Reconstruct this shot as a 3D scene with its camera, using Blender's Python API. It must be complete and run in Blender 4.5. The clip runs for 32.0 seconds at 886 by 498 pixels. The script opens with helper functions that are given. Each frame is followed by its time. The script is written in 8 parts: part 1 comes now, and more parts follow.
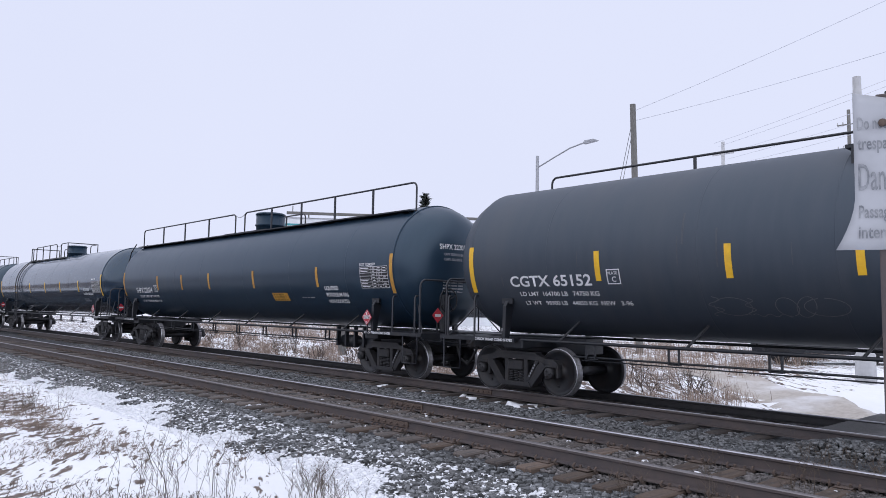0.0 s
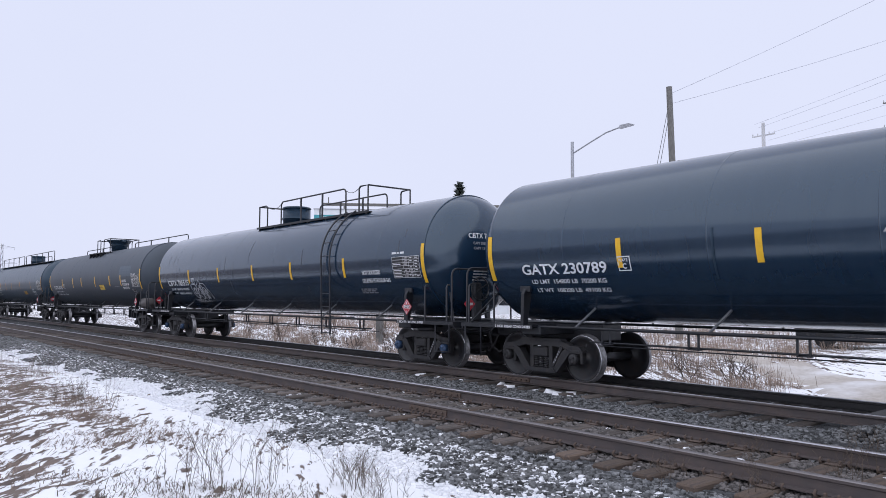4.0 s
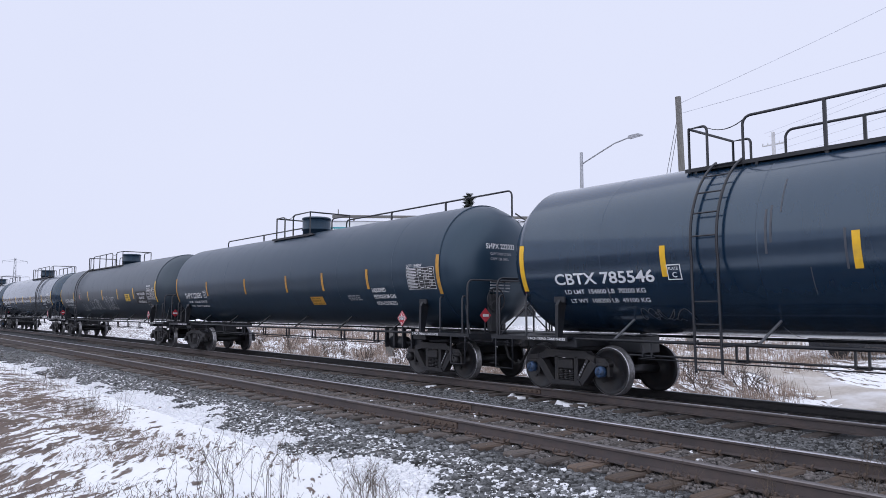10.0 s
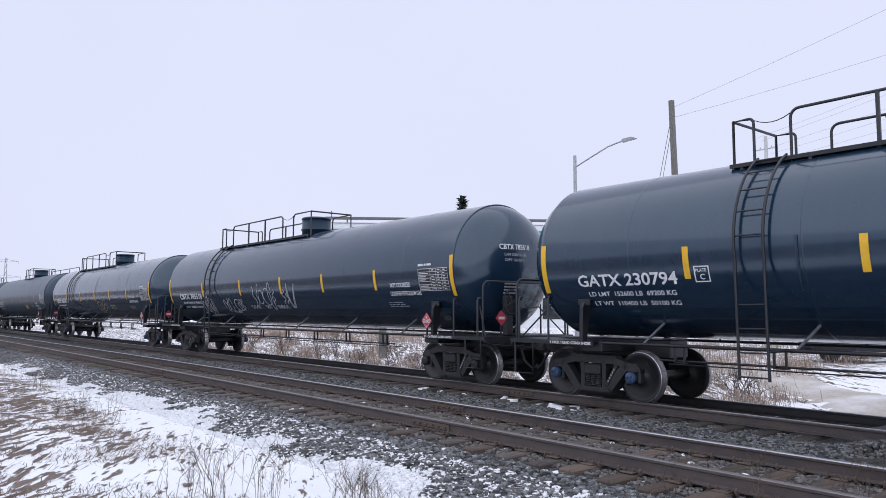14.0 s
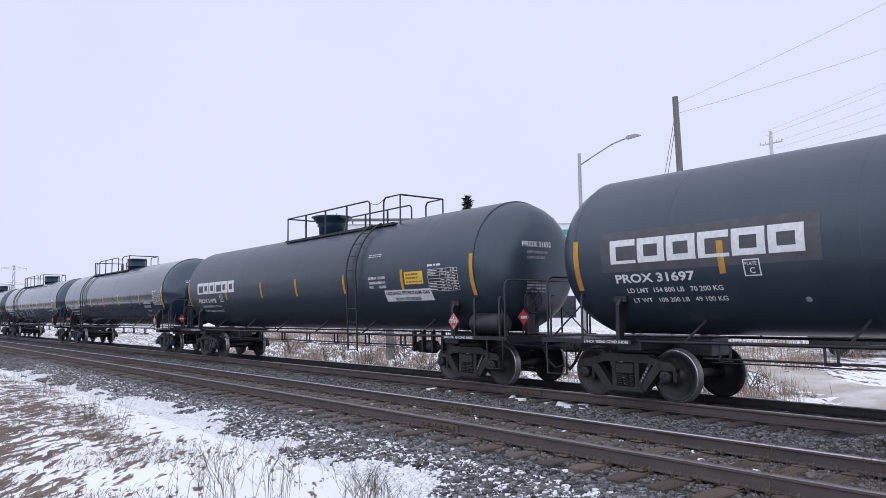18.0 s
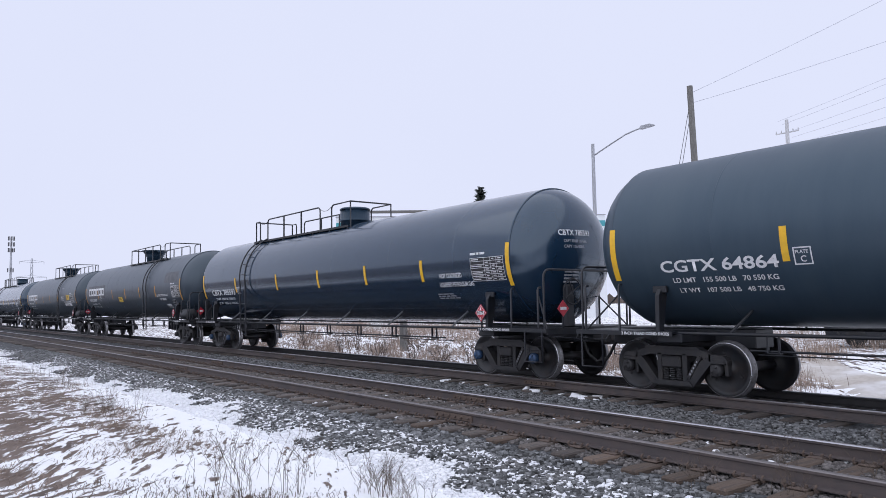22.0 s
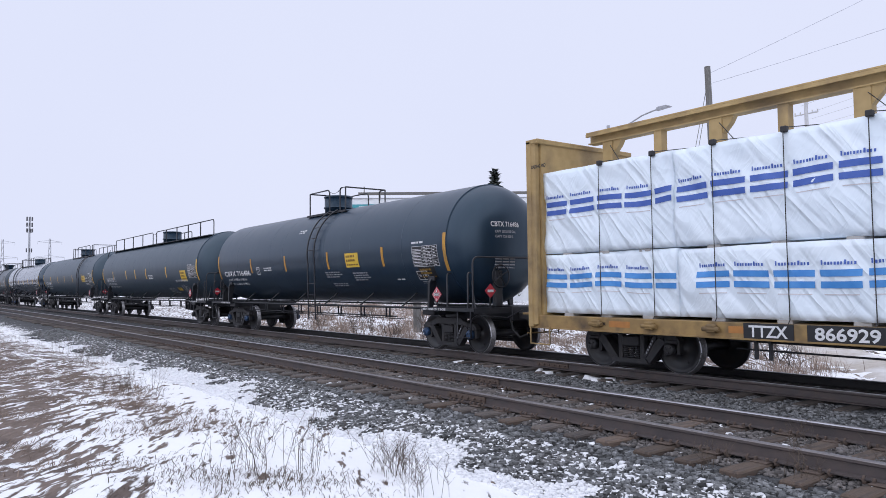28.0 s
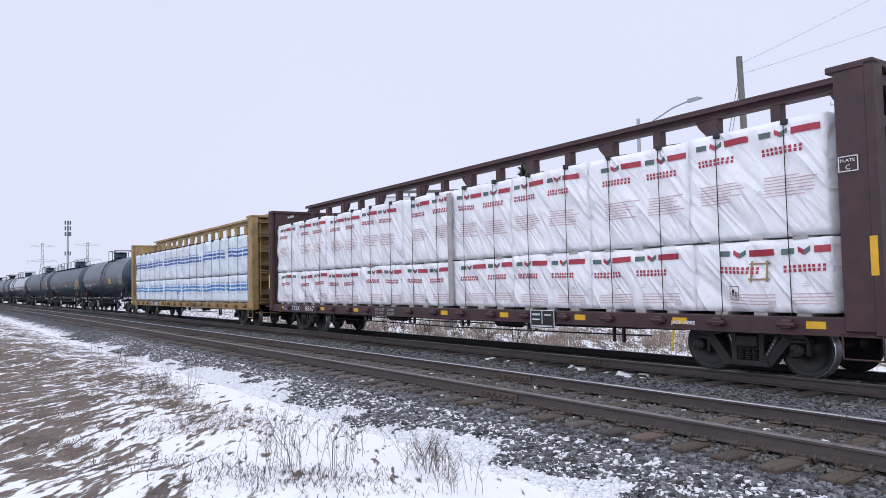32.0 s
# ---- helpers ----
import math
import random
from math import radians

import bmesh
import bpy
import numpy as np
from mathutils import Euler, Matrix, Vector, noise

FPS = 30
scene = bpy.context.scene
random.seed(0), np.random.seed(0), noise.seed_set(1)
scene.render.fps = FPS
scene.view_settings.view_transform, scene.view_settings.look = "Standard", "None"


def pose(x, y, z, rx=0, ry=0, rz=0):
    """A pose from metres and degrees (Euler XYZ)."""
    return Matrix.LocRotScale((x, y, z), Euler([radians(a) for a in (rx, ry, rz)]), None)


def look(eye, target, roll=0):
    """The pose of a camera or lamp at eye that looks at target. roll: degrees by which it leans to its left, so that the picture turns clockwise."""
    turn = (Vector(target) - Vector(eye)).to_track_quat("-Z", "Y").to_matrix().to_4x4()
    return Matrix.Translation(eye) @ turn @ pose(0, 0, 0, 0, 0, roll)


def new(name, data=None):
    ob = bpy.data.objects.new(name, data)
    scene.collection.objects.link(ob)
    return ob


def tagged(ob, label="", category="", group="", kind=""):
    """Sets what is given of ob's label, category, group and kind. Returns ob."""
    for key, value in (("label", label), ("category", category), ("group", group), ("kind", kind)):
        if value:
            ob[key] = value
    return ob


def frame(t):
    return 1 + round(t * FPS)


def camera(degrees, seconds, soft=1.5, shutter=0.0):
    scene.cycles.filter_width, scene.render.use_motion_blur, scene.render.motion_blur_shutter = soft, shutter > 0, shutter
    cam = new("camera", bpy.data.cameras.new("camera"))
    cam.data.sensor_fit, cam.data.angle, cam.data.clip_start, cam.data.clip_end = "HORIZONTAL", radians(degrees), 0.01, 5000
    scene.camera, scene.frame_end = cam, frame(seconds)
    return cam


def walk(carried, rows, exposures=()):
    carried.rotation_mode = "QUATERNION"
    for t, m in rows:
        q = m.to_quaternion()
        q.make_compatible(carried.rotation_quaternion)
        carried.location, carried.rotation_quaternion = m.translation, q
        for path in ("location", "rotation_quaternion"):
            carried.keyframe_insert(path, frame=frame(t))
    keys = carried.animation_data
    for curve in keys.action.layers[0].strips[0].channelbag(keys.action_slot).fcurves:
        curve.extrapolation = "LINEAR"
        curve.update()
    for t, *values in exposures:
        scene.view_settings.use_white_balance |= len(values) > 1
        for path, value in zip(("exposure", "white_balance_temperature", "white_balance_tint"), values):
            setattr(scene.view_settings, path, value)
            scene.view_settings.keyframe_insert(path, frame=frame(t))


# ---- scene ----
# ---------------------------------------------------------------- camera
EYE_Z = 1.624
LOOKS = (
    (0.0, 47.5, 4.8, -0.97), (0.5, 47.49, 4.96, -0.91), (1.0, 47.55, 5.01, -0.91), (1.5, 48.08, 4.86, -0.84),
    (2.0, 48.94, 4.54, -0.7), (2.5, 49.79, 4.19, -0.53), (3.0, 50.33, 3.96, -0.39), (3.5, 50.42, 3.95, -0.26),
    (5.5, 50.24, 3.35, 0.14), (6.0, 50.57, 3.12, 0.17), (6.5, 50.92, 3.27, 0.27), (7.0, 51.27, 3.73, 0.3),
    (7.5, 51.48, 4.28, 0.34), (8.0, 51.53, 4.69, 0.43), (8.5, 51.42, 4.88, 0.42), (9.0, 51.36, 4.96, 0.42),
    (9.5, 51.25, 4.91, 0.27), (10.0, 51.14, 4.79, 0.09), (10.5, 50.92, 4.63, -0.06), (11.0, 50.54, 4.47, -0.22),
    (11.5, 50.07, 4.46, -0.29), (12.0, 49.7, 4.56, -0.16), (12.5, 49.65, 4.68, -0.13), (13.0, 49.91, 4.81, -0.11),
    (13.5, 50.33, 4.91, -0.14), (14.0, 50.59, 4.96, -0.17), (14.5, 50.54, 4.94, -0.25), (16.5, 50.91, 5.01, 0.34),
    (17.0, 51.1, 5.03, 0.47), (17.5, 51.16, 5.03, 0.58), (18.0, 51.12, 4.98, 0.73), (18.5, 51.11, 4.93, 0.84),
    (19.0, 51.12, 4.84, 0.84), (19.5, 51.24, 4.79, 0.72), (20.0, 51.4, 4.72, 0.61), (20.5, 51.55, 4.63, 0.57),
    (21.0, 51.74, 4.56, 0.58), (21.5, 51.99, 4.46, 0.75), (22.0, 52.18, 4.34, 0.9), (22.5, 52.32, 4.18, 1.13),
    (23.0, 52.43, 4.06, 1.15), (23.5, 52.52, 3.95, 1.12), (24.0, 52.62, 3.87, 1.04), (24.5, 52.79, 3.75, 1.03),
    (26.5, 53.34, 3.44, 0.98), (27.0, 53.25, 3.31, 0.93), (27.5, 53.22, 3.14, 0.81), (28.0, 53.25, 2.92, 0.62),
    (28.5, 53.36, 2.74, 0.36), (29.0, 53.62, 2.63, 0.39), (29.5, 54.03, 2.66, 0.66), (30.0, 54.85, 2.71, 1.06),
    (30.5, 55.73, 2.84, 1.65), (31.0, 56.11, 2.81, 1.79), (31.5, 56.0, 2.78, 1.62), (32.0, 55.64, 2.75, 1.35),
)
cam = camera(62.7, 32.0, soft=0.85)
walk(cam, [(t, pose(0, 0, EYE_Z, 90 + pitch, roll, yaw)) for t, yaw, pitch, roll in LOOKS])

# ---------------------------------------------------------------- light: overcast winter sky
world = bpy.data.worlds.new("overcast")
scene.world = world
world.use_nodes = True
wn, wl = world.node_tree.nodes, world.node_tree.links
sky = wn.new("ShaderNodeTexSky")
sky.sky_type, sky.sun_disc = "NISHITA", False
sky.sun_elevation, sky.sun_rotation = radians(50), radians(160)
sky.dust_density, sky.air_density = 4.0, 1.0
dim = wn.new("ShaderNodeMix")
dim.data_type = "RGBA"
dim.inputs[0].default_value = 0.97
cloud_noise = wn.new("ShaderNodeTexNoise")
cloud_noise.inputs["Scale"].default_value, cloud_noise.inputs["Detail"].default_value = 1.6, 4.0
cloud = wn.new("ShaderNodeMix")
cloud.data_type = "RGBA"
cloud.inputs[6].default_value = (7.25, 7.7, 9.75, 1)
cloud.inputs[7].default_value = (7.95, 8.35, 10.2, 1)
wl.new(cloud_noise.outputs["Fac"], cloud.inputs[0])
wl.new(sky.outputs[0], dim.inputs[6])
wl.new(cloud.outputs[2], dim.inputs[7])
wl.new(dim.outputs[2], wn["Background"].inputs[0])
wn["Background"].inputs[1].default_value = 0.1
sun = new("sun", bpy.data.lights.new("sun", "SUN"))
sun.data.energy, sun.data.angle, sun.data.color = 1.3, radians(120), (0.96, 0.97, 1.0)
sun.matrix_basis = look((6, -16, 30), (0, 0, 0))
scene.view_settings.exposure = 0.0

# ---------------------------------------------------------------- geometry helpers
class Geo:
    def __init__(self):
        self.v, self.f, self.m, self.s = [], [], [], []

    def add(self, verts, faces, mat=0, smooth=False):
        k = len(self.v)
        self.v.extend(tuple(p) for p in verts)
        for q in faces:
            self.f.append([k + i for i in q])
            self.m.append(mat)
            self.s.append(smooth)
        return self

    def box(self, x0, x1, y0, y1, z0, z1, mat=0, bev=0.0):
        b = min(bev, (x1 - x0) * 0.45, (y1 - y0) * 0.45, (z1 - z0) * 0.45)
        if b <= 0:
            v = [(x, y, z) for x in (x0, x1) for y in (y0, y1) for z in (z0, z1)]
            f = [(0, 1, 3, 2), (4, 6, 7, 5), (0, 4, 5, 1), (2, 3, 7, 6), (0, 2, 6, 4), (1, 5, 7, 3)]
            return self.add(v, f, mat)
        lo, hi = (x0, y0, z0), (x1, y1, z1)
        v, at = [], {}
        for c in range(8):
            s = ((c >> 2) & 1, (c >> 1) & 1, c & 1)
            for a in range(3):
                p = [(hi[i] if s[i] else lo[i]) if i == a else (hi[i] - b if s[i] else lo[i] + b) for i in range(3)]
                at[(s, a)] = len(v)
                v.append(p)
        f = []
        for a in range(3):
            o = [i for i in range(3) if i != a]
            for side in (0, 1):
                ring = []
                for p, q in ((0, 0), (1, 0), (1, 1), (0, 1)):
                    s = [0, 0, 0]
                    s[a], s[o[0]], s[o[1]] = side, p, q
                    ring.append(at[(tuple(s), a)])
                f.append(ring)
        for a in range(3):
            o = [i for i in range(3) if i != a]
            for p in (0, 1):
                for q in (0, 1):
                    s0, s1 = [0, 0, 0], [0, 0, 0]
                    s0[o[0]] = s1[o[0]] = p
                    s0[o[1]] = s1[o[1]] = q
                    s0[a], s1[a] = 0, 1
                    f.append([at[(tuple(s0), o[0])], at[(tuple(s1), o[0])], at[(tuple(s1), o[1])], at[(tuple(s0), o[1])]])
        for c in range(8):
            s = ((c >> 2) & 1, (c >> 1) & 1, c & 1)
            f.append([at[(s, 0)], at[(s, 1)], at[(s, 2)]])
        return self.add(v, f, mat)

    def tube(self, pts, r, n=6, mat=0, caps=True, smooth=True, radii=None):
        pts = [Vector(p) for p in pts]
        v, up = [], None
        for i, p in enumerate(pts):
            t = (pts[min(i + 1, len(pts) - 1)] - pts[max(i - 1, 0)]).normalized()
            if up is None:
                up = t.orthogonal().normalized()
            up = (up - t * up.dot(t)).normalized()
            side = t.cross(up)
            rr = radii[i] if radii else r
            for k in range(n):
                a = 2 * math.pi * k / n
                v.append(p + (up * math.cos(a) + side * math.sin(a)) * rr)
        f = [(i * n + k, i * n + (k + 1) % n, (i + 1) * n + (k + 1) % n, (i + 1) * n + k)
             for i in range(len(pts) - 1) for k in range(n)]
        self.add(v, f, mat, smooth)
        if caps:
            e = len(v) - n
            self.add([v[i] for i in range(n)], [list(range(n))[::-1]], mat)
            self.add([v[e + i] for i in range(n)], [list(range(n))], mat)
        return self

    def lathe(self, prof, axis="x", org=(0, 0, 0), n=24, mat=0, smooth=True, mats=None, caps=True):
        v = []
        for a, r in prof:
            for k in range(n):
                t = 2 * math.pi * k / n
                c, s = r * math.cos(t), r * math.sin(t)
                p = {"x": (a, c, s), "y": (c, a, s), "z": (c, s, a)}[axis]
                v.append((p[0] + org[0], p[1] + org[1], p[2] + org[2]))
        k0 = len(self.v)
        self.v.extend(v)
        for i in range(len(prof) - 1):
            for k in range(n):
                self.f.append([k0 + i * n + k, k0 + i * n + (k + 1) % n, k0 + (i + 1) * n + (k + 1) % n, k0 + (i + 1) * n + k])
                self.m.append(mats[i] if mats else mat)
                self.s.append(smooth)
        for ring in (0, len(prof) - 1):
            if caps and prof[ring][1] > 1e-4:
                self.f.append([k0 + ring * n + k for k in range(n)])
                self.m.append(mats[min(ring, len(prof) - 2)] if mats else mat)
                self.s.append(False)
        return self

    def prism(self, poly, y0, y1, mat=0, axis="y"):
        n = len(poly)
        if axis == "y":
            v = [(a, y0, b) for a, b in poly] + [(a, y1, b) for a, b in poly]
        else:
            v = [(y0, a, b) for a, b in poly] + [(y1, a, b) for a, b in poly]
        f = [list(range(n))[::-1], list(range(n, 2 * n))]
        f += [(i, (i + 1) % n, n + (i + 1) % n, n + i) for i in range(n)]
        return self.add(v, f, mat)

    def mesh(self, name, mats):
        me = bpy.data.meshes.new(name)
        me.from_pydata(self.v, [], self.f)
        for m in mats:
            me.materials.append(m)
        me.polygons.foreach_set("material_index", self.m)
        me.polygons.foreach_set("use_smooth", self.s)
        bm = bmesh.new()
        bm.from_mesh(me)
        bmesh.ops.recalc_face_normals(bm, faces=bm.faces)
        bm.to_mesh(me)
        bm.free()
        me.update()
        return me


def part(name, geo, mats, parent, label="", m=None):
    """One mesh object under a thing or a part. geo: a Geo, or a mesh to share."""
    mats = mats if isinstance(mats, (list, tuple)) else [mats]
    ob = new(name, geo if isinstance(geo, bpy.types.Mesh) else geo.mesh(name, mats))
    ob.parent = parent
    if m is not None:
        ob.matrix_basis = m
    if label:
        tagged(ob, label)
    return ob


def thing(name, label, category, group="", kind="", m=None, geo=None, mats=None):
    if geo is None:
        ob = new(name)
        ob.empty_display_size = 0.2
    else:
        mats = mats if isinstance(mats, (list, tuple)) else [mats]
        ob = new(name, geo if isinstance(geo, bpy.types.Mesh) else geo.mesh(name, mats))
    if m is not None:
        ob.matrix_basis = m
    return tagged(ob, label, category, group, kind)


def arc(c, r, a0, a1, n, plane="xz"):
    out = []
    for i in range(n + 1):
        a = radians(a0 + (a1 - a0) * i / n)
        u, w = r * math.cos(a), r * math.sin(a)
        out.append((c[0] + u, c[1], c[2] + w) if plane == "xz" else (c[0], c[1] + u, c[2] + w))
    return out


# ---------------------------------------------------------------- materials
def material(name, base, rough=0.6, metal=0.0, second=None, scale=6.0, detail=4.0, amount=0.5, bump=0.0, bump_scale=40.0,
             stain=None, stain_scale=1.2, stain_amount=0.3, stretch=(1, 1, 1), per_piece=0.0, rough_var=0.12, spec=0.5, coord="Object", coat=0.0, coat_rough=0.13, spec_tint=None):
    m = bpy.data.materials.new(name)
    m.use_nodes = True
    n, l = m.node_tree.nodes, m.node_tree.links
    b = n["Principled BSDF"]
    b.inputs["Metallic"].default_value = metal
    b.inputs["Specular IOR Level"].default_value = spec
    b.inputs["Coat Weight"].default_value, b.inputs["Coat Roughness"].default_value = coat, coat_rough
    if spec_tint:
        b.inputs["Specular Tint"].default_value = (*spec_tint, 1)
    tc = n.new("ShaderNodeTexCoord")
    mp = n.new("ShaderNodeMapping")
    mp.inputs["Scale"].default_value = stretch
    l.new(tc.outputs[coord], mp.inputs["Vector"])
    fine = n.new("ShaderNodeTexNoise")
    fine.inputs["Scale"].default_value, fine.inputs["Detail"].default_value = scale, detail
    l.new(mp.outputs[0], fine.inputs["Vector"])
    ramp = n.new("ShaderNodeMapRange")
    ramp.inputs[1].default_value, ramp.inputs[2].default_value = 0.35, 0.7
    ramp.inputs[4].default_value = amount * 2
    l.new(fine.outputs["Fac"], ramp.inputs[0])
    mix = n.new("ShaderNodeMix")
    mix.data_type = "RGBA"
    mix.inputs[6].default_value = (*base, 1)
    mix.inputs[7].default_value = (*(second or [c * 0.75 for c in base]), 1)
    l.new(ramp.outputs[0], mix.inputs[0])
    colour = mix.outputs[2]
    if stain:
        big = n.new("ShaderNodeTexNoise")
        big.inputs["Scale"].default_value, big.inputs["Detail"].default_value = stain_scale, 6.0
        l.new(mp.outputs[0], big.inputs["Vector"])
        r2 = n.new("ShaderNodeMapRange")
        r2.inputs[1].default_value, r2.inputs[2].default_value, r2.inputs[4].default_value = 0.5, 0.72, stain_amount * 2
        l.new(big.outputs["Fac"], r2.inputs[0])
        mx = n.new("ShaderNodeMix")
        mx.data_type = "RGBA"
        mx.inputs[7].default_value = (*stain, 1)
        l.new(r2.outputs[0], mx.inputs[0])
        l.new(colour, mx.inputs[6])
        colour = mx.outputs[2]
    if per_piece:
        info = n.new("ShaderNodeObjectInfo") if per_piece > 0 else n.new("ShaderNodeNewGeometry")
        hs = n.new("ShaderNodeHueSaturation")
        r3 = n.new("ShaderNodeMapRange")
        r3.inputs[3].default_value, r3.inputs[4].default_value = 1 - abs(per_piece), 1 + abs(per_piece)
        l.new(info.outputs["Random" if per_piece > 0 else "Random Per Island"], r3.inputs[0])
        l.new(r3.outputs[0], hs.inputs["Value"])
        l.new(colour, hs.inputs["Color"])
        colour = hs.outputs[0]
    l.new(colour, b.inputs["Base Color"])
    rr = n.new("ShaderNodeMapRange")
    rr.inputs[3].default_value, rr.inputs[4].default_value = max(0.02, rough - rough_var), min(1.0, rough + rough_var)
    l.new(fine.outputs["Fac"], rr.inputs[0])
    l.new(rr.outputs[0], b.inputs["Roughness"])
    if bump:
        bn = n.new("ShaderNodeTexNoise")
        bn.inputs["Scale"].default_value, bn.inputs["Detail"].default_value = bump_scale, 3.0
        l.new(mp.outputs[0], bn.inputs["Vector"])
        bp = n.new("ShaderNodeBump")
        bp.inputs["Strength"].default_value, bp.inputs["Distance"].default_value = 1.0, bump
        l.new(bn.outputs["Fac"], bp.inputs["Height"])
        l.new(bp.outputs[0], b.inputs["Normal"])
    return m


ENAMEL_TINT = (0.74, 0.89, 1.0)
TANK_GLOSS = material("black_tank_enamel", (0.0060, 0.021, 0.046), 0.17, second=(0.009, 0.025, 0.052), scale=3, stain=(0.022, 0.038, 0.058), stain_scale=0.9, stain_amount=0.14, stretch=(1.5, 0.5, 0.35), bump=0.0006, bump_scale=1.6, rough_var=0.05, spec=0.78, coat=0.35, coat_rough=0.08, spec_tint=ENAMEL_TINT)
TANK_MATTE = material("black_tank_paint_dull", (0.010, 0.025, 0.047), 0.33, second=(0.014, 0.031, 0.054), scale=4, stain=(0.026, 0.045, 0.066), stain_scale=0.8, stain_amount=0.2, stretch=(1.6, 0.5, 0.3), bump=0.0008, bump_scale=1.6, rough_var=0.07, spec=0.6, spec_tint=ENAMEL_TINT)
TANK_GREY = material("weathered_charcoal_tank_paint", (0.026, 0.045, 0.068), 0.42, second=(0.033, 0.053, 0.077), scale=4, stain=(0.046, 0.067, 0.087), stain_scale=0.8, stain_amount=0.25, stretch=(1.6, 0.5, 0.3), bump=0.0008, bump_scale=1.6, rough_var=0.07, spec=0.58, spec_tint=ENAMEL_TINT)
TANK_FADED = material("faded_black_tank_paint", (0.020, 0.032, 0.048), 0.36, second=(0.026, 0.039, 0.056), scale=4, stain=(0.040, 0.055, 0.070), stain_scale=0.8, stain_amount=0.2, stretch=(1.6, 0.5, 0.3), bump=0.0008, bump_scale=1.6, rough_var=0.07, spec=0.72, spec_tint=(0.82, 0.92, 1.0))
PATCH = material("repainted_patch", (0.075, 0.08, 0.092), 0.5, scale=5)
FRAME_BLACK = material("black_underframe_paint", (0.007, 0.009, 0.014), 0.5, second=(0.012, 0.014, 0.019), scale=8, stain=(0.035, 0.029, 0.027), stain_scale=3, stain_amount=0.2, bump=0.002, bump_scale=60)
RAIL_PAINT = material("black_handrail_paint", (0.012, 0.014, 0.020), 0.4, second=(0.02, 0.021, 0.027), scale=10)
CAST = material("grimy_cast_steel", (0.013, 0.014, 0.018), 0.6, second=(0.026, 0.025, 0.027), scale=9, stain=(0.045, 0.037, 0.033), stain_scale=4, stain_amount=0.25, bump=0.004, bump_scale=50)
WHEEL_DARK = material("oily_wheel_steel", (0.016, 0.018, 0.023), 0.5, second=(0.018, 0.017, 0.019), scale=7, stain=(0.04, 0.026, 0.022), stain_scale=5, stain_amount=0.25)
TREAD = material("polished_wheel_tread", (0.62, 0.62, 0.66), 0.3, metal=0.8, second=(0.45, 0.45, 0.48), scale=20)
BLUE_CAP = material("blue_bearing_cap", (0.035, 0.085, 0.19), 0.5, second=(0.02, 0.035, 0.065), scale=12)
YELLOW = material("reflective_yellow_strip", (0.80, 0.47, 0.02), 0.4, second=(0.72, 0.40, 0.02), scale=12, stain=(0.4, 0.27, 0.06), stain_scale=3, stain_amount=0.15)
YELLOW_OLD = material("faded_orange_strip", (0.55, 0.28, 0.035), 0.5, second=(0.42, 0.21, 0.04), scale=12, stain=(0.2, 0.13, 0.05), stain_scale=3, stain_amount=0.3)
WHITE_MARK = material("white_stencil_paint", (0.72, 0.73, 0.75), 0.5, second=(0.58, 0.59, 0.62), scale=15)
DIM_MARK = material("faded_stencil_paint", (0.33, 0.34, 0.37), 0.55, second=(0.22, 0.23, 0.26), scale=15)
SPRAY = material("silver_spray_paint", (0.50, 0.51, 0.54), 0.45, second=(0.3, 0.31, 0.34), scale=14)
SPRAY_DIM = material("dull_spray_paint", (0.12, 0.125, 0.14), 0.5, second=(0.08, 0.085, 0.1), scale=14)
PINK = material("pink_spray_paint", (0.5, 0.28, 0.27), 0.5)
PLACARD = material("red_placard", (0.48, 0.03, 0.05), 0.4, second=(0.4, 0.03, 0.045), scale=12)
PANEL_BLACK = material("black_decal", (0.012, 0.013, 0.017), 0.45)
SIGN_YELLOW = material("yellow_decal", (0.75, 0.5, 0.04), 0.45, second=(0.65, 0.42, 0.05), scale=8)
STEEL_LIGHT = material("scuffed_bare_steel", (0.3, 0.3, 0.32), 0.45, metal=0.8, second=(0.18, 0.17, 0.17), scale=20)
RAIL_SIDE = material("rusty_rail_web", (0.068, 0.057, 0.058), 0.75, second=(0.095, 0.074, 0.069), scale=9, stain=(0.045, 0.041, 0.045), stain_scale=2, stain_amount=0.3, bump=0.002, bump_scale=80, stretch=(0.6, 1, 1))
RAIL_BLACK = material("greasy_black_rail_web", (0.018, 0.018, 0.021), 0.7, second=(0.03, 0.028, 0.03), scale=9, bump=0.002, bump_scale=80, stretch=(0.6, 1, 1))
RAIL_TOP = material("worn_rail_head", (0.20, 0.185, 0.19), 0.45, metal=0.4, second=(0.15, 0.135, 0.135), scale=18, stretch=(0.2, 1, 1))
RAIL_BRIGHT = material("polished_rail_edge", (0.48, 0.48, 0.52), 0.35, metal=0.7, second=(0.32, 0.32, 0.35), scale=14, stretch=(0.2, 1, 1))
RUST = material("rusty_track_fitting", (0.085, 0.062, 0.053), 0.85, second=(0.12, 0.085, 0.067), scale=30, stain=(0.05, 0.044, 0.043), stain_scale=9, stain_amount=0.4, bump=0.003, bump_scale=90)
TIE = material("weathered_tie_timber", (0.072, 0.061, 0.056), 0.9, second=(0.115, 0.094, 0.082), scale=9, stain=(0.032, 0.029, 0.030), stain_scale=3, stain_amount=0.5, stretch=(6, 0.7, 4), bump=0.008, bump_scale=14, per_piece=0.45)
STONE = material("crushed_ballast", (0.158, 0.162, 0.168), 0.85, second=(0.055, 0.058, 0.062), scale=24, per_piece=-0.88, bump=0.003, bump_scale=60, stain=(0.12, 0.108, 0.10), stain_scale=1.5, stain_amount=0.15)
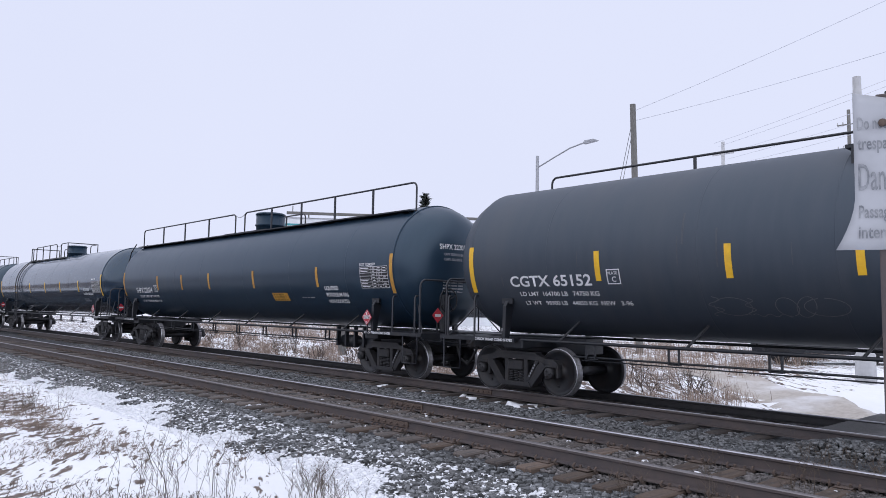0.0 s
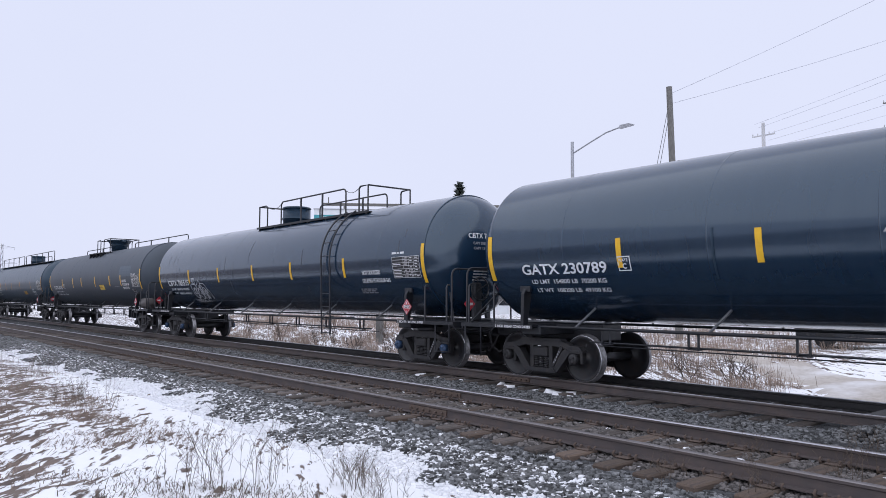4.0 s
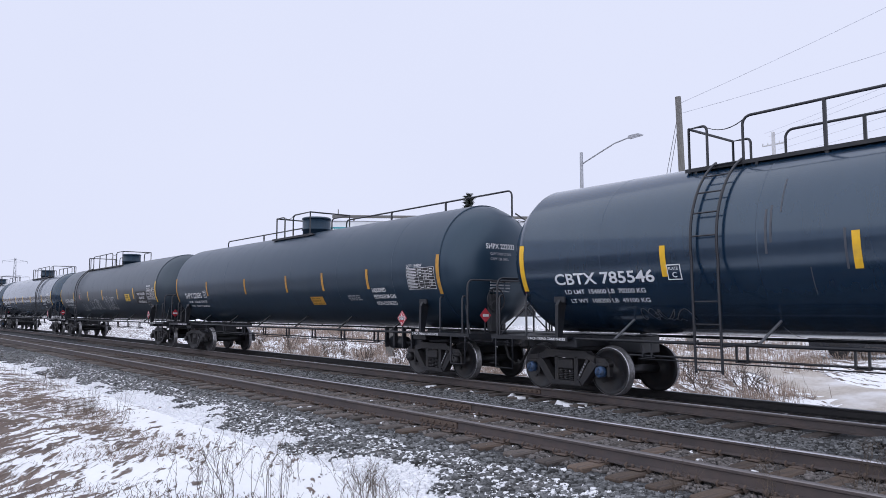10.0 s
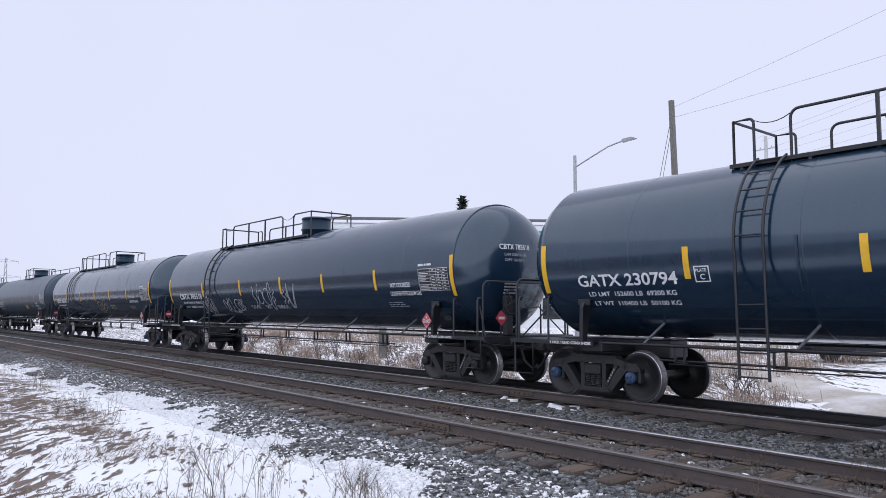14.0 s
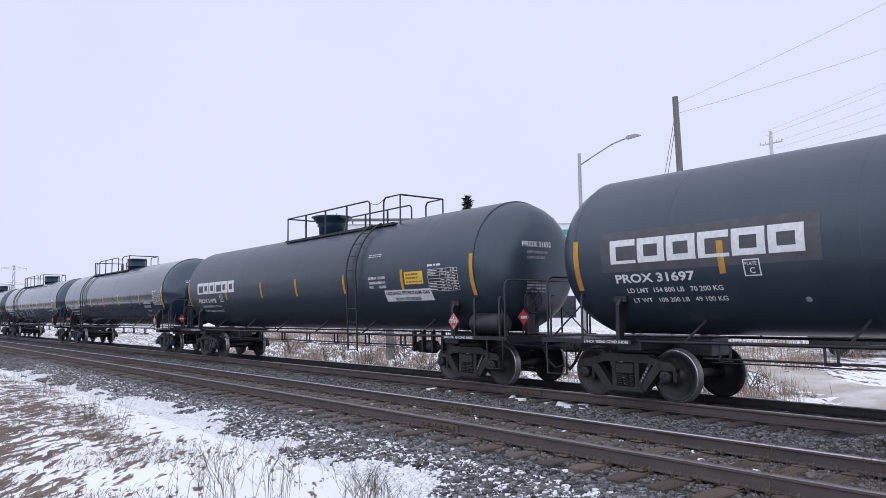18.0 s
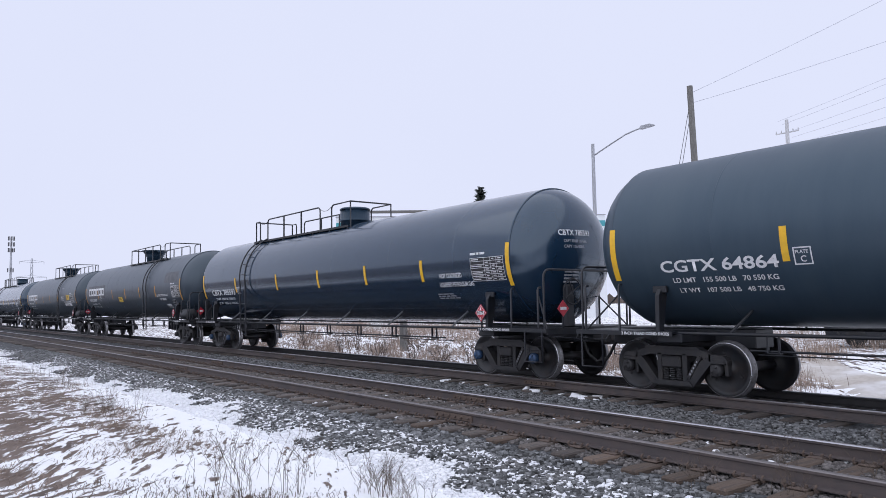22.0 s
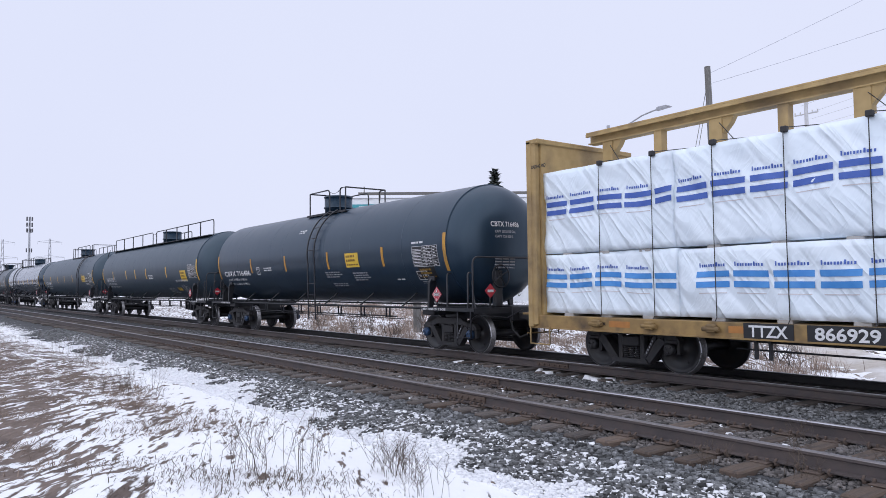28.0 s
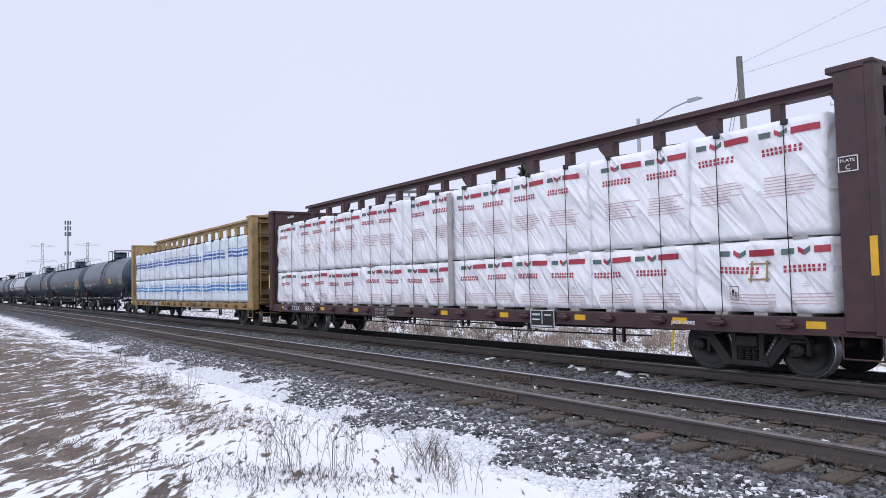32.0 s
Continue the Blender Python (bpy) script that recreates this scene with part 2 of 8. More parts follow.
SNOW = material("old_snow", (0.84, 0.85, 0.88), 0.7, second=(0.76, 0.77, 0.81), scale=7, bump=0.012, bump_scale=20, spec=0.3)
STRAW = material("dead_grass", (0.175, 0.135, 0.115), 0.9, second=(0.27, 0.21, 0.17), scale=3, per_piece=-0.4, spec=0.1)
TAN_GRASS = material("tan_dry_grass", (0.27, 0.21, 0.175), 0.9, second=(0.38, 0.30, 0.25), scale=3, per_piece=-0.4, spec=0.1)
STALK = material("dead_weed_stalk", (0.092, 0.073, 0.061), 0.9, second=(0.15, 0.12, 0.097), scale=10, per_piece=-0.3, spec=0.1)
TWIG = material("bare_twig_bark", (0.10, 0.082, 0.075), 0.9, second=(0.14, 0.115, 0.10), scale=10, per_piece=-0.3, spec=0.1)
# needle green lightened: distance haze is put into the colour
NEEDLE = material("hazed_spruce_needles", (0.065, 0.08, 0.072), 0.85, second=(0.09, 0.10, 0.092), scale=3, per_piece=-0.4, spec=0.15)
POLE_WOOD = material("grey_pole_timber", (0.20, 0.195, 0.185), 0.9, second=(0.13, 0.125, 0.12), scale=10, stretch=(4, 4, 0.4), bump=0.004, bump_scale=20)
GALV = material("galvanised_steel", (0.42, 0.43, 0.46), 0.5, metal=0.6, second=(0.34, 0.35, 0.38), scale=10)
CONCRETE = material("pale_concrete", (0.55, 0.55, 0.56), 0.85, second=(0.45, 0.45, 0.46), scale=6, bump=0.002)
ASPHALT = material("road_asphalt", (0.075, 0.074, 0.076), 0.9, second=(0.10, 0.098, 0.098), scale=25, stain=(0.3, 0.3, 0.31), stain_scale=1.1, stain_amount=0.3, bump=0.004, bump_scale=120)
GRAVEL = material("sandy_path_gravel", (0.50, 0.46, 0.42), 0.9, second=(0.40, 0.36, 0.32), scale=8, stain=(0.75, 0.75, 0.77), stain_scale=0.7, stain_amount=0.45, bump=0.006, bump_scale=60)
WIRE = material("overhead_wire", (0.10, 0.10, 0.11), 0.6)
WIRE_PALE = material("weathered_aluminium_wire", (0.62, 0.64, 0.72), 0.6)
OCHRE = material("ochre_car_paint", (0.41, 0.285, 0.125), 0.6, second=(0.33, 0.225, 0.095), scale=4, stain=(0.16, 0.11, 0.06), stain_scale=1.6, stain_amount=0.38, bump=0.001, bump_scale=20)
OCHRE_DARK = material("dirty_ochre_paint", (0.27, 0.175, 0.065), 0.7, second=(0.17, 0.11, 0.05), scale=4, stain=(0.06, 0.045, 0.035), stain_scale=1.6, stain_amount=0.5)
MAROON = material("oxide_red_car_paint", (0.066, 0.030, 0.033), 0.6, second=(0.05, 0.025, 0.029), scale=4, stain=(0.04, 0.026, 0.027), stain_scale=1.6, stain_amount=0.35, bump=0.001, bump_scale=20)
ORANGE_REFLECT = material("orange_reflector", (0.45, 0.19, 0.045), 0.4, second=(0.36, 0.15, 0.04), scale=8)
BROWN_PLATE = material("tan_stencil_plate", (0.42, 0.30, 0.11), 0.6)
BLUE_DARK = material("dark_blue_print", (0.045, 0.105, 0.40), 0.5, second=(0.07, 0.14, 0.46), scale=6)
BLUE_LIGHT = material("bright_blue_print", (0.045, 0.23, 0.60), 0.5, second=(0.08, 0.29, 0.66), scale=6)
RED_PRINT = material("red_print", (0.36, 0.028, 0.055), 0.5, second=(0.42, 0.05, 0.08), scale=6)
GREEN_PRINT = material("grey_green_print", (0.10, 0.16, 0.15), 0.5)
GREY_PRINT = material("pale_grey_print", (0.66, 0.63, 0.66), 0.6)
PINK_PRINT = material("pale_red_print", (0.68, 0.48, 0.50), 0.6)
STRAP = material("black_webbing", (0.03, 0.03, 0.034), 0.7)
CARDBOARD = material("weathered_dunnage_board", (0.42, 0.41, 0.40), 0.8, second=(0.34, 0.33, 0.32), scale=6)
TEAL = material("teal_fascia", (0.06, 0.33, 0.38), 0.5)
WHITE_CLAD = material("white_cladding", (0.78, 0.80, 0.82), 0.6, second=(0.72, 0.74, 0.77), scale=2)
RED_FASCIA = material("red_fascia", (0.42, 0.03, 0.06), 0.5)
GLASS_DARK = material("dark_window_glass", (0.02, 0.024, 0.03), 0.08, spec=0.8, rough_var=0.02)
CAR_DARK = material("dark_car_paint", (0.02, 0.022, 0.028), 0.25, spec=0.6)
CAR_WHITE = material("white_car_paint", (0.75, 0.76, 0.78), 0.3)
CAR_SILVER = material("silver_car_paint", (0.45, 0.47, 0.5), 0.3, metal=0.4)
RUBBER = material("tyre_rubber", (0.02, 0.02, 0.022), 0.85)
HUB = material("alloy_wheel", (0.5, 0.5, 0.52), 0.35, metal=0.8)
SIGN_WHITE = material("scratched_white_enamel", (0.40, 0.41, 0.44), 0.4, second=(0.33, 0.34, 0.37), scale=5, stain=(0.24, 0.24, 0.25), stain_scale=2.5, stain_amount=0.25)
SIGN_INK = material("worn_grey_lettering", (0.13, 0.14, 0.16), 0.6, second=(0.3, 0.31, 0.33), scale=30)
MARKER = material("yellow_marker_tube", (0.72, 0.55, 0.04), 0.5)


def wrap_material(name, base, second):
    m = material(name, base, 0.42, second=second, scale=1.2, stain=tuple(c * 0.85 for c in base), stain_scale=2.2, stain_amount=0.15, spec=0.4)
    n, l = m.node_tree.nodes, m.node_tree.links
    tc = n.new("ShaderNodeTexCoord")
    normal = None
    # long slanting folds, then short crumples
    for turn, scale, freq, detail, distort, depth in ((40, (2.4, 1, 0.5), 1.1, 1.5, 1.0, 0.13), (-30, (2.0, 1, 0.6), 3.0, 2.0, 0.8, 0.02)):
        tilt = n.new("ShaderNodeMapping")
        tilt.inputs["Rotation"].default_value = (0, radians(turn), 0)
        l.new(tc.outputs["Object"], tilt.inputs[0])
        mp = n.new("ShaderNodeMapping")
        mp.inputs["Scale"].default_value = scale
        l.new(tilt.outputs[0], mp.inputs[0])
        w = n.new("ShaderNodeTexNoise")
        w.inputs["Scale"].default_value, w.inputs["Detail"].default_value, w.inputs["Distortion"].default_value = freq, detail, distort
        l.new(mp.outputs[0], w.inputs["Vector"])
        away = n.new("ShaderNodeMath")
        away.operation = "SUBTRACT"
        away.inputs[1].default_value = 0.5
        l.new(w.outputs["Fac"], away.inputs[0])
        fold = n.new("ShaderNodeMath")
        fold.operation = "ABSOLUTE"
        l.new(away.outputs[0], fold.inputs[0])
        bp = n.new("ShaderNodeBump")
        bp.invert = True
        bp.inputs["Strength"].default_value, bp.inputs["Distance"].default_value = 1.0, depth
        l.new(fold.outputs[0], bp.inputs["Height"])
        if normal:
            l.new(normal, bp.inputs["Normal"])
        normal = bp.outputs[0]
    l.new(normal, n["Principled BSDF"].inputs["Normal"])
    return m


WRAP = wrap_material("white_plastic_wrap", (0.90, 0.91, 0.95), (0.85, 0.86, 0.91))
WRAP_BLUISH = wrap_material("bluish_white_plastic_wrap", (0.78, 0.86, 0.94), (0.73, 0.82, 0.91))

TANK_WORN = material("worn_dusty_black_paint", (0.033, 0.042, 0.057), 0.5, second=(0.042, 0.050, 0.065), scale=4, stain=(0.058, 0.060, 0.068), stain_scale=0.8, stain_amount=0.25, stretch=(1.6, 0.5, 0.3), bump=0.0010, bump_scale=1.6, rough_var=0.07, spec=0.6, spec_tint=(0.75, 0.88, 1.0))
TIE_WARM = material("rust_stained_tie_timber", (0.115, 0.082, 0.062), 0.9, second=(0.085, 0.064, 0.053), scale=9, stain=(0.05, 0.04, 0.037), stain_scale=3, stain_amount=0.5, stretch=(6, 0.7, 4), bump=0.008, bump_scale=14, per_piece=0.35)
RUBBLE = material("brown_track_rubble", (0.142, 0.13, 0.126), 0.9, second=(0.085, 0.078, 0.077), scale=24, per_piece=-0.6, bump=0.003, bump_scale=60)
OCHRE_GRIMY = material("grimy_ochre_sill_paint", (0.33, 0.215, 0.08), 0.65, second=(0.24, 0.155, 0.065), scale=5, stain=(0.07, 0.05, 0.035), stain_scale=2.2, stain_amount=0.45)
DULL_STEEL = material("dull_worn_steel", (0.12, 0.125, 0.14), 0.5, second=(0.08, 0.085, 0.1), scale=12)
PALE_YELLOW_SPRAY = material("pale_yellow_spray_paint", (0.42, 0.38, 0.22), 0.5, second=(0.3, 0.27, 0.17), scale=12)
GREY_BROWN = material("dusty_grey_brown_paint", (0.085, 0.075, 0.074), 0.6, second=(0.06, 0.054, 0.055), scale=6)
TAN_PRINT = material("brown_decal_print", (0.26, 0.15, 0.02), 0.5)
TAPE = material("brown_packing_tape", (0.36, 0.24, 0.13), 0.4)
SCUFF = material("pale_scuffed_paint", (0.06, 0.066, 0.08), 0.5, second=(0.04, 0.046, 0.06), scale=20, stretch=(4, 1, 0.5))

# ---------------------------------------------------------------- ground and tracks
NEAR_Y, TRAIN_Y, HALF_GAUGE = 7.85, 12.06, 0.75


def bend(x):
    """Sideways shift of the gentle curve that the line takes in the distance."""
    return -1.3e-4 * np.minimum(x, 0.0) ** 2


def smooth_noise(x, y, seed):
    """Value noise on arrays, one cell a unit."""
    def h(i, j):
        a = np.sin(i * 127.1 + j * 311.7 + seed * 74.7) * 43758.5453
        return a - np.floor(a)
    i, j = np.floor(x), np.floor(y)
    u, w = x - i, y - j
    u, w = u * u * (3 - 2 * u), w * w * (3 - 2 * w)
    return (h(i, j) * (1 - u) + h(i + 1, j) * u) * (1 - w) + (h(i, j + 1) * (1 - u) + h(i + 1, j + 1) * u) * w


PROFILE_Y = (-400, -30, -8, 0, 2.2, 4.0, 5.15, 6.3, 6.95, 9.3, 9.75, 10.2, 10.6, 13.6, 15.2, 16.2, 18.5, 21, 28, 3000)
PROFILE_Z = (1.0, 0.9, 0.42, 0.03, -0.13, -0.36, -0.5, -0.275, -0.225, -0.225, -0.28, -0.30, -0.245, -0.245, -0.70, -0.76, -0.55, -0.36, -0.08, 0.0)


def ground_z(x, y):
    x, y = np.asarray(x, float), np.asarray(y, float)
    yy = y - bend(x) * np.clip((np.abs(y) < 60), 0, 1)
    z = np.interp(yy, PROFILE_Y, PROFILE_Z)
    rough = np.interp(yy, (-30, 2, 4.6, 5.2, 6.4, 13.5, 15.0, 17, 24, 40), (0.15, 0.10, 0.06, 0.045, 0.012, 0.012, 0.06, 0.18, 0.12, 0.05))
    z = z + rough * (smooth_noise(x * 0.45, y * 0.45, 1) - 0.5) * 1.6
    # combed lumps that run down the bank
    u, w = 0.5 * x + 0.87 * y, -0.87 * x + 0.5 * y
    z = z + rough * (smooth_noise(u * 3.9, w * 0.6, 2) - 0.5) * 0.6
    z = z + rough * (smooth_noise(x * 5.5, y * 5.5, 3) - 0.5) * 0.22
    # road embankment at the level crossing
    k = np.clip((x + 4.6) / 0.8, 0, 1) * np.clip((y - 10.2) / 0.3, 0, 1) * np.clip((15.2 - y) / 1.5, 0, 1)
    return z * (1 - k) + np.minimum(-0.06, z + 0.2) * k


def ground_material():
    m = bpy.data.materials.new("snowy_verge")
    m.use_nodes = True
    n, l = m.node_tree.nodes, m.node_tree.links
    b = n["Principled BSDF"]
    b.inputs["Roughness"].default_value = 0.85
    b.inputs["Specular IOR Level"].default_value = 0.25
    tc = n.new("ShaderNodeTexCoord")
    xyz = n.new("ShaderNodeSeparateXYZ")
    l.new(tc.outputs["Object"], xyz.inputs[0])

    def noise_at(scale, detail=4.0, rot=0.0, stretch=(1, 1, 1), distort=0.0):
        mp = n.new("ShaderNodeMapping")
        mp.inputs["Rotation"].default_value[2] = rot
        mp.inputs["Scale"].default_value = stretch
        l.new(tc.outputs["Object"], mp.inputs[0])
        t = n.new("ShaderNodeTexNoise")
        t.inputs["Scale"].default_value, t.inputs["Detail"].default_value, t.inputs["Distortion"].default_value = scale, detail, distort
        l.new(mp.outputs[0], t.inputs["Vector"])
        return t.outputs["Fac"]

    def combed(scale, along, across, detail=5.0, distort=0.0):
        """Noise drawn out down the bank."""
        u = calc("ADD", calc("MULTIPLY", xyz.outputs[0], -0.87), calc("MULTIPLY", xyz.outputs[1], 0.5))
        w = calc("ADD", calc("MULTIPLY", xyz.outputs[0], 0.5), calc("MULTIPLY", xyz.outputs[1], 0.87))
        cb = n.new("ShaderNodeCombineXYZ")
        l.new(calc("MULTIPLY", u, along), cb.inputs[0])
        l.new(calc("MULTIPLY", w, across), cb.inputs[1])
        t = n.new("ShaderNodeTexNoise")
        t.inputs["Scale"].default_value, t.inputs["Detail"].default_value, t.inputs["Distortion"].default_value = scale, detail, distort
        l.new(cb.outputs[0], t.inputs["Vector"])
        return t.outputs["Fac"]

    def calc(op, a, b2, c=None):
        t = n.new("ShaderNodeMath")
        t.operation = op
        for i, q in enumerate((a, b2, c)):
            if q is None:
                continue
            if isinstance(q, (int, float)):
                t.inputs[i].default_value = q
            else:
                l.new(q, t.inputs[i])
        return t.outputs[0]

    def step(v, lo, hi, to0=0.0, to1=1.0):
        t = n.new("ShaderNodeMapRange")
        t.interpolation_type = "SMOOTHSTEP"
        for i, q in enumerate((lo, hi, to0, to1)):
            t.inputs[i + 1].default_value = q
        l.new(v, t.inputs[0])
        return t.outputs[0]

    def blend(fac, a, b2):
        t = n.new("ShaderNodeMix")
        t.data_type = "RGBA"
        l.new(fac, t.inputs[0])
        for i, q in ((6, a), (7, b2)):
            if isinstance(q, tuple):
                t.inputs[i].default_value = (*q, 1)
            else:
                l.new(q, t.inputs[i])
        return t.outputs[2]

    x_bend = calc("MULTIPLY", calc("MINIMUM", xyz.outputs[0], 0.0), calc("MINIMUM", xyz.outputs[0], 0.0))
    y = calc("MULTIPLY_ADD", x_bend, 1.3e-4, xyz.outputs[1])
    wobble = calc("ADD", noise_at(0.9, 5.0), step(xyz.outputs[0], -15.0, -24.0, 0.0, 0.4))
    yw = calc("MULTIPLY_ADD", calc("SUBTRACT", wobble, 0.5), 1.1, y)
    ballast = calc("MULTIPLY", step(yw, 5.2, 5.5), step(yw, 14.9, 14.2))
    # colours
    straw = blend(combed(22.0, 0.2, 1.0), (0.085, 0.067, 0.060), (0.27, 0.21, 0.178))
    straw = blend(step(noise_at(1.3, 3.0), 0.45, 0.75), straw, (0.105, 0.082, 0.073))
    snow = blend(noise_at(5.0, 4.0), (0.90, 0.905, 0.925), (0.84, 0.85, 0.88))
    stone = blend(noise_at(26.0, 2.0), (0.045, 0.047, 0.051), (0.105, 0.109, 0.116))
    stone = blend(step(noise_at(14.0, 2.0), 0.52, 0.62), stone, (0.036, 0.037, 0.041))
    # dead grass combed down the bank, snow between
    streak = calc("ADD", calc("MULTIPLY", combed(4.4, 0.17, 1.0, 8.0, 0.6), 0.65), calc("MULTIPLY", combed(12.0, 0.2, 1.0, 7.0, 0.5), 0.65))
    streak = calc("SUBTRACT", streak, 0.15)
    broad = noise_at(0.28, 3.0)
    near_side = step(calc("SUBTRACT", y, step(xyz.outputs[0], -12.0, -22.0, 0.0, 0.8)), 4.3, 2.6)
    more_left = step(xyz.outputs[0], -6.0, -14.0)
    cover = calc("MULTIPLY_ADD", calc("MULTIPLY", near_side, more_left), 0.105, streak)
    cover = calc("MULTIPLY_ADD", calc("MULTIPLY", step(y, 2.5, 1.0), step(xyz.outputs[0], -5.0, -7.5)), 0.085, cover)
    cover = calc("MULTIPLY_ADD", calc("SUBTRACT", broad, 0.5), 0.2, cover)
    cover = calc("SUBTRACT", cover, calc("MULTIPLY", step(y, 1.8, 2.6), step(xyz.outputs[0], -9.0, -6.5, 0.0, 0.05)))
    far_side = step(y, 14.3, 15.6)
    cover = calc("MULTIPLY_ADD", calc("MULTIPLY", calc("MULTIPLY", far_side, step(y, 60.0, 34.0)), step(xyz.outputs[0], -7.0, -11.5)), 0.08, cover)
    grass = step(cover, 0.565, 0.625)
    land = blend(grass, snow, straw)
    # snow lying among the shoulder stones
    dust = calc("ADD", noise_at(11.0, 5.0), step(yw, 6.6, 5.3, -0.16, 0.16))
    stone = blend(step(dust, 0.5, 0.58), stone, snow)
    l.new(blend(ballast, land, stone), b.inputs["Base Color"])
    bump_h = calc("MULTIPLY_ADD", noise_at(24.0, 3.0), calc("MULTIPLY", ballast, 1.6), calc("MULTIPLY", combed(26.0, 0.25, 1.0), calc("MULTIPLY_ADD", grass, 0.8, 0.25)))
    bp = n.new("ShaderNodeBump")
    bp.inputs["Strength"].default_value, bp.inputs["Distance"].default_value = 1.0, 0.03
    l.new(bump_h, bp.inputs["Height"])
    l.new(bp.outputs[0], b.inputs["Normal"])
    return m


GROUND_MAT = ground_material()


def build_ground():
    xs = np.concatenate([-np.geomspace(3500, 62, 40), np.arange(-60, -26, 0.5), np.arange(-26, 1.0, 0.14), np.arange(1.0, 12, 0.8), np.geomspace(12, 2500, 26)])
    ys = np.concatenate([-np.geomspace(2500, 9, 22), np.arange(-8, -0.2, 0.5), np.arange(0, 6.6, 0.13), np.arange(6.8, 14.6, 0.35), np.arange(14.8, 24, 0.3), np.geomspace(24.5, 3500, 40)])
    gx, gy = np.meshgrid(xs, ys)
    gz = ground_z(gx, gy)
    nx, ny = len(xs), len(ys)
    verts = np.stack([gx.ravel(), gy.ravel(), gz.ravel()], 1)
    i = (np.arange(ny - 1)[:, None] * nx + np.arange(nx - 1)[None]).ravel()
    faces = np.stack([i, i + 1, i + nx + 1, i + nx], 1)
    me = bpy.data.meshes.new("ground")
    me.from_pydata(verts.tolist(), [], faces.tolist())
    me.polygons.foreach_set("use_smooth", [True] * len(faces))
    me.materials.append(GROUND_MAT)
    tagged(new("ground", me), "snow-patched grassy verge with a grey ballast bed", "ground", kind="structure")


RAIL_XS = [*np.arange(-420, -60, 10), *np.arange(-60, 20.1, 4.0), 40, 80, 160, 400]
RAIL_SECTION = [(-0.07, -0.172), (-0.07, -0.160), (-0.012, -0.145), (-0.009, -0.05), (-0.036, -0.038), (-0.037, -0.012),
                (-0.028, 0.0), (0.028, 0.0), (0.037, -0.012), (0.036, -0.038), (0.009, -0.05), (0.012, -0.145), (0.07, -0.160), (0.07, -0.172)]


def rail_part(parent, y0, mats):
    """mats: side, top, near upper edge of the head."""
    g = Geo()
    n = len(RAIL_SECTION)
    for x in RAIL_XS:
        s = float(bend(x))
        g.v.extend((float(x), y0 + s + a, b) for a, b in RAIL_SECTION)
    for i in range(len(RAIL_XS) - 1):
        for k in range(n):
            g.f.append([i * n + k, i * n + (k + 1) % n, (i + 1) * n + (k + 1) % n, (i + 1) * n + k])
            g.m.append(1 if k == 6 else 2 if k == 5 else 0)
            g.s.append(False)
    return part("rail", g, mats, parent)


def build_track(name, yc, label, mats_near, mats_far, ties_from, ties_to, step, fine):
    track = tagged(new(name), label, "railway track", kind="structure")
    rail_part(track, yc - HALF_GAUGE, mats_near)
    rail_part(track, yc + HALF_GAUGE, mats_far)
    rnd = random.Random(7 if fine else 8)
    tie_meshes = []
    for k in range(5):
        g = Geo()
        g.box(-0.115, 0.115, -1.3 + rnd.uniform(-0.06, 0.06), 1.3 + rnd.uniform(-0.06, 0.06), -0.36, -0.183, bev=0.018)
        tie_meshes.append((g.mesh("tie", [TIE]), g.mesh("tie", [TIE_WARM])))
    plate = Geo()
    plate.box(-0.09, 0.09, -0.17, 0.17, -0.184, -0.168, bev=0.005)
    for sx in (-0.06, 0.06):
        for sy in (-0.1, 0.1):
            plate.box(sx - 0.014, sx + 0.014, sy - 0.018, sy + 0.018, -0.17, -0.13, bev=0.006)
    # rail anchors that hook round the foot of the rail
    for sx in (-0.15, 0.15):
        plate.box(sx - 0.012, sx + 0.012, -0.105, 0.105, -0.195, -0.173)
        plate.tube([(sx, -0.10, -0.185), (sx, -0.125, -0.15), (sx, -0.085, -0.128)], 0.014, 6)
        plate.tube([(sx, 0.10, -0.185), (sx, 0.125, -0.15), (sx, 0.085, -0.128)], 0.014, 6)
    plate_mesh = plate.mesh("tie_plate", [RUST])
    x, done = ties_from, 0
    while x < ties_to:
        y = yc + float(bend(x))
        part("tie", rnd.choice(tie_meshes)[int(fine and x > -9.5 and rnd.random() < 0.5)], None, track, m=pose(x, y + rnd.uniform(-0.05, 0.05), rnd.uniform(-0.012, 0.004), 0, 0, rnd.uniform(-2.2, 2.2)))
        if fine and x > -32:
            for s in (-HALF_GAUGE, HALF_GAUGE):
                part("tie_plate", plate_mesh, None, track, m=pose(x + rnd.uniform(-0.02, 0.02), y + s, 0))
        x += step + rnd.uniform(-0.05, 0.05)
    # bolted joint bars
    joint = Geo()
    joint.prism([(-0.46, -0.135), (0.46, -0.135), (0.46, -0.05), (-0.46, -0.05)], -0.034, -0.012)
    for k in range(6):
        bx = -0.38 + 0.152 * k
        joint.lathe([(-0.062, 0.0), (-0.062, 0.017), (-0.034, 0.017)], "y", (bx, 0, -0.095), 6)
    jm = joint.mesh("joint_bar", [RUST])
    for jx, s in (((-8.9, -HALF_GAUGE), (-10.3, HALF_GAUGE), (-21.4, -HALF_GAUGE), (-22.6, HALF_GAUGE)) if fine else ((-11.2, -HALF_GAUGE), (-23.1, -HALF_GAUGE))):
        part("joint_bar", jm, None, track, "rusty bolted rail joint bar", m=pose(jx, yc + s + float(bend(jx)), 0))
    return track


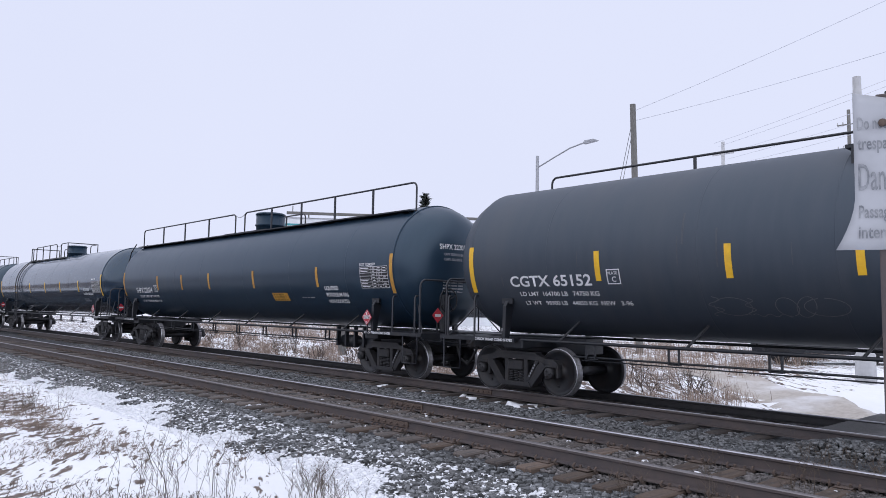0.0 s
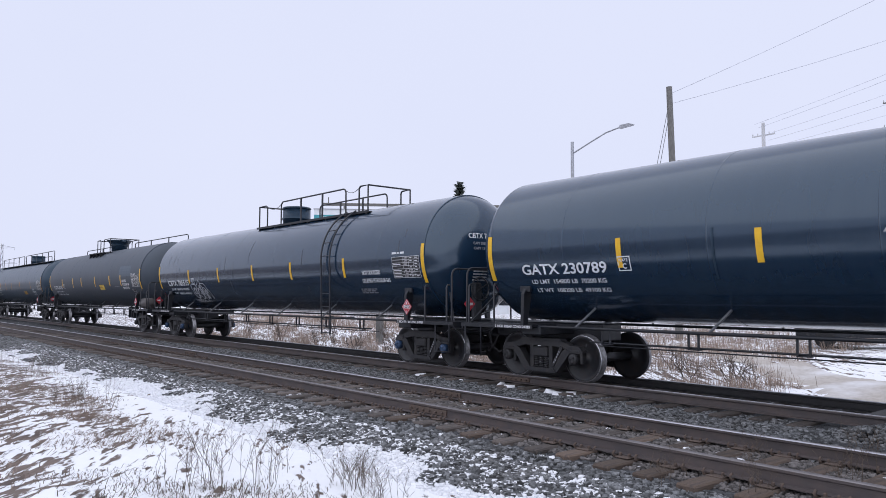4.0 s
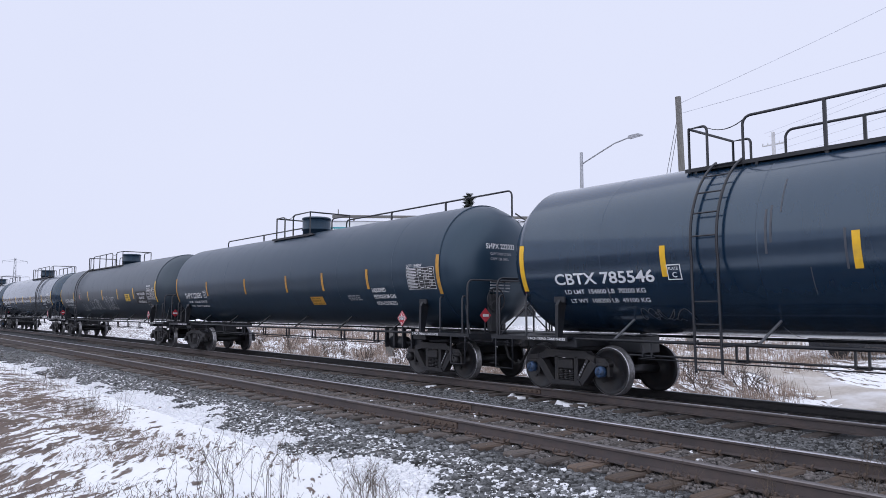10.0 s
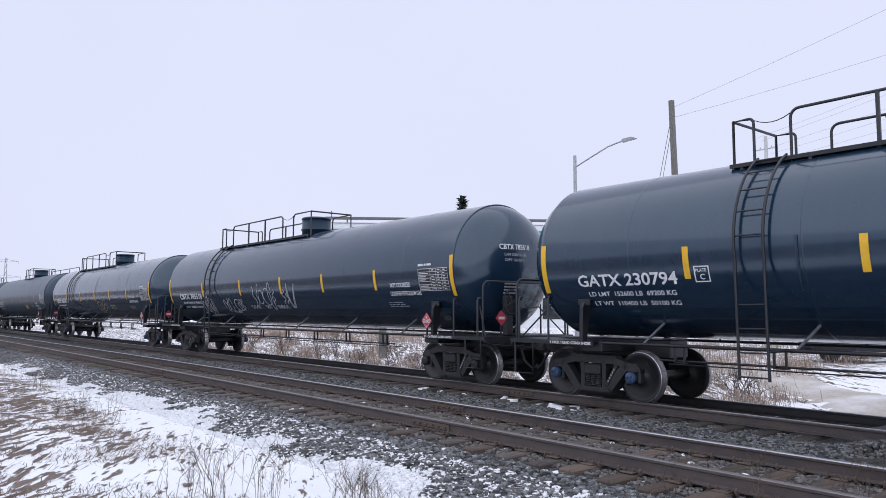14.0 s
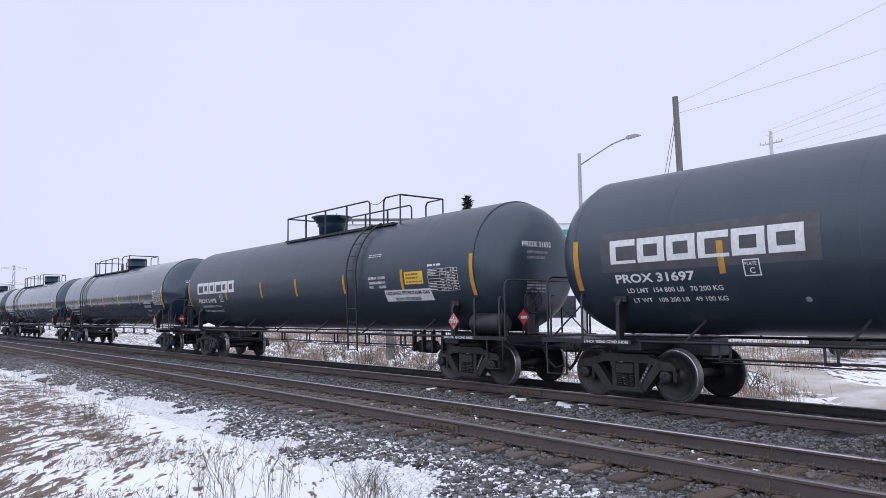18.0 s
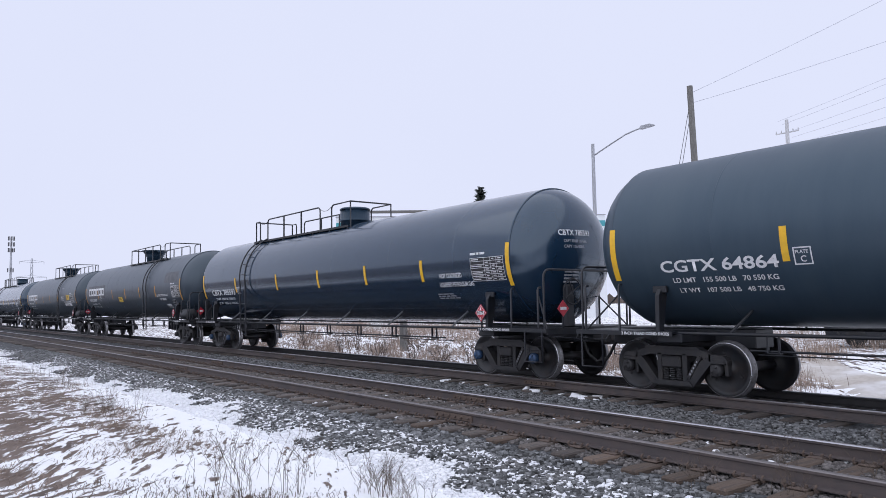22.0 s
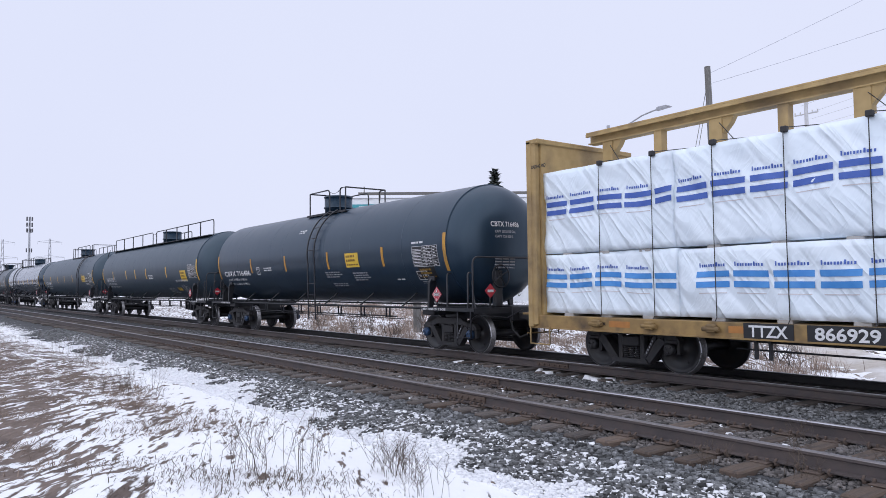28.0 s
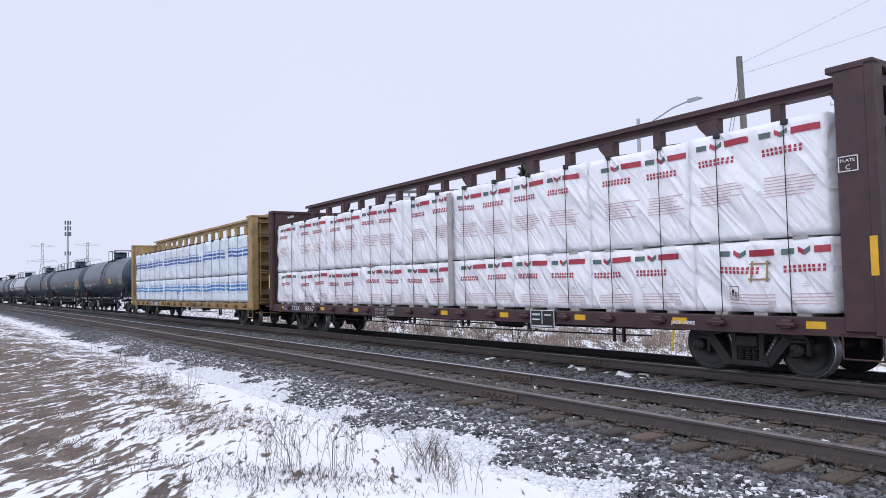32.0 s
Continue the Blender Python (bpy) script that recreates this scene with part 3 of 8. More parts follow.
def stones(name, label, boxes, per_m2, seed, size=(0.028, 0.062), sink=0.35, snow_mat=None, thin=False, mat=None):
    """Loose crushed stones lying on the ground, joined: boxes of x0, x1, y0, y1."""
    r = np.random.RandomState(seed)
    px, py = [], []
    for x0, x1, y0, y1 in boxes:
        k = int((x1 - x0) * (y1 - y0) * per_m2)
        px.append(r.uniform(x0, x1, k))
        py.append(r.uniform(y0, y1, k))
    px, py = np.concatenate(px), np.concatenate(py)
    patchy = smooth_noise(px * 1.1, py * 1.1, 21) * 0.6 + smooth_noise(px * 4.0, py * 4.0, 22) * 0.4
    keep = (patchy < np.interp(py + np.interp(px, (-24, -15), (0.4, 0.0)), (4.9, 5.3, 5.8, 6.3), (0.13, 0.33, 0.56, 0.95))) if thin else patchy < 2
    px, py = px[keep], py[keep]
    k = len(px)
    sz = r.uniform(*size, k)
    corner = np.array([(a, b, c) for a in (-1, 1) for b in (-1, 1) for c in (-1, 1)], float)
    v = corner[None] * r.uniform(0.45, 1.0, (k, 8, 3)) * sz[:, None, None] * np.array([1.0, 0.85, 0.62])
    a, t = r.uniform(0, 6.28, k), r.uniform(-0.6, 0.6, k)
    ca, sa, ct, st = np.cos(a), np.sin(a), np.cos(t), np.sin(t)
    x, y, z = v[..., 0], v[..., 1], v[..., 2]
    y, z = y * ct[:, None] - z * st[:, None], y * st[:, None] + z * ct[:, None]
    x, y = x * ca[:, None] - y * sa[:, None], x * sa[:, None] + y * ca[:, None]
    py = py + bend(px)
    gz = ground_z(px, py) + sz * (0.62 - sink) * r.uniform(0.2, 1.0, k)
    verts = np.stack([x + px[:, None], y + py[:, None], z + gz[:, None]], 2).reshape(-1, 3)
    quad = np.array([(0, 1, 3, 2), (4, 6, 7, 5), (0, 4, 5, 1), (2, 3, 7, 6), (0, 2, 6, 4), (1, 5, 7, 3)])
    faces = (np.arange(k)[:, None, None] * 8 + quad[None]).reshape(-1, 4)
    me = bpy.data.meshes.new(name)
    me.vertices.add(len(verts))
    me.vertices.foreach_set("co", verts.ravel())
    me.loops.add(faces.size)
    me.loops.foreach_set("vertex_index", faces.ravel().astype(np.int32))
    me.polygons.add(len(faces))
    me.polygons.foreach_set("loop_start", np.arange(0, faces.size, 4, dtype=np.int32))
    me.materials.append(snow_mat or mat or STONE)
    me.update(calc_edges=True)
    me.validate()
    return tagged(new(name, me), label, "gravel" if not snow_mat else "snow", kind="stuff")


def blades(name, label, spots, seed, count, spread, length, lie, mat, width=0.006):
    """Thin dead grass blades round the spots (x, y, weight), leaning down the bank."""
    r = np.random.RandomState(seed)
    spots = np.array(spots, float)
    pick = r.choice(len(spots), count, p=spots[:, 2] / spots[:, 2].sum())
    x = spots[pick, 0] + r.normal(0, spread, count)
    y = spots[pick, 1] + r.normal(0, spread, count)
    z = ground_z(x, y) - 0.01
    ln = r.uniform(*length, count)
    az = np.where(r.rand(count) < 0.6, r.normal(2.62, 0.4, count), r.uniform(0, 6.28, count))
    el = np.clip(r.normal(lie, 0.12 if lie < 0.5 else 0.35, count), 0.03, 1.5)
    dx, dy, dz = np.cos(az) * np.cos(el), np.sin(az) * np.cos(el), np.sin(el)
    wx, wy = -np.sin(az) * width, np.cos(az) * width
    base = np.stack([x, y, z], 1)
    way = np.stack([dx, dy, dz], 1) * ln[:, None]
    side = np.stack([wx, wy, 0 * wx], 1) * r.uniform(0.6, 1.4, count)[:, None]
    mid = base + way * 0.55 + np.array([0, 0, 0.03])
    tip = base + way + np.stack([dx * 0.04, dy * 0.04, -ln * 0.12], 1)
    verts = np.stack([base - side, base + side, mid + side * 0.7, mid - side * 0.7, tip], 1).reshape(-1, 3)
    k = np.arange(count)[:, None] * 5
    faces = np.concatenate([k + np.array([[0, 1, 2, 3]]), ], 0).tolist() + (k + np.array([[3, 2, 4]])).tolist()
    me = bpy.data.meshes.new(name)
    me.from_pydata(verts.tolist(), [], faces)
    me.materials.append(mat)
    return tagged(new(name, me), label, "grass", kind="stuff")


def weed(x, y, seed, height=0.6, stems=7, spread=0.16, label="dry brown weed stalks standing in snow"):
    """A clump of dead stalks with short side twigs and seed heads."""
    r = random.Random(seed)
    w = thing("dry_weed", label, "weed", "dry weeds on the verge", m=pose(x, y, float(ground_z(x, y)), 0, 0, r.uniform(0, 360)))
    for _ in range(stems):
        g = Geo()
        bx, by = r.gauss(0, spread), r.gauss(0, spread)
        h = height * r.uniform(0.45, 1.1)
        lx, ly = r.gauss(0, 0.24) * h, r.gauss(0, 0.24) * h
        kx, ky = r.gauss(0, 0.05) * h, r.gauss(0, 0.05) * h
        pts = [(bx, by, -0.04), (bx + lx * 0.3 + kx, by + ly * 0.3 + ky, h * 0.4), (bx + lx * 0.7 - kx * 0.6, by + ly * 0.7 - ky * 0.6, h * 0.75), (bx + lx, by + ly, h)]
        g.tube(pts, 0.004, 4, radii=[0.0026, 0.0022, 0.0017, 0.001], caps=False)
        for _ in range(r.randint(4, 9)):
            f = r.uniform(0.3, 1.0)
            p = Vector((bx + lx * f, by + ly * f, h * f))
            a, ln = r.uniform(0, 6.28), r.uniform(0.04, 0.17) * (1.3 - f * 0.6)
            q = p + Vector((math.cos(a) * ln * 0.7, math.sin(a) * ln * 0.7, ln * 0.75))
            g.tube([p, q], 0.002, 3, radii=[0.0015, 0.0009], caps=False)
            if r.random() < 0.4:
                s = r.uniform(0.003, 0.007)
                g.lathe([(-s, 0), (0, s * 0.8), (s * 1.3, 0)], "z", tuple(q), 5, smooth=False)
        part("stalk", g, STALK, w)
    return w


def shrub(x, y, seed, height=1.4, width=0.9, label="bare leafless shrub on the snowy bank", mat=None):
    r = random.Random(seed)
    g = Geo()

    def grow(p, d, ln, rad, depth):
        q = p + d * ln
        g.tube([p, p + d * ln * 0.5 + Vector((r.gauss(0, 0.03), r.gauss(0, 0.03), 0)) * ln, q], rad, 4, radii=[rad, rad * 0.85, rad * 0.65], caps=False)
        if depth:
            for _ in range(r.randint(2, 3)):
                e = (d + Vector((r.gauss(0, 0.5), r.gauss(0, 0.5), r.gauss(0.1, 0.3)))).normalized()
                grow(p + d * ln * r.uniform(0.55, 1.0), e, ln * r.uniform(0.5, 0.8), rad * 0.6, depth - 1)
    for _ in range(7):
        a = r.uniform(0, 6.28)
        d = Vector((math.cos(a) * width * 0.5, math.sin(a) * width * 0.5, height)).normalized()
        grow(Vector((r.gauss(0, 0.1), r.gauss(0, 0.1), -0.05)), d, height * r.uniform(0.35, 0.5), 0.013, 3)
    return thing("shrub", label, "shrub", "shrubs on the far bank", m=pose(x, y, float(ground_z(x, y))), geo=g, mats=mat or TWIG)

# ---------------------------------------------------------------- tank cars
TANK_R, TANK_Z, HEAD = 1.52, 2.68, 0.83
WHEEL_R = 0.457


def on_tank(x, v, off=0.006, z0=None):
    """Point on the camera side of the shell; v: height measured along the skin from the shell's middle."""
    a = v / TANK_R
    return (x, -(TANK_R + off) * math.cos(a), TANK_Z + (TANK_R + off) * math.sin(a))


def skin(z):
    """Height along the skin of a point at height z."""
    return TANK_R * math.asin(max(-1, min(1, (z - TANK_Z) / TANK_R)))


def plate_on_tank(g, x0, x1, v0, v1, mat=0, off=0.006, n=None, slant=0.0):
    n = n or max(1, int(abs(v1 - v0) / 0.12))
    vs = [v0 + (v1 - v0) * i / n for i in range(n + 1)]
    verts = [on_tank(x + slant * (v - v0), v, off) for v in vs for x in (x0, x1)]
    g.add(verts, [(2 * i, 2 * i + 1, 2 * i + 3, 2 * i + 2) for i in range(n)], mat)


def text_mesh(body, size, width=None, heavy=0.0):
    c = bpy.data.curves.new("text", "FONT")
    c.body, c.size, c.offset, c.resolution_u = body, size, heavy, 3
    c.fill_mode = "FRONT"
    tmp = bpy.data.objects.new("text", c)
    me = bpy.data.meshes.new_from_object(tmp)
    bpy.data.objects.remove(tmp)
    bpy.data.curves.remove(c)
    co = np.empty(len(me.vertices) * 3)
    me.vertices.foreach_get("co", co)
    co = co.reshape(-1, 3)
    if width and len(co):
        co[:, 0] = (co[:, 0] - co[:, 0].min()) * width / max(1e-6, np.ptp(co[:, 0]))
    return me, co


def lettering(body, x, z, size, parent, mat=None, width=None, heavy=0.004, label="", off=0.012, name="lettering"):
    """Painted words on the camera side of the shell; x: their left end, z: the height of their foot."""
    me, co = text_mesh(body, size, width, heavy)
    v0 = skin(z)
    out = [on_tank(x + a, v0 + b, off) for a, b, _ in co]
    me.vertices.foreach_set("co", np.array(out).ravel())
    me.materials.clear()
    me.materials.append(mat or WHITE_MARK)
    me.update()
    ob = new(name, me)
    ob.parent = parent
    if label:
        tagged(ob, label)
    return ob


def flat_text(body, size, m, parent, mat, width=None, heavy=0.003, name="lettering", label=""):
    me, co = text_mesh(body, size, width, heavy)
    me.vertices.foreach_set("co", co.ravel())
    me.materials.clear()
    me.materials.append(mat)
    me.update()
    ob = new(name, me)
    ob.parent = parent
    ob.matrix_basis = m
    if label:
        tagged(ob, label)
    return ob


def head_text(body, half, y, z, size, parent, mat=None, width=None, name="lettering"):
    """Words on the domed end that faces along +x."""
    me, co = text_mesh(body, size, width, 0.003)
    out = []
    for a, b, _ in co:
        yy, zz = y + a, z + b
        out.append((half + head_depth(math.hypot(yy, zz - TANK_Z)) + 0.012, yy, zz))
    me.vertices.foreach_set("co", np.array(out).ravel())
    me.materials.clear()
    me.materials.append(mat or WHITE_MARK)
    me.update()
    ob = new(name, me)
    ob.parent = parent
    return ob


def small_print(parent, x, z, w, rows, mat=None, row_h=0.045, gap=0.035, seed=0, label=""):
    """Stencilling too small to read: short bars, line by line."""
    r = random.Random(seed)
    g = Geo()
    for k in range(rows):
        v = skin(z) - k * (row_h + gap)
        u = x
        while u < x + w * r.uniform(0.75, 1.0):
            ln = r.uniform(0.06, 0.2)
            plate_on_tank(g, u, min(u + ln, x + w), v - row_h, v, n=1, off=0.009)
            u += ln + 0.035
    return part("stencil", g, mat or DIM_MARK, parent, label)


_wheel = None


def wheelset_mesh(blue):
    g = Geo()
    for s in (-1, 1):
        y = 0.75 * s
        prof = [(y + s * 0.09, 0.0), (y + s * 0.09, 0.11), (y + s * 0.04, 0.125), (y + s * 0.02, 0.2), (y + s * 0.035, 0.36), (y + s * 0.068, 0.385),
                (y + s * 0.068, 0.442), (y + s * 0.058, 0.4555), (y - s * 0.03, WHEEL_R), (y - s * 0.038, 0.485), (y - s * 0.062, 0.484), (y - s * 0.066, 0.40), (y - s * 0.02, 0.36), (y - s * 0.02, 0.15), (y - s * 0.07, 0.1), (y - s * 0.07, 0.0)]
        g.lathe(prof, "y", (0, 0, 0), 40, mats=[0, 0, 0, 0, 0, 0, 1, 3, 3, 3, 0, 0, 0, 0, 0])
        g.lathe([(s * 0.8, 0.075), (s * 1.02, 0.075), (s * 1.02, 0.105), (s * 1.13, 0.105), (s * 1.145, 0.085), (s * 1.145, 0.0)], "y", (0, 0, 0), 18, mat=2)
        for k in range(3):
            a = k * 2.094
            g.lathe([(s * 1.14, 0.02), (s * 1.165, 0.02), (s * 1.165, 0)], "y", (0.055 * math.cos(a), 0, 0.055 * math.sin(a)), 6, mat=2)
    g.lathe([(-0.75, 0.085), (0.75, 0.085)], "y", (0, 0, 0), 14, mat=0)
    # cast marks and chalk on the plate, which show that it turns
    for a in (0.4, 2.5, 4.6):
        g.box(0.27 * math.cos(a) - 0.03, 0.27 * math.cos(a) + 0.03, -0.79, -0.776, 0.27 * math.sin(a) - 0.02, 0.27 * math.sin(a) + 0.02, mat=0)
    return g.mesh("wheelset", [WHEEL_DARK, TREAD, BLUE_CAP if blue else CAST, STEEL_LIGHT])


WHEELSETS = {True: wheelset_mesh(True), False: wheelset_mesh(False)}


def side_frame_mesh():
    """Cast truck side frame, on the side towards -y."""
    g = Geo()
    y0, y1 = -0.07, 0.07
    outer = [(-1.06, 0.46), (-1.06, 0.60), (-0.98, 0.70), (-0.72, 0.735), (-0.55, 0.80), (0.55, 0.80), (0.72, 0.735), (0.98, 0.70), (1.06, 0.60), (1.06, 0.46)]
    g.prism([(-1.06, 0.55), (-1.06, 0.62), (-0.98, 0.70), (-0.72, 0.72), (-0.72, 0.58), (-0.76, 0.555)], y0, y1)
    g.prism([(1.06, 0.55), (0.76, 0.555), (0.72, 0.58), (0.72, 0.72), (0.98, 0.70), (1.06, 0.62)], y0, y1)
    g.prism([(-0.75, 0.56), (-0.75, 0.725), (-0.5, 0.80), (0.5, 0.80), (0.75, 0.725), (0.75, 0.56), (0.62, 0.635), (0.46, 0.68), (-0.46, 0.68), (-0.62, 0.635)], y0, y1)
    g.prism([(-0.56, 0.795), (0.56, 0.795), (0.52, 0.83), (-0.52, 0.83)], y0 - 0.02, y1 + 0.02)
    for s in (-1, 1):
        # pedestal jaws either side of the axle box
        g.box(s * 0.89 - 0.165 if s > 0 else -0.89 + 0.10, s * 0.89 - 0.10 if s > 0 else -0.89 + 0.165, y0, y1, 0.32, 0.6, bev=0.02)
        g.box(0.89 * s - 0.17 if s < 0 else 0.89 * s + 0.10, 0.89 * s - 0.10 if s < 0 else 0.89 * s + 0.17, y0, y1, 0.36, 0.6, bev=0.02)
        # diagonal tension member
        g.prism([(s * 0.78, 0.58), (s * 0.66, 0.65), (s * 0.58, 0.60), (s * 0.30, 0.25), (s * 0.24, 0.19), (s * 0.42, 0.16)], y0 - 0.015, y1 + 0.015)
        # bolster columns
        g.box(s * 0.25 - 0.05, s * 0.25 + 0.05, y0, y1, 0.22, 0.72, bev=0.012)
        # adapter over the bearing
        g.box(0.89 * s - 0.13, 0.89 * s + 0.13, -0.09, 0.09, 0.55, 0.63, bev=0.02)
    g.prism([(-0.42, 0.16), (0.42, 0.16), (0.36, 0.245), (-0.36, 0.245)], y0 - 0.05, y1 + 0.05)
    # spring nest
    for x in (-0.13, 0.0, 0.13):
        for k in range(6):
            g.lathe([(0.255 + k * 0.034, 0.05), (0.262 + k * 0.034, 0.062), (0.275 + k * 0.034, 0.062), (0.282 + k * 0.034, 0.05)], "z", (x, -0.03, 0), 12)
    # bolster end
    g.box(-0.19, 0.19, -0.11, 0.15, 0.46, 0.66, bev=0.025)
    # brake lever bar lying across the face
    g.prism([(0.30, 0.30), (0.36, 0.28), (0.60, 0.66), (0.54, 0.69)], y0 - 0.03, y0 - 0.004)
    for k in range(5):
        f = 0.2 + 0.14 * k
        cx, cz = 0.33 + 0.24 * f, 0.29 + 0.385 * f
        g.box(cx - 0.012, cx + 0.012, y0 - 0.034, y0 - 0.0305, cz - 0.018, cz + 0.018, mat=1)
    return g.mesh("side_frame", [CAST, DIM_MARK])


SIDE_FRAME = side_frame_mesh()


def truck_bolster_mesh():
    g = Geo()
    g.box(-0.2, 0.2, -0.88, 0.88, 0.52, 0.74, bev=0.04)
    g.lathe([(0.74, 0.2), (0.80, 0.2), (0.80, 0.0)], "z", (0, 0, 0), 20)
    for s in (-1, 1):
        g.box(s * 0.62 - 0.05, s * 0.62 + 0.05, -0.65, 0.65, 0.36, 0.44, bev=0.02)
        for q in (-1, 1):
            g.box(s * 0.40 - 0.05, s * 0.40 + 0.05, q * 0.75 - 0.06, q * 0.75 + 0.06, 0.32, 0.52, bev=0.02)
    return g.mesh("truck", [CAST])


BOLSTER = truck_bolster_mesh()
ROLLING = []


def add_trucks(car, xs, blue):
    for x in xs:
        t = part("truck", BOLSTER, None, car, "grimy cast-steel freight truck", m=pose(x, 0, 0))
        for s in (-1, 1):
            part("side_frame", SIDE_FRAME, None, t, m=pose(0, -0.98, 0) if s < 0 else pose(0, 0.98, 0, 0, 0, 180))
        for s in (-1, 1):
            w = part("wheelset", WHEELSETS[blue], None, t, m=pose(0.89 * s, 0, WHEEL_R))
            ROLLING.append((w, 0.89 * s))


HEAD_POWER = [2.2]


def head_depth(r):
    """How far the dished end stands out at radius r; it leaves the rim at an angle."""
    start = math.sqrt(1 - 0.985 ** HEAD_POWER[0])
    q = min(r / TANK_R, 0.985)
    return HEAD * (math.sqrt(1 - q ** HEAD_POWER[0]) - start) / (1 - start)


def tank_mesh(half, mat):
    prof = [(-half - 0.01, TANK_R - 0.02), (-half - 0.01, TANK_R), (-half + 0.03, TANK_R), (half - 0.03, TANK_R), (half + 0.01, TANK_R), (half + 0.01, TANK_R - 0.02)]
    return Geo().lathe(prof, "x", (0, 0, TANK_Z), 72, caps=False).mesh("tank_shell", [mat])


def tank_head_mesh(half, mat, s):
    radii = [TANK_R * q for q in (0, 0.15, 0.3, 0.45, 0.58, 0.7, 0.79, 0.86, 0.91, 0.95, 0.97, 0.98, 0.987)]
    return Geo().lathe([(s * (half + head_depth(r)), r) for r in radii], "x", (0, 0, TANK_Z), 72, caps=False).mesh("tank_head", [mat])


def hoop(x0, x1, y, z0, z1, r=0.12, sq0=False, sq1=False):
    """Handrail path: up, along and down again, with rounded corners."""
    pts = [(x0, y, z0)]
    pts += [(x0, y, z1)] if sq0 else arc((x0 + r, y, z1 - r), r, 180, 90, 5)
    pts += [(x1, y, z1)] if sq1 else arc((x1 - r, y, z1 - r), r, 90, 0, 5)
    return pts + [(x1, y, z0)]


def surface_z(y):
    return TANK_Z + math.sqrt(max(0.0, TANK_R ** 2 - y * y))


def dome_parts(car, x, style, mat):
    g = Geo()
    if style == "bowl":
        g.lathe([(4.10, 0.40), (4.42, 0.42), (4.46, 0.47), (4.52, 0.45), (4.56, 0.50), (4.70, 0.60), (4.74, 0.66)], "z", (x, 0, 0), 32)
        g.box(x - 0.78, x - 0.55, -0.08, 0.08, 4.62, 4.74, bev=0.02)
        g.box(x + 0.55, x + 0.78, -0.08, 0.08, 4.62, 4.74, bev=0.02)
        lid = Geo().lathe([(4.74, 0.66), (4.765, 0.65), (4.77, 0.0)], "z", (x, 0, 0), 32)
    else:
        g.lathe([(4.10, 0.46), (4.3, 0.46), (4.3, 0.50), (4.34, 0.50), (4.34, 0.47), (4.66, 0.47)], "z", (x, 0, 0), 32)
        lid = Geo().lathe([(4.66, 0.49), (4.70, 0.49), (4.73, 0.44), (4.745, 0.0)], "z", (x, 0, 0), 32)
    d = part("protective_housing", g, mat, car, "round dark valve housing on top of the tank")
    part("lid", lid, mat, d)


def ladder_parts(car, x, hang=0.62):
    """Side ladder that follows the shell down from the walkway."""
    for sx in (-0.23, 0.23):
        g = Geo()
        pts = [on_tank(x + sx, skin(4.02) - 0.12 * k, 0.10) for k in range(24)]
        pts = [p for p in pts if p[2] > 1.9 or p[1] < -1.3]
        pts = [p for p in pts if p[2] > 2.3] + [(x + sx, -TANK_R - 0.08, 2.2), (x + sx, -TANK_R - 0.06, 1.4), (x + sx, -TANK_R - 0.04, hang)]
        g.tube(pts, 0.024, 6)
        g.tube([(x + sx, -TANK_R - 0.05, 1.05), (x + sx + (0.35 if sx > 0 else -0.3), -1.0, 1.1)], 0.02, 5)
        part("ladder_rail", g, RAIL_PAINT, car)
    k = 0
    for v in [1.55 - 0.36 * i for i in range(5)]:
        g = Geo()
        p, q = on_tank(x - 0.23, v, 0.10), on_tank(x + 0.23, v, 0.10)
        g.tube([p, q], 0.014, 5)
        part("rung", g, RAIL_PAINT, car)
    z = 1.75
    while z > hang:
        part("rung", Geo().tube([(x - 0.23, -TANK_R - 0.06, z), (x + 0.23, -TANK_R - 0.06, z)], 0.014, 5), RAIL_PAINT, car)
        z -= 0.36


def walkway_parts(car, x0, x1, sides=(-1, 1)):
    for s in sides:
        g = Geo()
        ya, yb = sorted((s * 0.34, s * 0.80))
        g.box(x0, x1, ya, yb, 4.02, 4.05)
        k = x0 + 0.2
        while k < x1:
            g.box(k - 0.025, k + 0.025, ya, yb, 3.95, 4.02)
            k += 1.1
        g.box(x0, x1, s * 0.80 - 0.012, s * 0.80 + 0.012, 4.01, 4.075)
        part("walkway", g, FRAME_BLACK, car, "narrow grated walkway on the tank top")


def rail_parts(car, loops, y=0.74, z1=4.82, sq=(False, False), mid=True, sides=(-1, 1), gap=1.35):
    for s in sides:
        for x0, x1 in loops:
            g = Geo()
            g.tube(hoop(x0, x1, s * y, 3.93, z1, 0.14 if x1 - x0 > 0.5 else 0.09, *sq), 0.024, 7)
            part("handrail", g, RAIL_PAINT, car)
            n = max(1, round((x1 - x0) / gap))
            for k in range(1, n):
                xx = x0 + (x1 - x0) * k / n
                part("rail_post", Geo().box(xx - 0.025, xx + 0.025, s * y - 0.02, s * y + 0.02, 3.93, z1), RAIL_PAINT, car)
            if mid:
                part("mid_rail", Geo().tube([(x0, s * y, 4.45), (x1, s * y, 4.45)], 0.018, 6), RAIL_PAINT, car)


def frame_parts(car, frames, z1=4.8, y=0.74):
    """Short end frames of the top railing; their outer ends are joined across the car."""
    for x0, x1, right in frames:
        rail_parts(car, [(x0, x1)], y, z1, (not right, right), mid=False)
        x = x1 if right else x0
        part("cross_rail", Geo().tube([(x, -y, z1), (x, y, z1)], 0.024, 7), RAIL_PAINT, car)


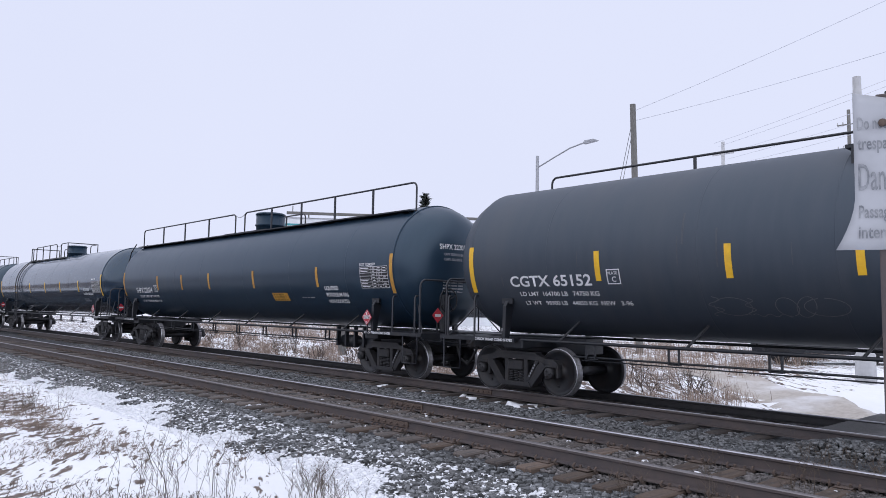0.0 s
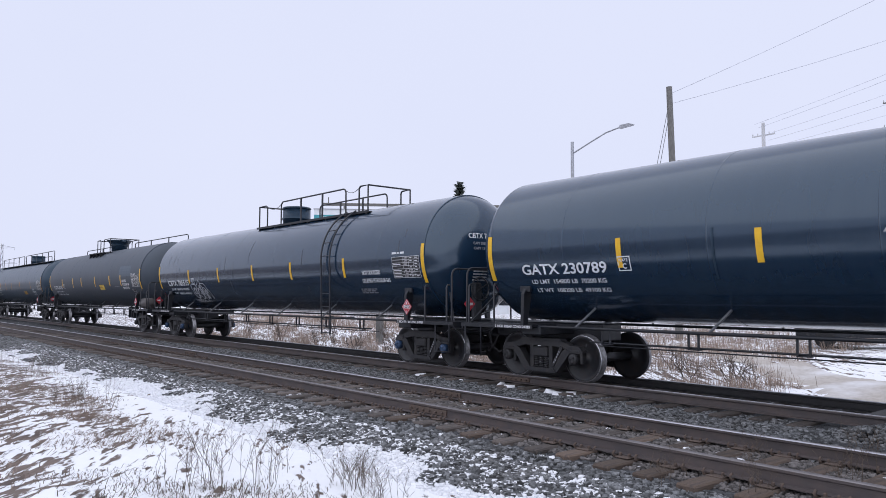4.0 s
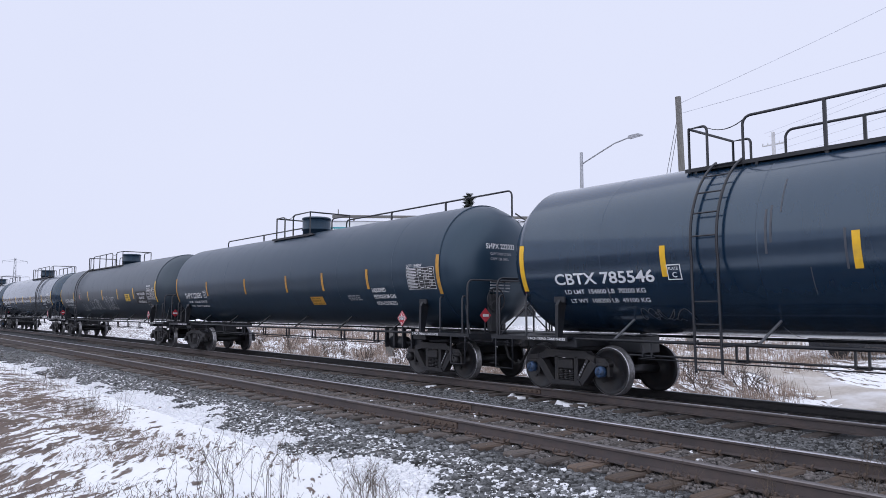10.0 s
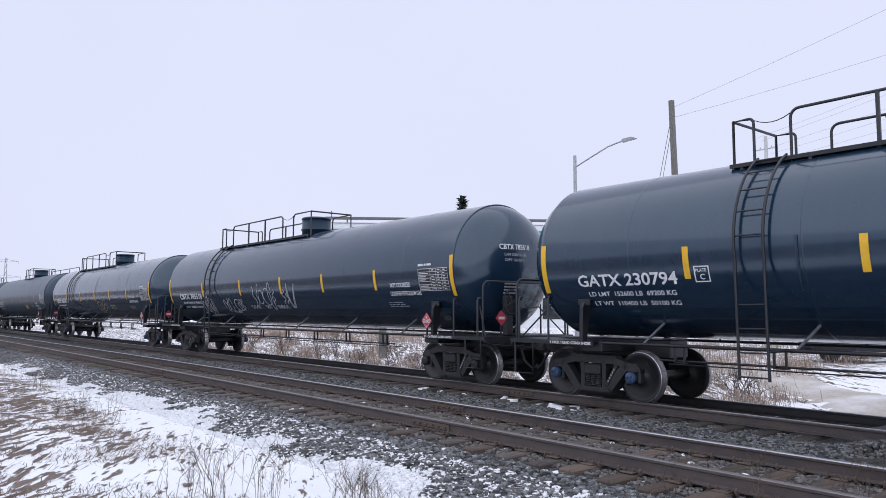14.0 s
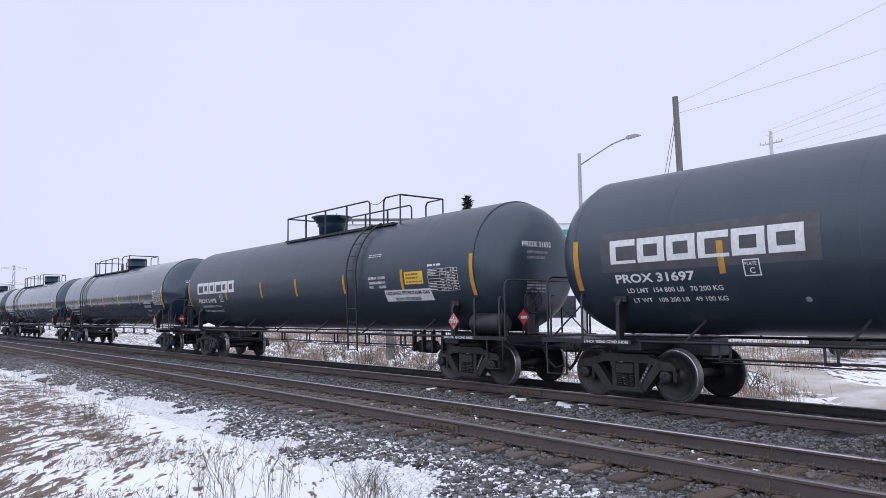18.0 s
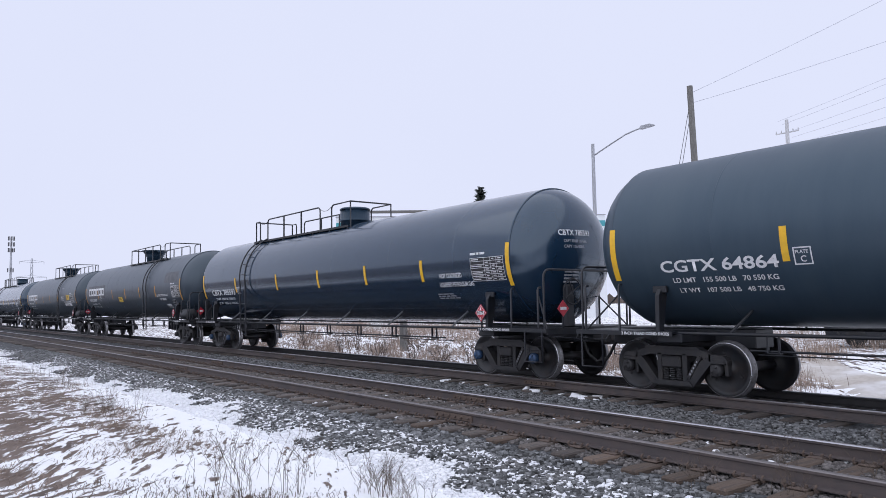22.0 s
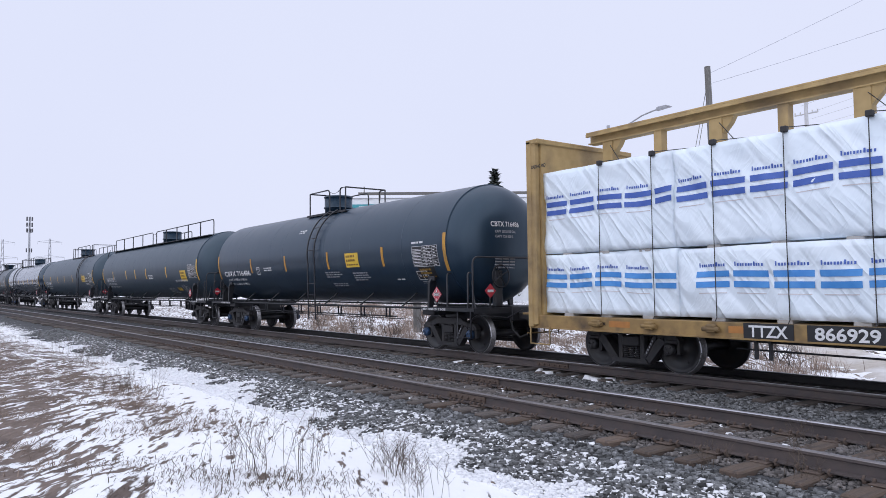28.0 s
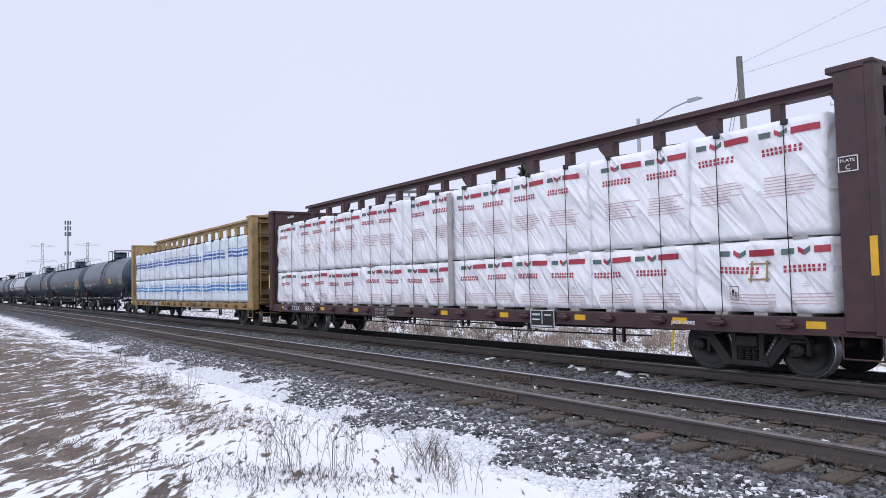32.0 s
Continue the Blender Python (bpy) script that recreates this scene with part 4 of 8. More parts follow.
def chain(car, a, b, y=-0.74, z=4.76):
    pts = [(a + (b - a) * k / 6, y, z - 0.55 * (b - a) * (k / 6) * (1 - k / 6)) for k in range(7)]
    part("safety_chain", Geo().tube(pts, 0.009, 4), RAIL_PAINT, car)


def end_parts(car, half, brake, tank_style):
    """Stub sill, end platform, railings, ladder irons, saddle and coupler at both ends."""
    for s in (-1, 1):
        def X(a):
            return s * a
        sill = Geo()
        a, b = sorted((X(half - 2.0), X(half + 1.02)))
        sill.box(a, b, -0.3, 0.3, 0.78, 1.12, bev=0.02)
        a, b = sorted((X(half - 1.25), X(half - 0.75)))
        sill.box(a, b, -1.32, 1.32, 0.90, 1.06, bev=0.02)
        part("stub_sill", sill, FRAME_BLACK, car)
        a, b = sorted((X(half - 1.15), X(half + 0.98)))
        c, d = sorted((X(half + 0.5), X(half + 0.98)))
        e, f = sorted((X(half + 0.95), X(half + 0.99)))
        part("end_platform", Geo().box(a, b, -1.42, -0.72, 1.06, 1.10), FRAME_BLACK, car)
        part("end_platform", Geo().box(a, b, 0.72, 1.42, 1.06, 1.10), FRAME_BLACK, car)
        part("end_platform", Geo().box(c, d, -0.72, 0.72, 1.06, 1.10), FRAME_BLACK, car)
        part("platform_edge", Geo().box(a, b, -1.45, -1.42, 1.02, 1.10), FRAME_BLACK, car)
        part("platform_edge", Geo().box(a, b, 1.42, 1.45, 1.02, 1.10), FRAME_BLACK, car)
        part("platform_edge", Geo().box(e, f, -1.42, 1.42, 0.97, 1.098), FRAME_BLACK, car)
        c, d = sorted((X(half - 1.1), X(half - 0.1)))
        flat_text("2 INCH TREAD COND SHOES", 0.07, pose(c, -1.454, 1.035, 90), car, WHITE_MARK, width=d - c, heavy=0.002)
        # saddle plates between the sill and the shell
        for q in (-1, 1):
            g = Geo()
            xa, xb = sorted((X(half - 0.81), X(half - 0.89)))
            g.prism([(q * 1.3, 1.06), (q * 1.42, 1.06), (q * 1.40, 1.72), (q * 1.28, 1.9), (q * 1.17, 1.75)], xa, xb, axis="x")
            g.box(xa - 0.1, xb + 0.1, min(q * 1.27, q * 1.33), max(q * 1.27, q * 1.33), 1.76, 1.88, bev=0.01)
            part("saddle", g, FRAME_BLACK, car)
        # end railing across the car and side grab irons
        g = Geo()
        xe = X(half + 0.86)
        pts = [(xe, -1.38, 1.08)] + [(xe, -1.38 + 0.16 - 0.16 * math.cos(t), 2.14 + 0.16 * math.sin(t)) for t in (0, 0.4, 0.8, 1.2, 1.57)]
        pts += [(xe, 1.38 - 0.16 + 0.16 * math.sin(t), 2.14 + 0.16 * math.cos(t)) for t in (0, 0.4, 0.8, 1.2, 1.57)] + [(xe, 1.38, 1.08)]
        g.tube(pts, 0.024, 7)
        part("end_railing", g, RAIL_PAINT, car)
        for q in (-1, 1):
            for xg in (half - 0.05, half + 0.74):
                g = Geo()
                g.tube([(X(xg), q * 1.43, 1.05), (X(xg), q * 1.43, 1.88), (X(xg), q * 1.40, 1.93), (X(xg), q * 1.34, 1.93)], 0.022, 6)
                part("grab_iron", g, RAIL_PAINT, car)
            st = Geo()
            st.tube([(X(half + 0.85), q * 1.44, 1.05), (X(half + 0.85), q * 1.44, 0.42), (X(half + 0.35), q * 1.44, 0.42), (X(half + 0.35), q * 1.44, 1.05)], 0.02, 6)
            part("step_iron", st, RAIL_PAINT, car)
            br = Geo()
            br.tube([(X(half + 0.86), q * 1.3, 1.08), (X(half + 0.2), q * 0.9, 1.9)], 0.018, 5)
            part("brace", br, RAIL_PAINT, car)
        # coupler with its knuckle and an air hose
        c = Geo()
        a, b = sorted((X(half + 1.0), X(half + 1.36)))
        c.box(a, b, -0.09, 0.09, 0.80, 0.98, bev=0.03)
        a, b = sorted((X(half + 1.30), X(half + 1.50)))
        c.box(a, b, -0.17, 0.15, 0.74, 1.03, bev=0.06)
        cp = part("coupler", c, CAST, car, "cast steel knuckle coupler")
        hgeo = Geo()
        pts = [(X(half + 0.95), -0.3, 0.82), (X(half + 1.1), -0.34, 0.55), (X(half + 1.28), -0.3, 0.40), (X(half + 1.43), -0.2, 0.47)]
        hgeo.tube(pts, 0.03, 7)
        part("air_hose", hgeo, RUBBER, cp)
        lev = Geo().tube([(X(half + 1.02), -1.4, 0.95), (X(half + 1.06), -0.5, 0.86), (X(half + 1.2), -0.1, 1.05)], 0.014, 5)
        part("uncoupling_lever", lev, RAIL_PAINT, cp)
    if brake:
        g = Geo()
        x = half + 0.72
        g.box(x - 0.06, x + 0.08, -0.62, -0.38, 1.1, 2.0, bev=0.03)
        g.lathe([(x + 0.12, 0.265), (x + 0.135, 0.29), (x + 0.15, 0.265), (x + 0.135, 0.25), (x + 0.12, 0.265)], "x", (0, -0.5, 1.85), 22, caps=False)
        for k in range(4):
            a = k * 1.571 + 0.5
            g.tube([(x + 0.13, -0.5, 1.85), (x + 0.15, -0.5 + 0.27 * math.cos(a), 1.85 + 0.27 * math.sin(a))], 0.014, 5)
        part("brake_wheel", g, FRAME_BLACK, car, "black hand brake wheel and gear box")


def running_parts(car, half, gear=True, pale=False):
    """Side sill pipe, hangers, long rods, struts and brake gear under the tank."""
    a = half - 0.6
    for y in (-1.26, 1.26):
        part("side_pipe", Geo().tube([(-a, y, 1.07), (a, y, 1.07)], 0.03, 7), FRAME_BLACK, car)
    for z, y, r in ((0.82, -1.2, 0.019), (0.74, -0.95, 0.012)):
        part("brake_rod", Geo().tube([(-half + 2.4, y, z), (half - 2.6, y, z)], r, 6), FRAME_BLACK, car)
    for k in range(8):
        x = -half + 2.8 + k * (2 * half - 5.8) / 7
        g = Geo()
        for d in (-0.09, 0.09):
            g.box(x + d - 0.015, x + d + 0.015, -1.25, -1.215, 0.79, 1.06)
        g.box(x - 0.1, x + 0.1, -1.24, -1.15, 0.785, 0.80)
        part("hanger", g, FRAME_BLACK, car)
    for k in range(6):
        x = -half + 2.2 + k * (2 * half - 4.4) / 5
        for q in (-1, 1):
            g = Geo()
            t = math.radians(-54)
            e = (x + 0.1, q * (TANK_R + 0.005) * math.cos(t), TANK_Z + (TANK_R + 0.005) * math.sin(t))
            g.tube([(x - 0.1, q * 1.27, 1.07), e], 0.024, 5)
            part("strut", g, DULL_STEEL if pale else FRAME_BLACK, car)
    if not gear:
        return
    g = Geo()
    x = half - 2.45
    g.lathe([(x - 0.32, 0.0), (x - 0.3, 0.16), (x + 0.28, 0.16), (x + 0.3, 0.0)], "x", (0, -0.85, 0.78), 18)
    g.lathe([(x + 0.3, 0.05), (x + 0.62, 0.05)], "x", (0, -0.85, 0.78), 10)
    part("brake_cylinder", g, FRAME_BLACK, car)
    g = Geo()
    g.box(x + 0.75, x + 1.15, -1.0, -0.75, 0.68, 0.9, bev=0.03)
    for k in range(4):
        xx = x - 0.3 + 0.38 * k
        part("bracket", Geo().box(xx - 0.03, xx + 0.03, -1.1, -1.0, 0.66, 1.15), FRAME_BLACK, car)
    part("control_valve", g, FRAME_BLACK, car)


def placard_part(car, x, code="1075", dim=False):
    g = Geo()
    y, z, r = -1.47, 1.42, 0.19
    g.prism([(x - r, z), (x, z - r), (x + r, z), (x, z + r)], y - 0.006, y + 0.006, 0)
    q = r - 0.022
    g.prism([(x - q, z), (x, z - q), (x + q, z), (x, z + q)], y - 0.009, y - 0.006, 1)
    q = r - 0.034
    g.prism([(x - q, z), (x, z - q), (x + q, z), (x, z + q)], y - 0.012, y - 0.009, 0)
    g.prism([(x - 0.115, z - 0.04), (x + 0.115, z - 0.04), (x + 0.115, z + 0.045), (x - 0.115, z + 0.045)], y - 0.015, y - 0.012, 1)
    g.prism([(x - 0.03, z + 0.06), (x + 0.03, z + 0.06), (x, z + 0.13)], y - 0.015, y - 0.012, 1)
    g.box(x - 0.02, x + 0.02, y + 0.006, y + 0.03, 1.0, z, mat=2)
    p = part("hazard_placard", g, [PLACARD, WHITE_MARK, FRAME_BLACK], car, "red diamond hazard placard numbered 1075")
    flat_text(code, 0.10, pose(x - 0.1, y - 0.018, z - 0.033, 90), p, PANEL_BLACK, width=0.2, heavy=0.002)
    flat_text("2", 0.075, pose(x - 0.02, y - 0.018, z - 0.145, 90), p, WHITE_MARK)


def head_placard(car, half):
    g = Geo()
    x, y, z, r = half + 0.98, -0.95, 1.5, 0.17
    g.prism([(y - r, z), (y, z - r), (y + r, z), (y, z + r)], x, x + 0.012, 0, axis="x")
    q = 0.09
    g.prism([(y - q, z - 0.03), (y + q, z - 0.03), (y + q, z + 0.03), (y - q, z + 0.03)], x + 0.012, x + 0.016, 1, axis="x")
    g.box(x - 0.02, x, y - 0.02, y + 0.02, 1.08, z, mat=2)
    part("hazard_placard", g, [PLACARD, WHITE_MARK, FRAME_BLACK], car)


def strip_parts(car, half, xs, mat, ends=True, z0=2.18, z1=2.70):
    for x in xs:
        g = Geo()
        plate_on_tank(g, x - 0.055, x + 0.055, skin(z0), skin(z1), n=4)
        part("reflective_strip", g, mat, car)
    if ends:
        for x in (-half + 0.02, half - 0.05):
            g = Geo()
            plate_on_tank(g, x - 0.06, x + 0.06, skin(2.0), skin(2.92), n=7)
            part("reflective_strip", g, mat, car)


def plate_c(car, x, z, size=0.34):
    g = Geo()
    v = skin(z)
    for a in (x, x + size - 0.02):
        plate_on_tank(g, a, a + 0.02, v, v + size)
    for b in (v, v + size - 0.02):
        plate_on_tank(g, x, x + size, b, b + 0.02)
    part("stencil_box", g, WHITE_MARK, car)
    lettering("PLATE", x + 0.035, z + size * 0.62, 0.07, car, width=size - 0.08, heavy=0.001)
    lettering("C", x + size * 0.36, z + 0.045, 0.13, car, heavy=0.002)


def data_table(car, x, z, w=1.15, h=0.62):
    """Test-data panel: a white grid on a black ground."""
    v = skin(z)
    g = Geo()
    plate_on_tank(g, x, x + w, v, v + h, 1, off=0.005)
    for k in range(8):
        b = v + h * k / 7
        plate_on_tank(g, x, x + w, b - 0.005, b + 0.005, 0, off=0.008, n=1)
    for f in (0, 0.42, 0.62, 0.8, 1):
        a = x + w * f
        plate_on_tank(g, a - 0.005, a + 0.005, v, v + h, 0, off=0.0085)
    r = random.Random(int(abs(x) * 100))
    for k in range(7):
        b = v + h * (k + 0.3) / 7
        for f0, f1 in ((0.03, 0.38), (0.46, 0.58), (0.66, 0.76), (0.84, 0.95)):
            if r.random() < 0.85:
                plate_on_tank(g, x + w * f0, x + w * (f0 + (f1 - f0) * r.uniform(0.6, 1)), b + 0.006, b + h / 7 * 0.36, 0, off=0.008, n=1)
    part("data_table", g, [WHITE_MARK, PANEL_BLACK, DIM_MARK], car, "white test-data table stencilled on a black panel")


def small_panel(car, x, z, w=0.44, h=0.25):
    """Bordered stencil panel below the table."""
    v = skin(z)
    g = Geo()
    plate_on_tank(g, x, x + w, v, v + h, 1, off=0.005)
    for b in (v, v + h):
        plate_on_tank(g, x, x + w, b - 0.007, b + 0.007, 0, off=0.008, n=1)
    for a in (x, x + w * 0.52, x + w):
        plate_on_tank(g, a - 0.007, a + 0.007, v, v + h, 0, off=0.0085)
    for a in (0.12, 0.66):
        plate_on_tank(g, x + w * a, x + w * (a + 0.22), v + h * 0.38, v + h * 0.62, 2, off=0.008, n=1)
    part("stencil_panel", g, [WHITE_MARK, PANEL_BLACK, DIM_MARK], car, "small black stencil panel with a white border")
    small_print(car, x + 0.06, z - 0.04, w, 2, None, 0.025, 0.025, 5)


def graffiti(car, x, z, w, h, seed, mat, strokes=9, line=0.02):
    """Loose sprayed scrawl: looping strokes that cannot be read."""
    r = random.Random(seed)
    g = Geo()
    v0 = skin(z)
    for k in range(strokes):
        cx = x + w * (k + 0.5) / strokes
        ph, ax, ay = r.uniform(0, 6.28), w / strokes * r.uniform(0.5, 1.15), h * r.uniform(0.28, 0.6)
        kind, tl = r.choice((0, 0, 1, 2, 3)), r.uniform(-0.3, 0.5)
        path = []
        for i in range(19):
            t = i / 18 * 6.0
            if kind == 0:
                u, q = ax * math.cos(t + ph), ay * math.sin(t + ph)
            elif kind == 1:
                u, q = ax * math.sin(t + ph), ay * math.sin(2 * t + ph)
            elif kind == 2:
                u, q = ax * (t / 3 - 1) * 1.4, -h * 0.45 + 0.08 * h * math.sin(3 * t)
            else:
                u, q = ax * 0.4 * math.sin(2 * t), ay * (1 - t / 3)
            path.append((cx + u + tl * q * 0.6, v0 + h * 0.5 + q))
        for i in range(18):
            (a, b), (c, d) = path[i], path[i + 1]
            ln = math.hypot(c - a, d - b) or 1
            nx, ny = -(d - b) / ln * line / 2, (c - a) / ln * line / 2
            vs = [on_tank(a + nx, b + ny, 0.008), on_tank(a - nx, b - ny, 0.008), on_tank(c - nx, d - ny, 0.008), on_tank(c + nx, d + ny, 0.008)]
            g.add(vs, [(0, 1, 2, 3)])
    part("graffiti", g, mat, car, "looping sprayed graffiti scrawl")


def block_logo(car, x, z, w, h):
    """Owner's name as six plain white blocks."""
    v = skin(z)
    g = Geo()
    for k in range(6):
        a = x + w * k / 6
        b = a + w / 6 - 0.045
        t = h * 0.27
        plate_on_tank(g, a, b, v + h - t, v + h, off=0.009)
        plate_on_tank(g, a, b, v, v + t * (0.9 if k % 3 else 0.5), off=0.009)
        plate_on_tank(g, a, a + 0.13, v + t * 0.4, v + h - t, off=0.009, n=3)
        if k % 3 != 0:
            plate_on_tank(g, b - 0.13, b, v + t * 0.4, v + h - t, off=0.009, n=3)
    part("owner_mark", g, WHITE_MARK, car, "large white block owner's mark")


SIDE_R = dict(kind="right", loops=[(0.6, 4.6)], frames=[(-1.0, -0.4, False), (5.3, 5.75, True)], walk=(-1.05, 5.85), ladder=4.95, gaps=((-0.4, 0.6), (4.6, 5.3)))
SIDE_L = dict(kind="left", loops=[(-4.6, -0.65)], frames=[(-5.6, -5.25, False), (0.1, 1.25, True)], walk=(-5.65, 1.2), ladder=-4.85, gaps=((-5.25, -4.6), (-0.65, 0.1)))
SIDE_LR = dict(kind="left", loops=[(-4.15, -0.4)], frames=[(-5.1, -4.75, False), (0.35, 1.5, True)], walk=(-5.15, 1.45), ladder=-4.45, gaps=((-4.75, -4.15), (-0.4, 0.35)))
SIDE_PX = dict(kind="square", loops=[(-1.6, 3.38)], frames=[(4.07, 4.85, True)], walk=(-1.65, 4.65), ladder=3.76, gaps=((3.38, 4.07),))
SHORT = dict(kind="short", loops=[(-1.0, 0.4)], frames=[(1.1, 1.45, True)], walk=(-1.1, 1.55), ladder=0.75, gaps=((0.4, 1.1),))


def moved(top, d):
    """The same top fittings set d metres further along the car."""
    return dict(kind=top["kind"], loops=[(a + d, b + d) for a, b in top["loops"]], frames=[(a + d, b + d, c) for a, b, c in top["frames"]],
                walk=(top["walk"][0] + d, top["walk"][1] + d), ladder=top["ladder"] + d, gaps=[(a + d, b + d) for a, b in top["gaps"]])


STRIPS_C = (-5.6, -2.5, 0.4, 3.0, 5.85)
CARS = []


def tank_car(x0, x1, label, tank, strips, strip_mat, top, marks, dome="drum", blue=False, brake=True, bands=None, table=True, extra=None, sign_at=0.98, trucks=(1.02, 0.8), table_at=1.26, dome_dx=0.0):
    half, mid = (x1 - x0) / 2, (x0 + x1) / 2
    style = top["kind"] if isinstance(top, dict) else top
    HEAD_POWER[0] = 2.2 if style in ("left", "right") else 3.3
    car = thing("tank_car", label, "tank car", "tank cars of the train")
    part("tank_shell", tank_mesh(half, tank), None, car)
    for s in (-1, 1):
        part("tank_head", tank_head_mesh(half, tank, s), None, car, "dished end of the tank")
    for x in bands or (-half + 2.0, -half + 5.0, -1.6, 1.4, half - 4.6, half - 1.9):
        part("weld_seam", Geo().lathe([(x - 0.02, TANK_R - 0.01), (x - 0.012, TANK_R + 0.002), (x + 0.012, TANK_R + 0.002), (x + 0.02, TANK_R - 0.01)], "x", (0, 0, TANK_Z), 72, caps=False), tank, car)
    add_trucks(car, (-half + trucks[0], half - trucks[1]), blue)
    end_parts(car, half, brake, None)
    running_parts(car, half, style not in ("left", "right", "short"), tank is TANK_GLOSS)
    dome_parts(car, {"short": -0.35, "square": 0.02}.get(style, 0.3) + dome_dx, dome, TANK_MATTE)
    if isinstance(top, dict):
        walkway_parts(car, *top["walk"])
        square = style in ("square", "short")
        rail_parts(car, top["loops"], sq=(square, False), mid=False)
        if square:
            x = top["loops"][0][0]
            part("cross_rail", Geo().tube([(x, -0.74, 4.82), (x, 0.74, 4.82)], 0.024, 7), RAIL_PAINT, car)
        frame_parts(car, top["frames"])
        ladder_parts(car, top["ladder"])
        for a, b in top["gaps"]:
            chain(car, a, b)
    else:
        walkway_parts(car, -1.35, 1.5)
        if top == "near":
            rail_parts(car, [(-half - 0.15, -0.75), (-0.1, half - 0.1)], y=0.72, z1=4.72, mid=False, sides=(-1,), gap=1.9)
            chain(car, -0.75, -0.1, -0.72, 4.68)
            rail_parts(car, [(-1.1, 1.3)], y=0.72, z1=4.72, mid=False, sides=(1,))
            g = Geo()
            g.box(-half - 0.15, half - 0.1, -0.95, -0.5, 4.0, 4.03)
            part("walkway", g, FRAME_BLACK, car, "long narrow walkway along the tank top")
        else:
            frame_parts(car, [(-1.15, -0.55, False), (0.05, 1.2, True)], 4.78)
            chain(car, -0.55, 0.05)
            rail_parts(car, [(-half + 0.5, -1.3), (1.4, half + 0.4)], y=0.5, z1=4.58, mid=False, sides=(1,), gap=3.0)
        # end ladder
        s, e = (-1, -1) if top == "near" else (1, 1)
        ya, yb = s * 1.12, s * 0.68
        xe = half + 0.42
        for sy in (ya, yb):
            part("ladder_rail", Geo().tube([(e * (xe + 0.5), sy, 1.1), (e * (xe + 0.5), sy, 2.6), (e * (xe + 0.3), sy, 3.3), (e * xe, sy, 3.8), (e * (half - 0.1), sy, 4.1)], 0.022, 6), RAIL_PAINT, car)
        for k in range(8):
            z = 1.45 + 0.34 * k
            xx = float(np.interp(z, (2.6, 3.3, 3.8), (xe + 0.5, xe + 0.3, xe)))
            part("rung", Geo().tube([(e * xx, ya, z), (e * xx, yb, z)], 0.013, 5), RAIL_PAINT, car)
    strip_parts(car, half, strips, strip_mat)
    placard_part(car, half - sign_at)
    head_placard(car, half)
    if marks:
        name, lw, ld, lt, size = marks[:5]
        size = size * 1.12
        wide = marks[5] if len(marks) > 5 else size * 0.51 * len(name)
        lettering(name, -half + lw, 2.11, size, car, width=wide, heavy=0.006, label="white reporting mark")
        plate_c(car, -half + (marks[6] if len(marks) > 6 else lw + wide + 0.2), 2.12, 0.27)
        if ld:
            lettering(ld, -half + lw + 0.18, 1.93, 0.125, car, width=1.84, heavy=0.002)
            lettering(lt, -half + lw + 0.24, 1.765, 0.125, car, width=1.8 if "NEW" not in lt else 2.4, heavy=0.002)
        head_text(name, half, -0.72, 3.05, 0.17, car, width=0.85)
        for k, w in enumerate((0.8, 0.7)):
            head_text("CAPY 33020 US GAL" if k == 0 else "CAPY 126 000 L", half, -0.62, 2.90 - 0.12 * k, 0.085, car, DIM_MARK, width=w * 0.8)
        g = Geo()
        for k in range(4):
            z = 2.25 - 0.07 * k
            for a, b in ((-0.62, -0.42), (-0.39, -0.2), (-0.17, 0.0)):
                q = head_depth(math.hypot(0.3, z - TANK_Z))
                g.box(half + q - 0.02, half + q + 0.012, a, b, z, z + 0.035)
        part("stencil", g, DIM_MARK, car)
    if table:
        data_table(car, half - table_at, 2.13, 1.08, 0.52)
        if marks and marks[0] in ("CGTX 65152", "CGTX 64843", "CGTX 64864", "PROX 31697", "CBTX 716486"):
            small_panel(car, half - 1.42, 1.80)
        if top in ("near", "far"):
            lettering("DOT 112J400W", half - table_at, 2.66, 0.1, car, width=0.62, heavy=0.001)
        else:
            small_print(car, half - table_at, 2.76, 0.55, 1, WHITE_MARK, 0.05, 0.03, 2)
    if extra:
        extra(car, half)
    CARS.append((car, mid))
    return car


# ---- cargo words on the shells
def lpg_words(first, second, third=None, at=2.55, z=2.22, size=0.165):
    def put(car, half):
        x = half - at
        lettering(first, x, z, size, car, heavy=0.004, width=size * 0.46 * len(first))
        gap = 0.2 if not third else 0.165
        lettering(second, x - (0.06 if not third else 0.0), z - gap, size, car, heavy=0.004, width=size * 0.36 * len(second) if len(second) > 14 else size * 0.5 * len(second))
        if third:
            lettering(third, x, z - 2 * gap, size, car, heavy=0.004, width=size * 0.5 * len(third))
        small_print(car, x - (0.3 if not third else 1.25), z - (0.36 if not third else 0.18), 0.8, 3 if not third else 1, seed=int(at * 10), row_h=0.028, gap=0.03)
    return put


def together(*steps):
    def put(car, half):
        for s in steps:
            s(car, half)
    return put


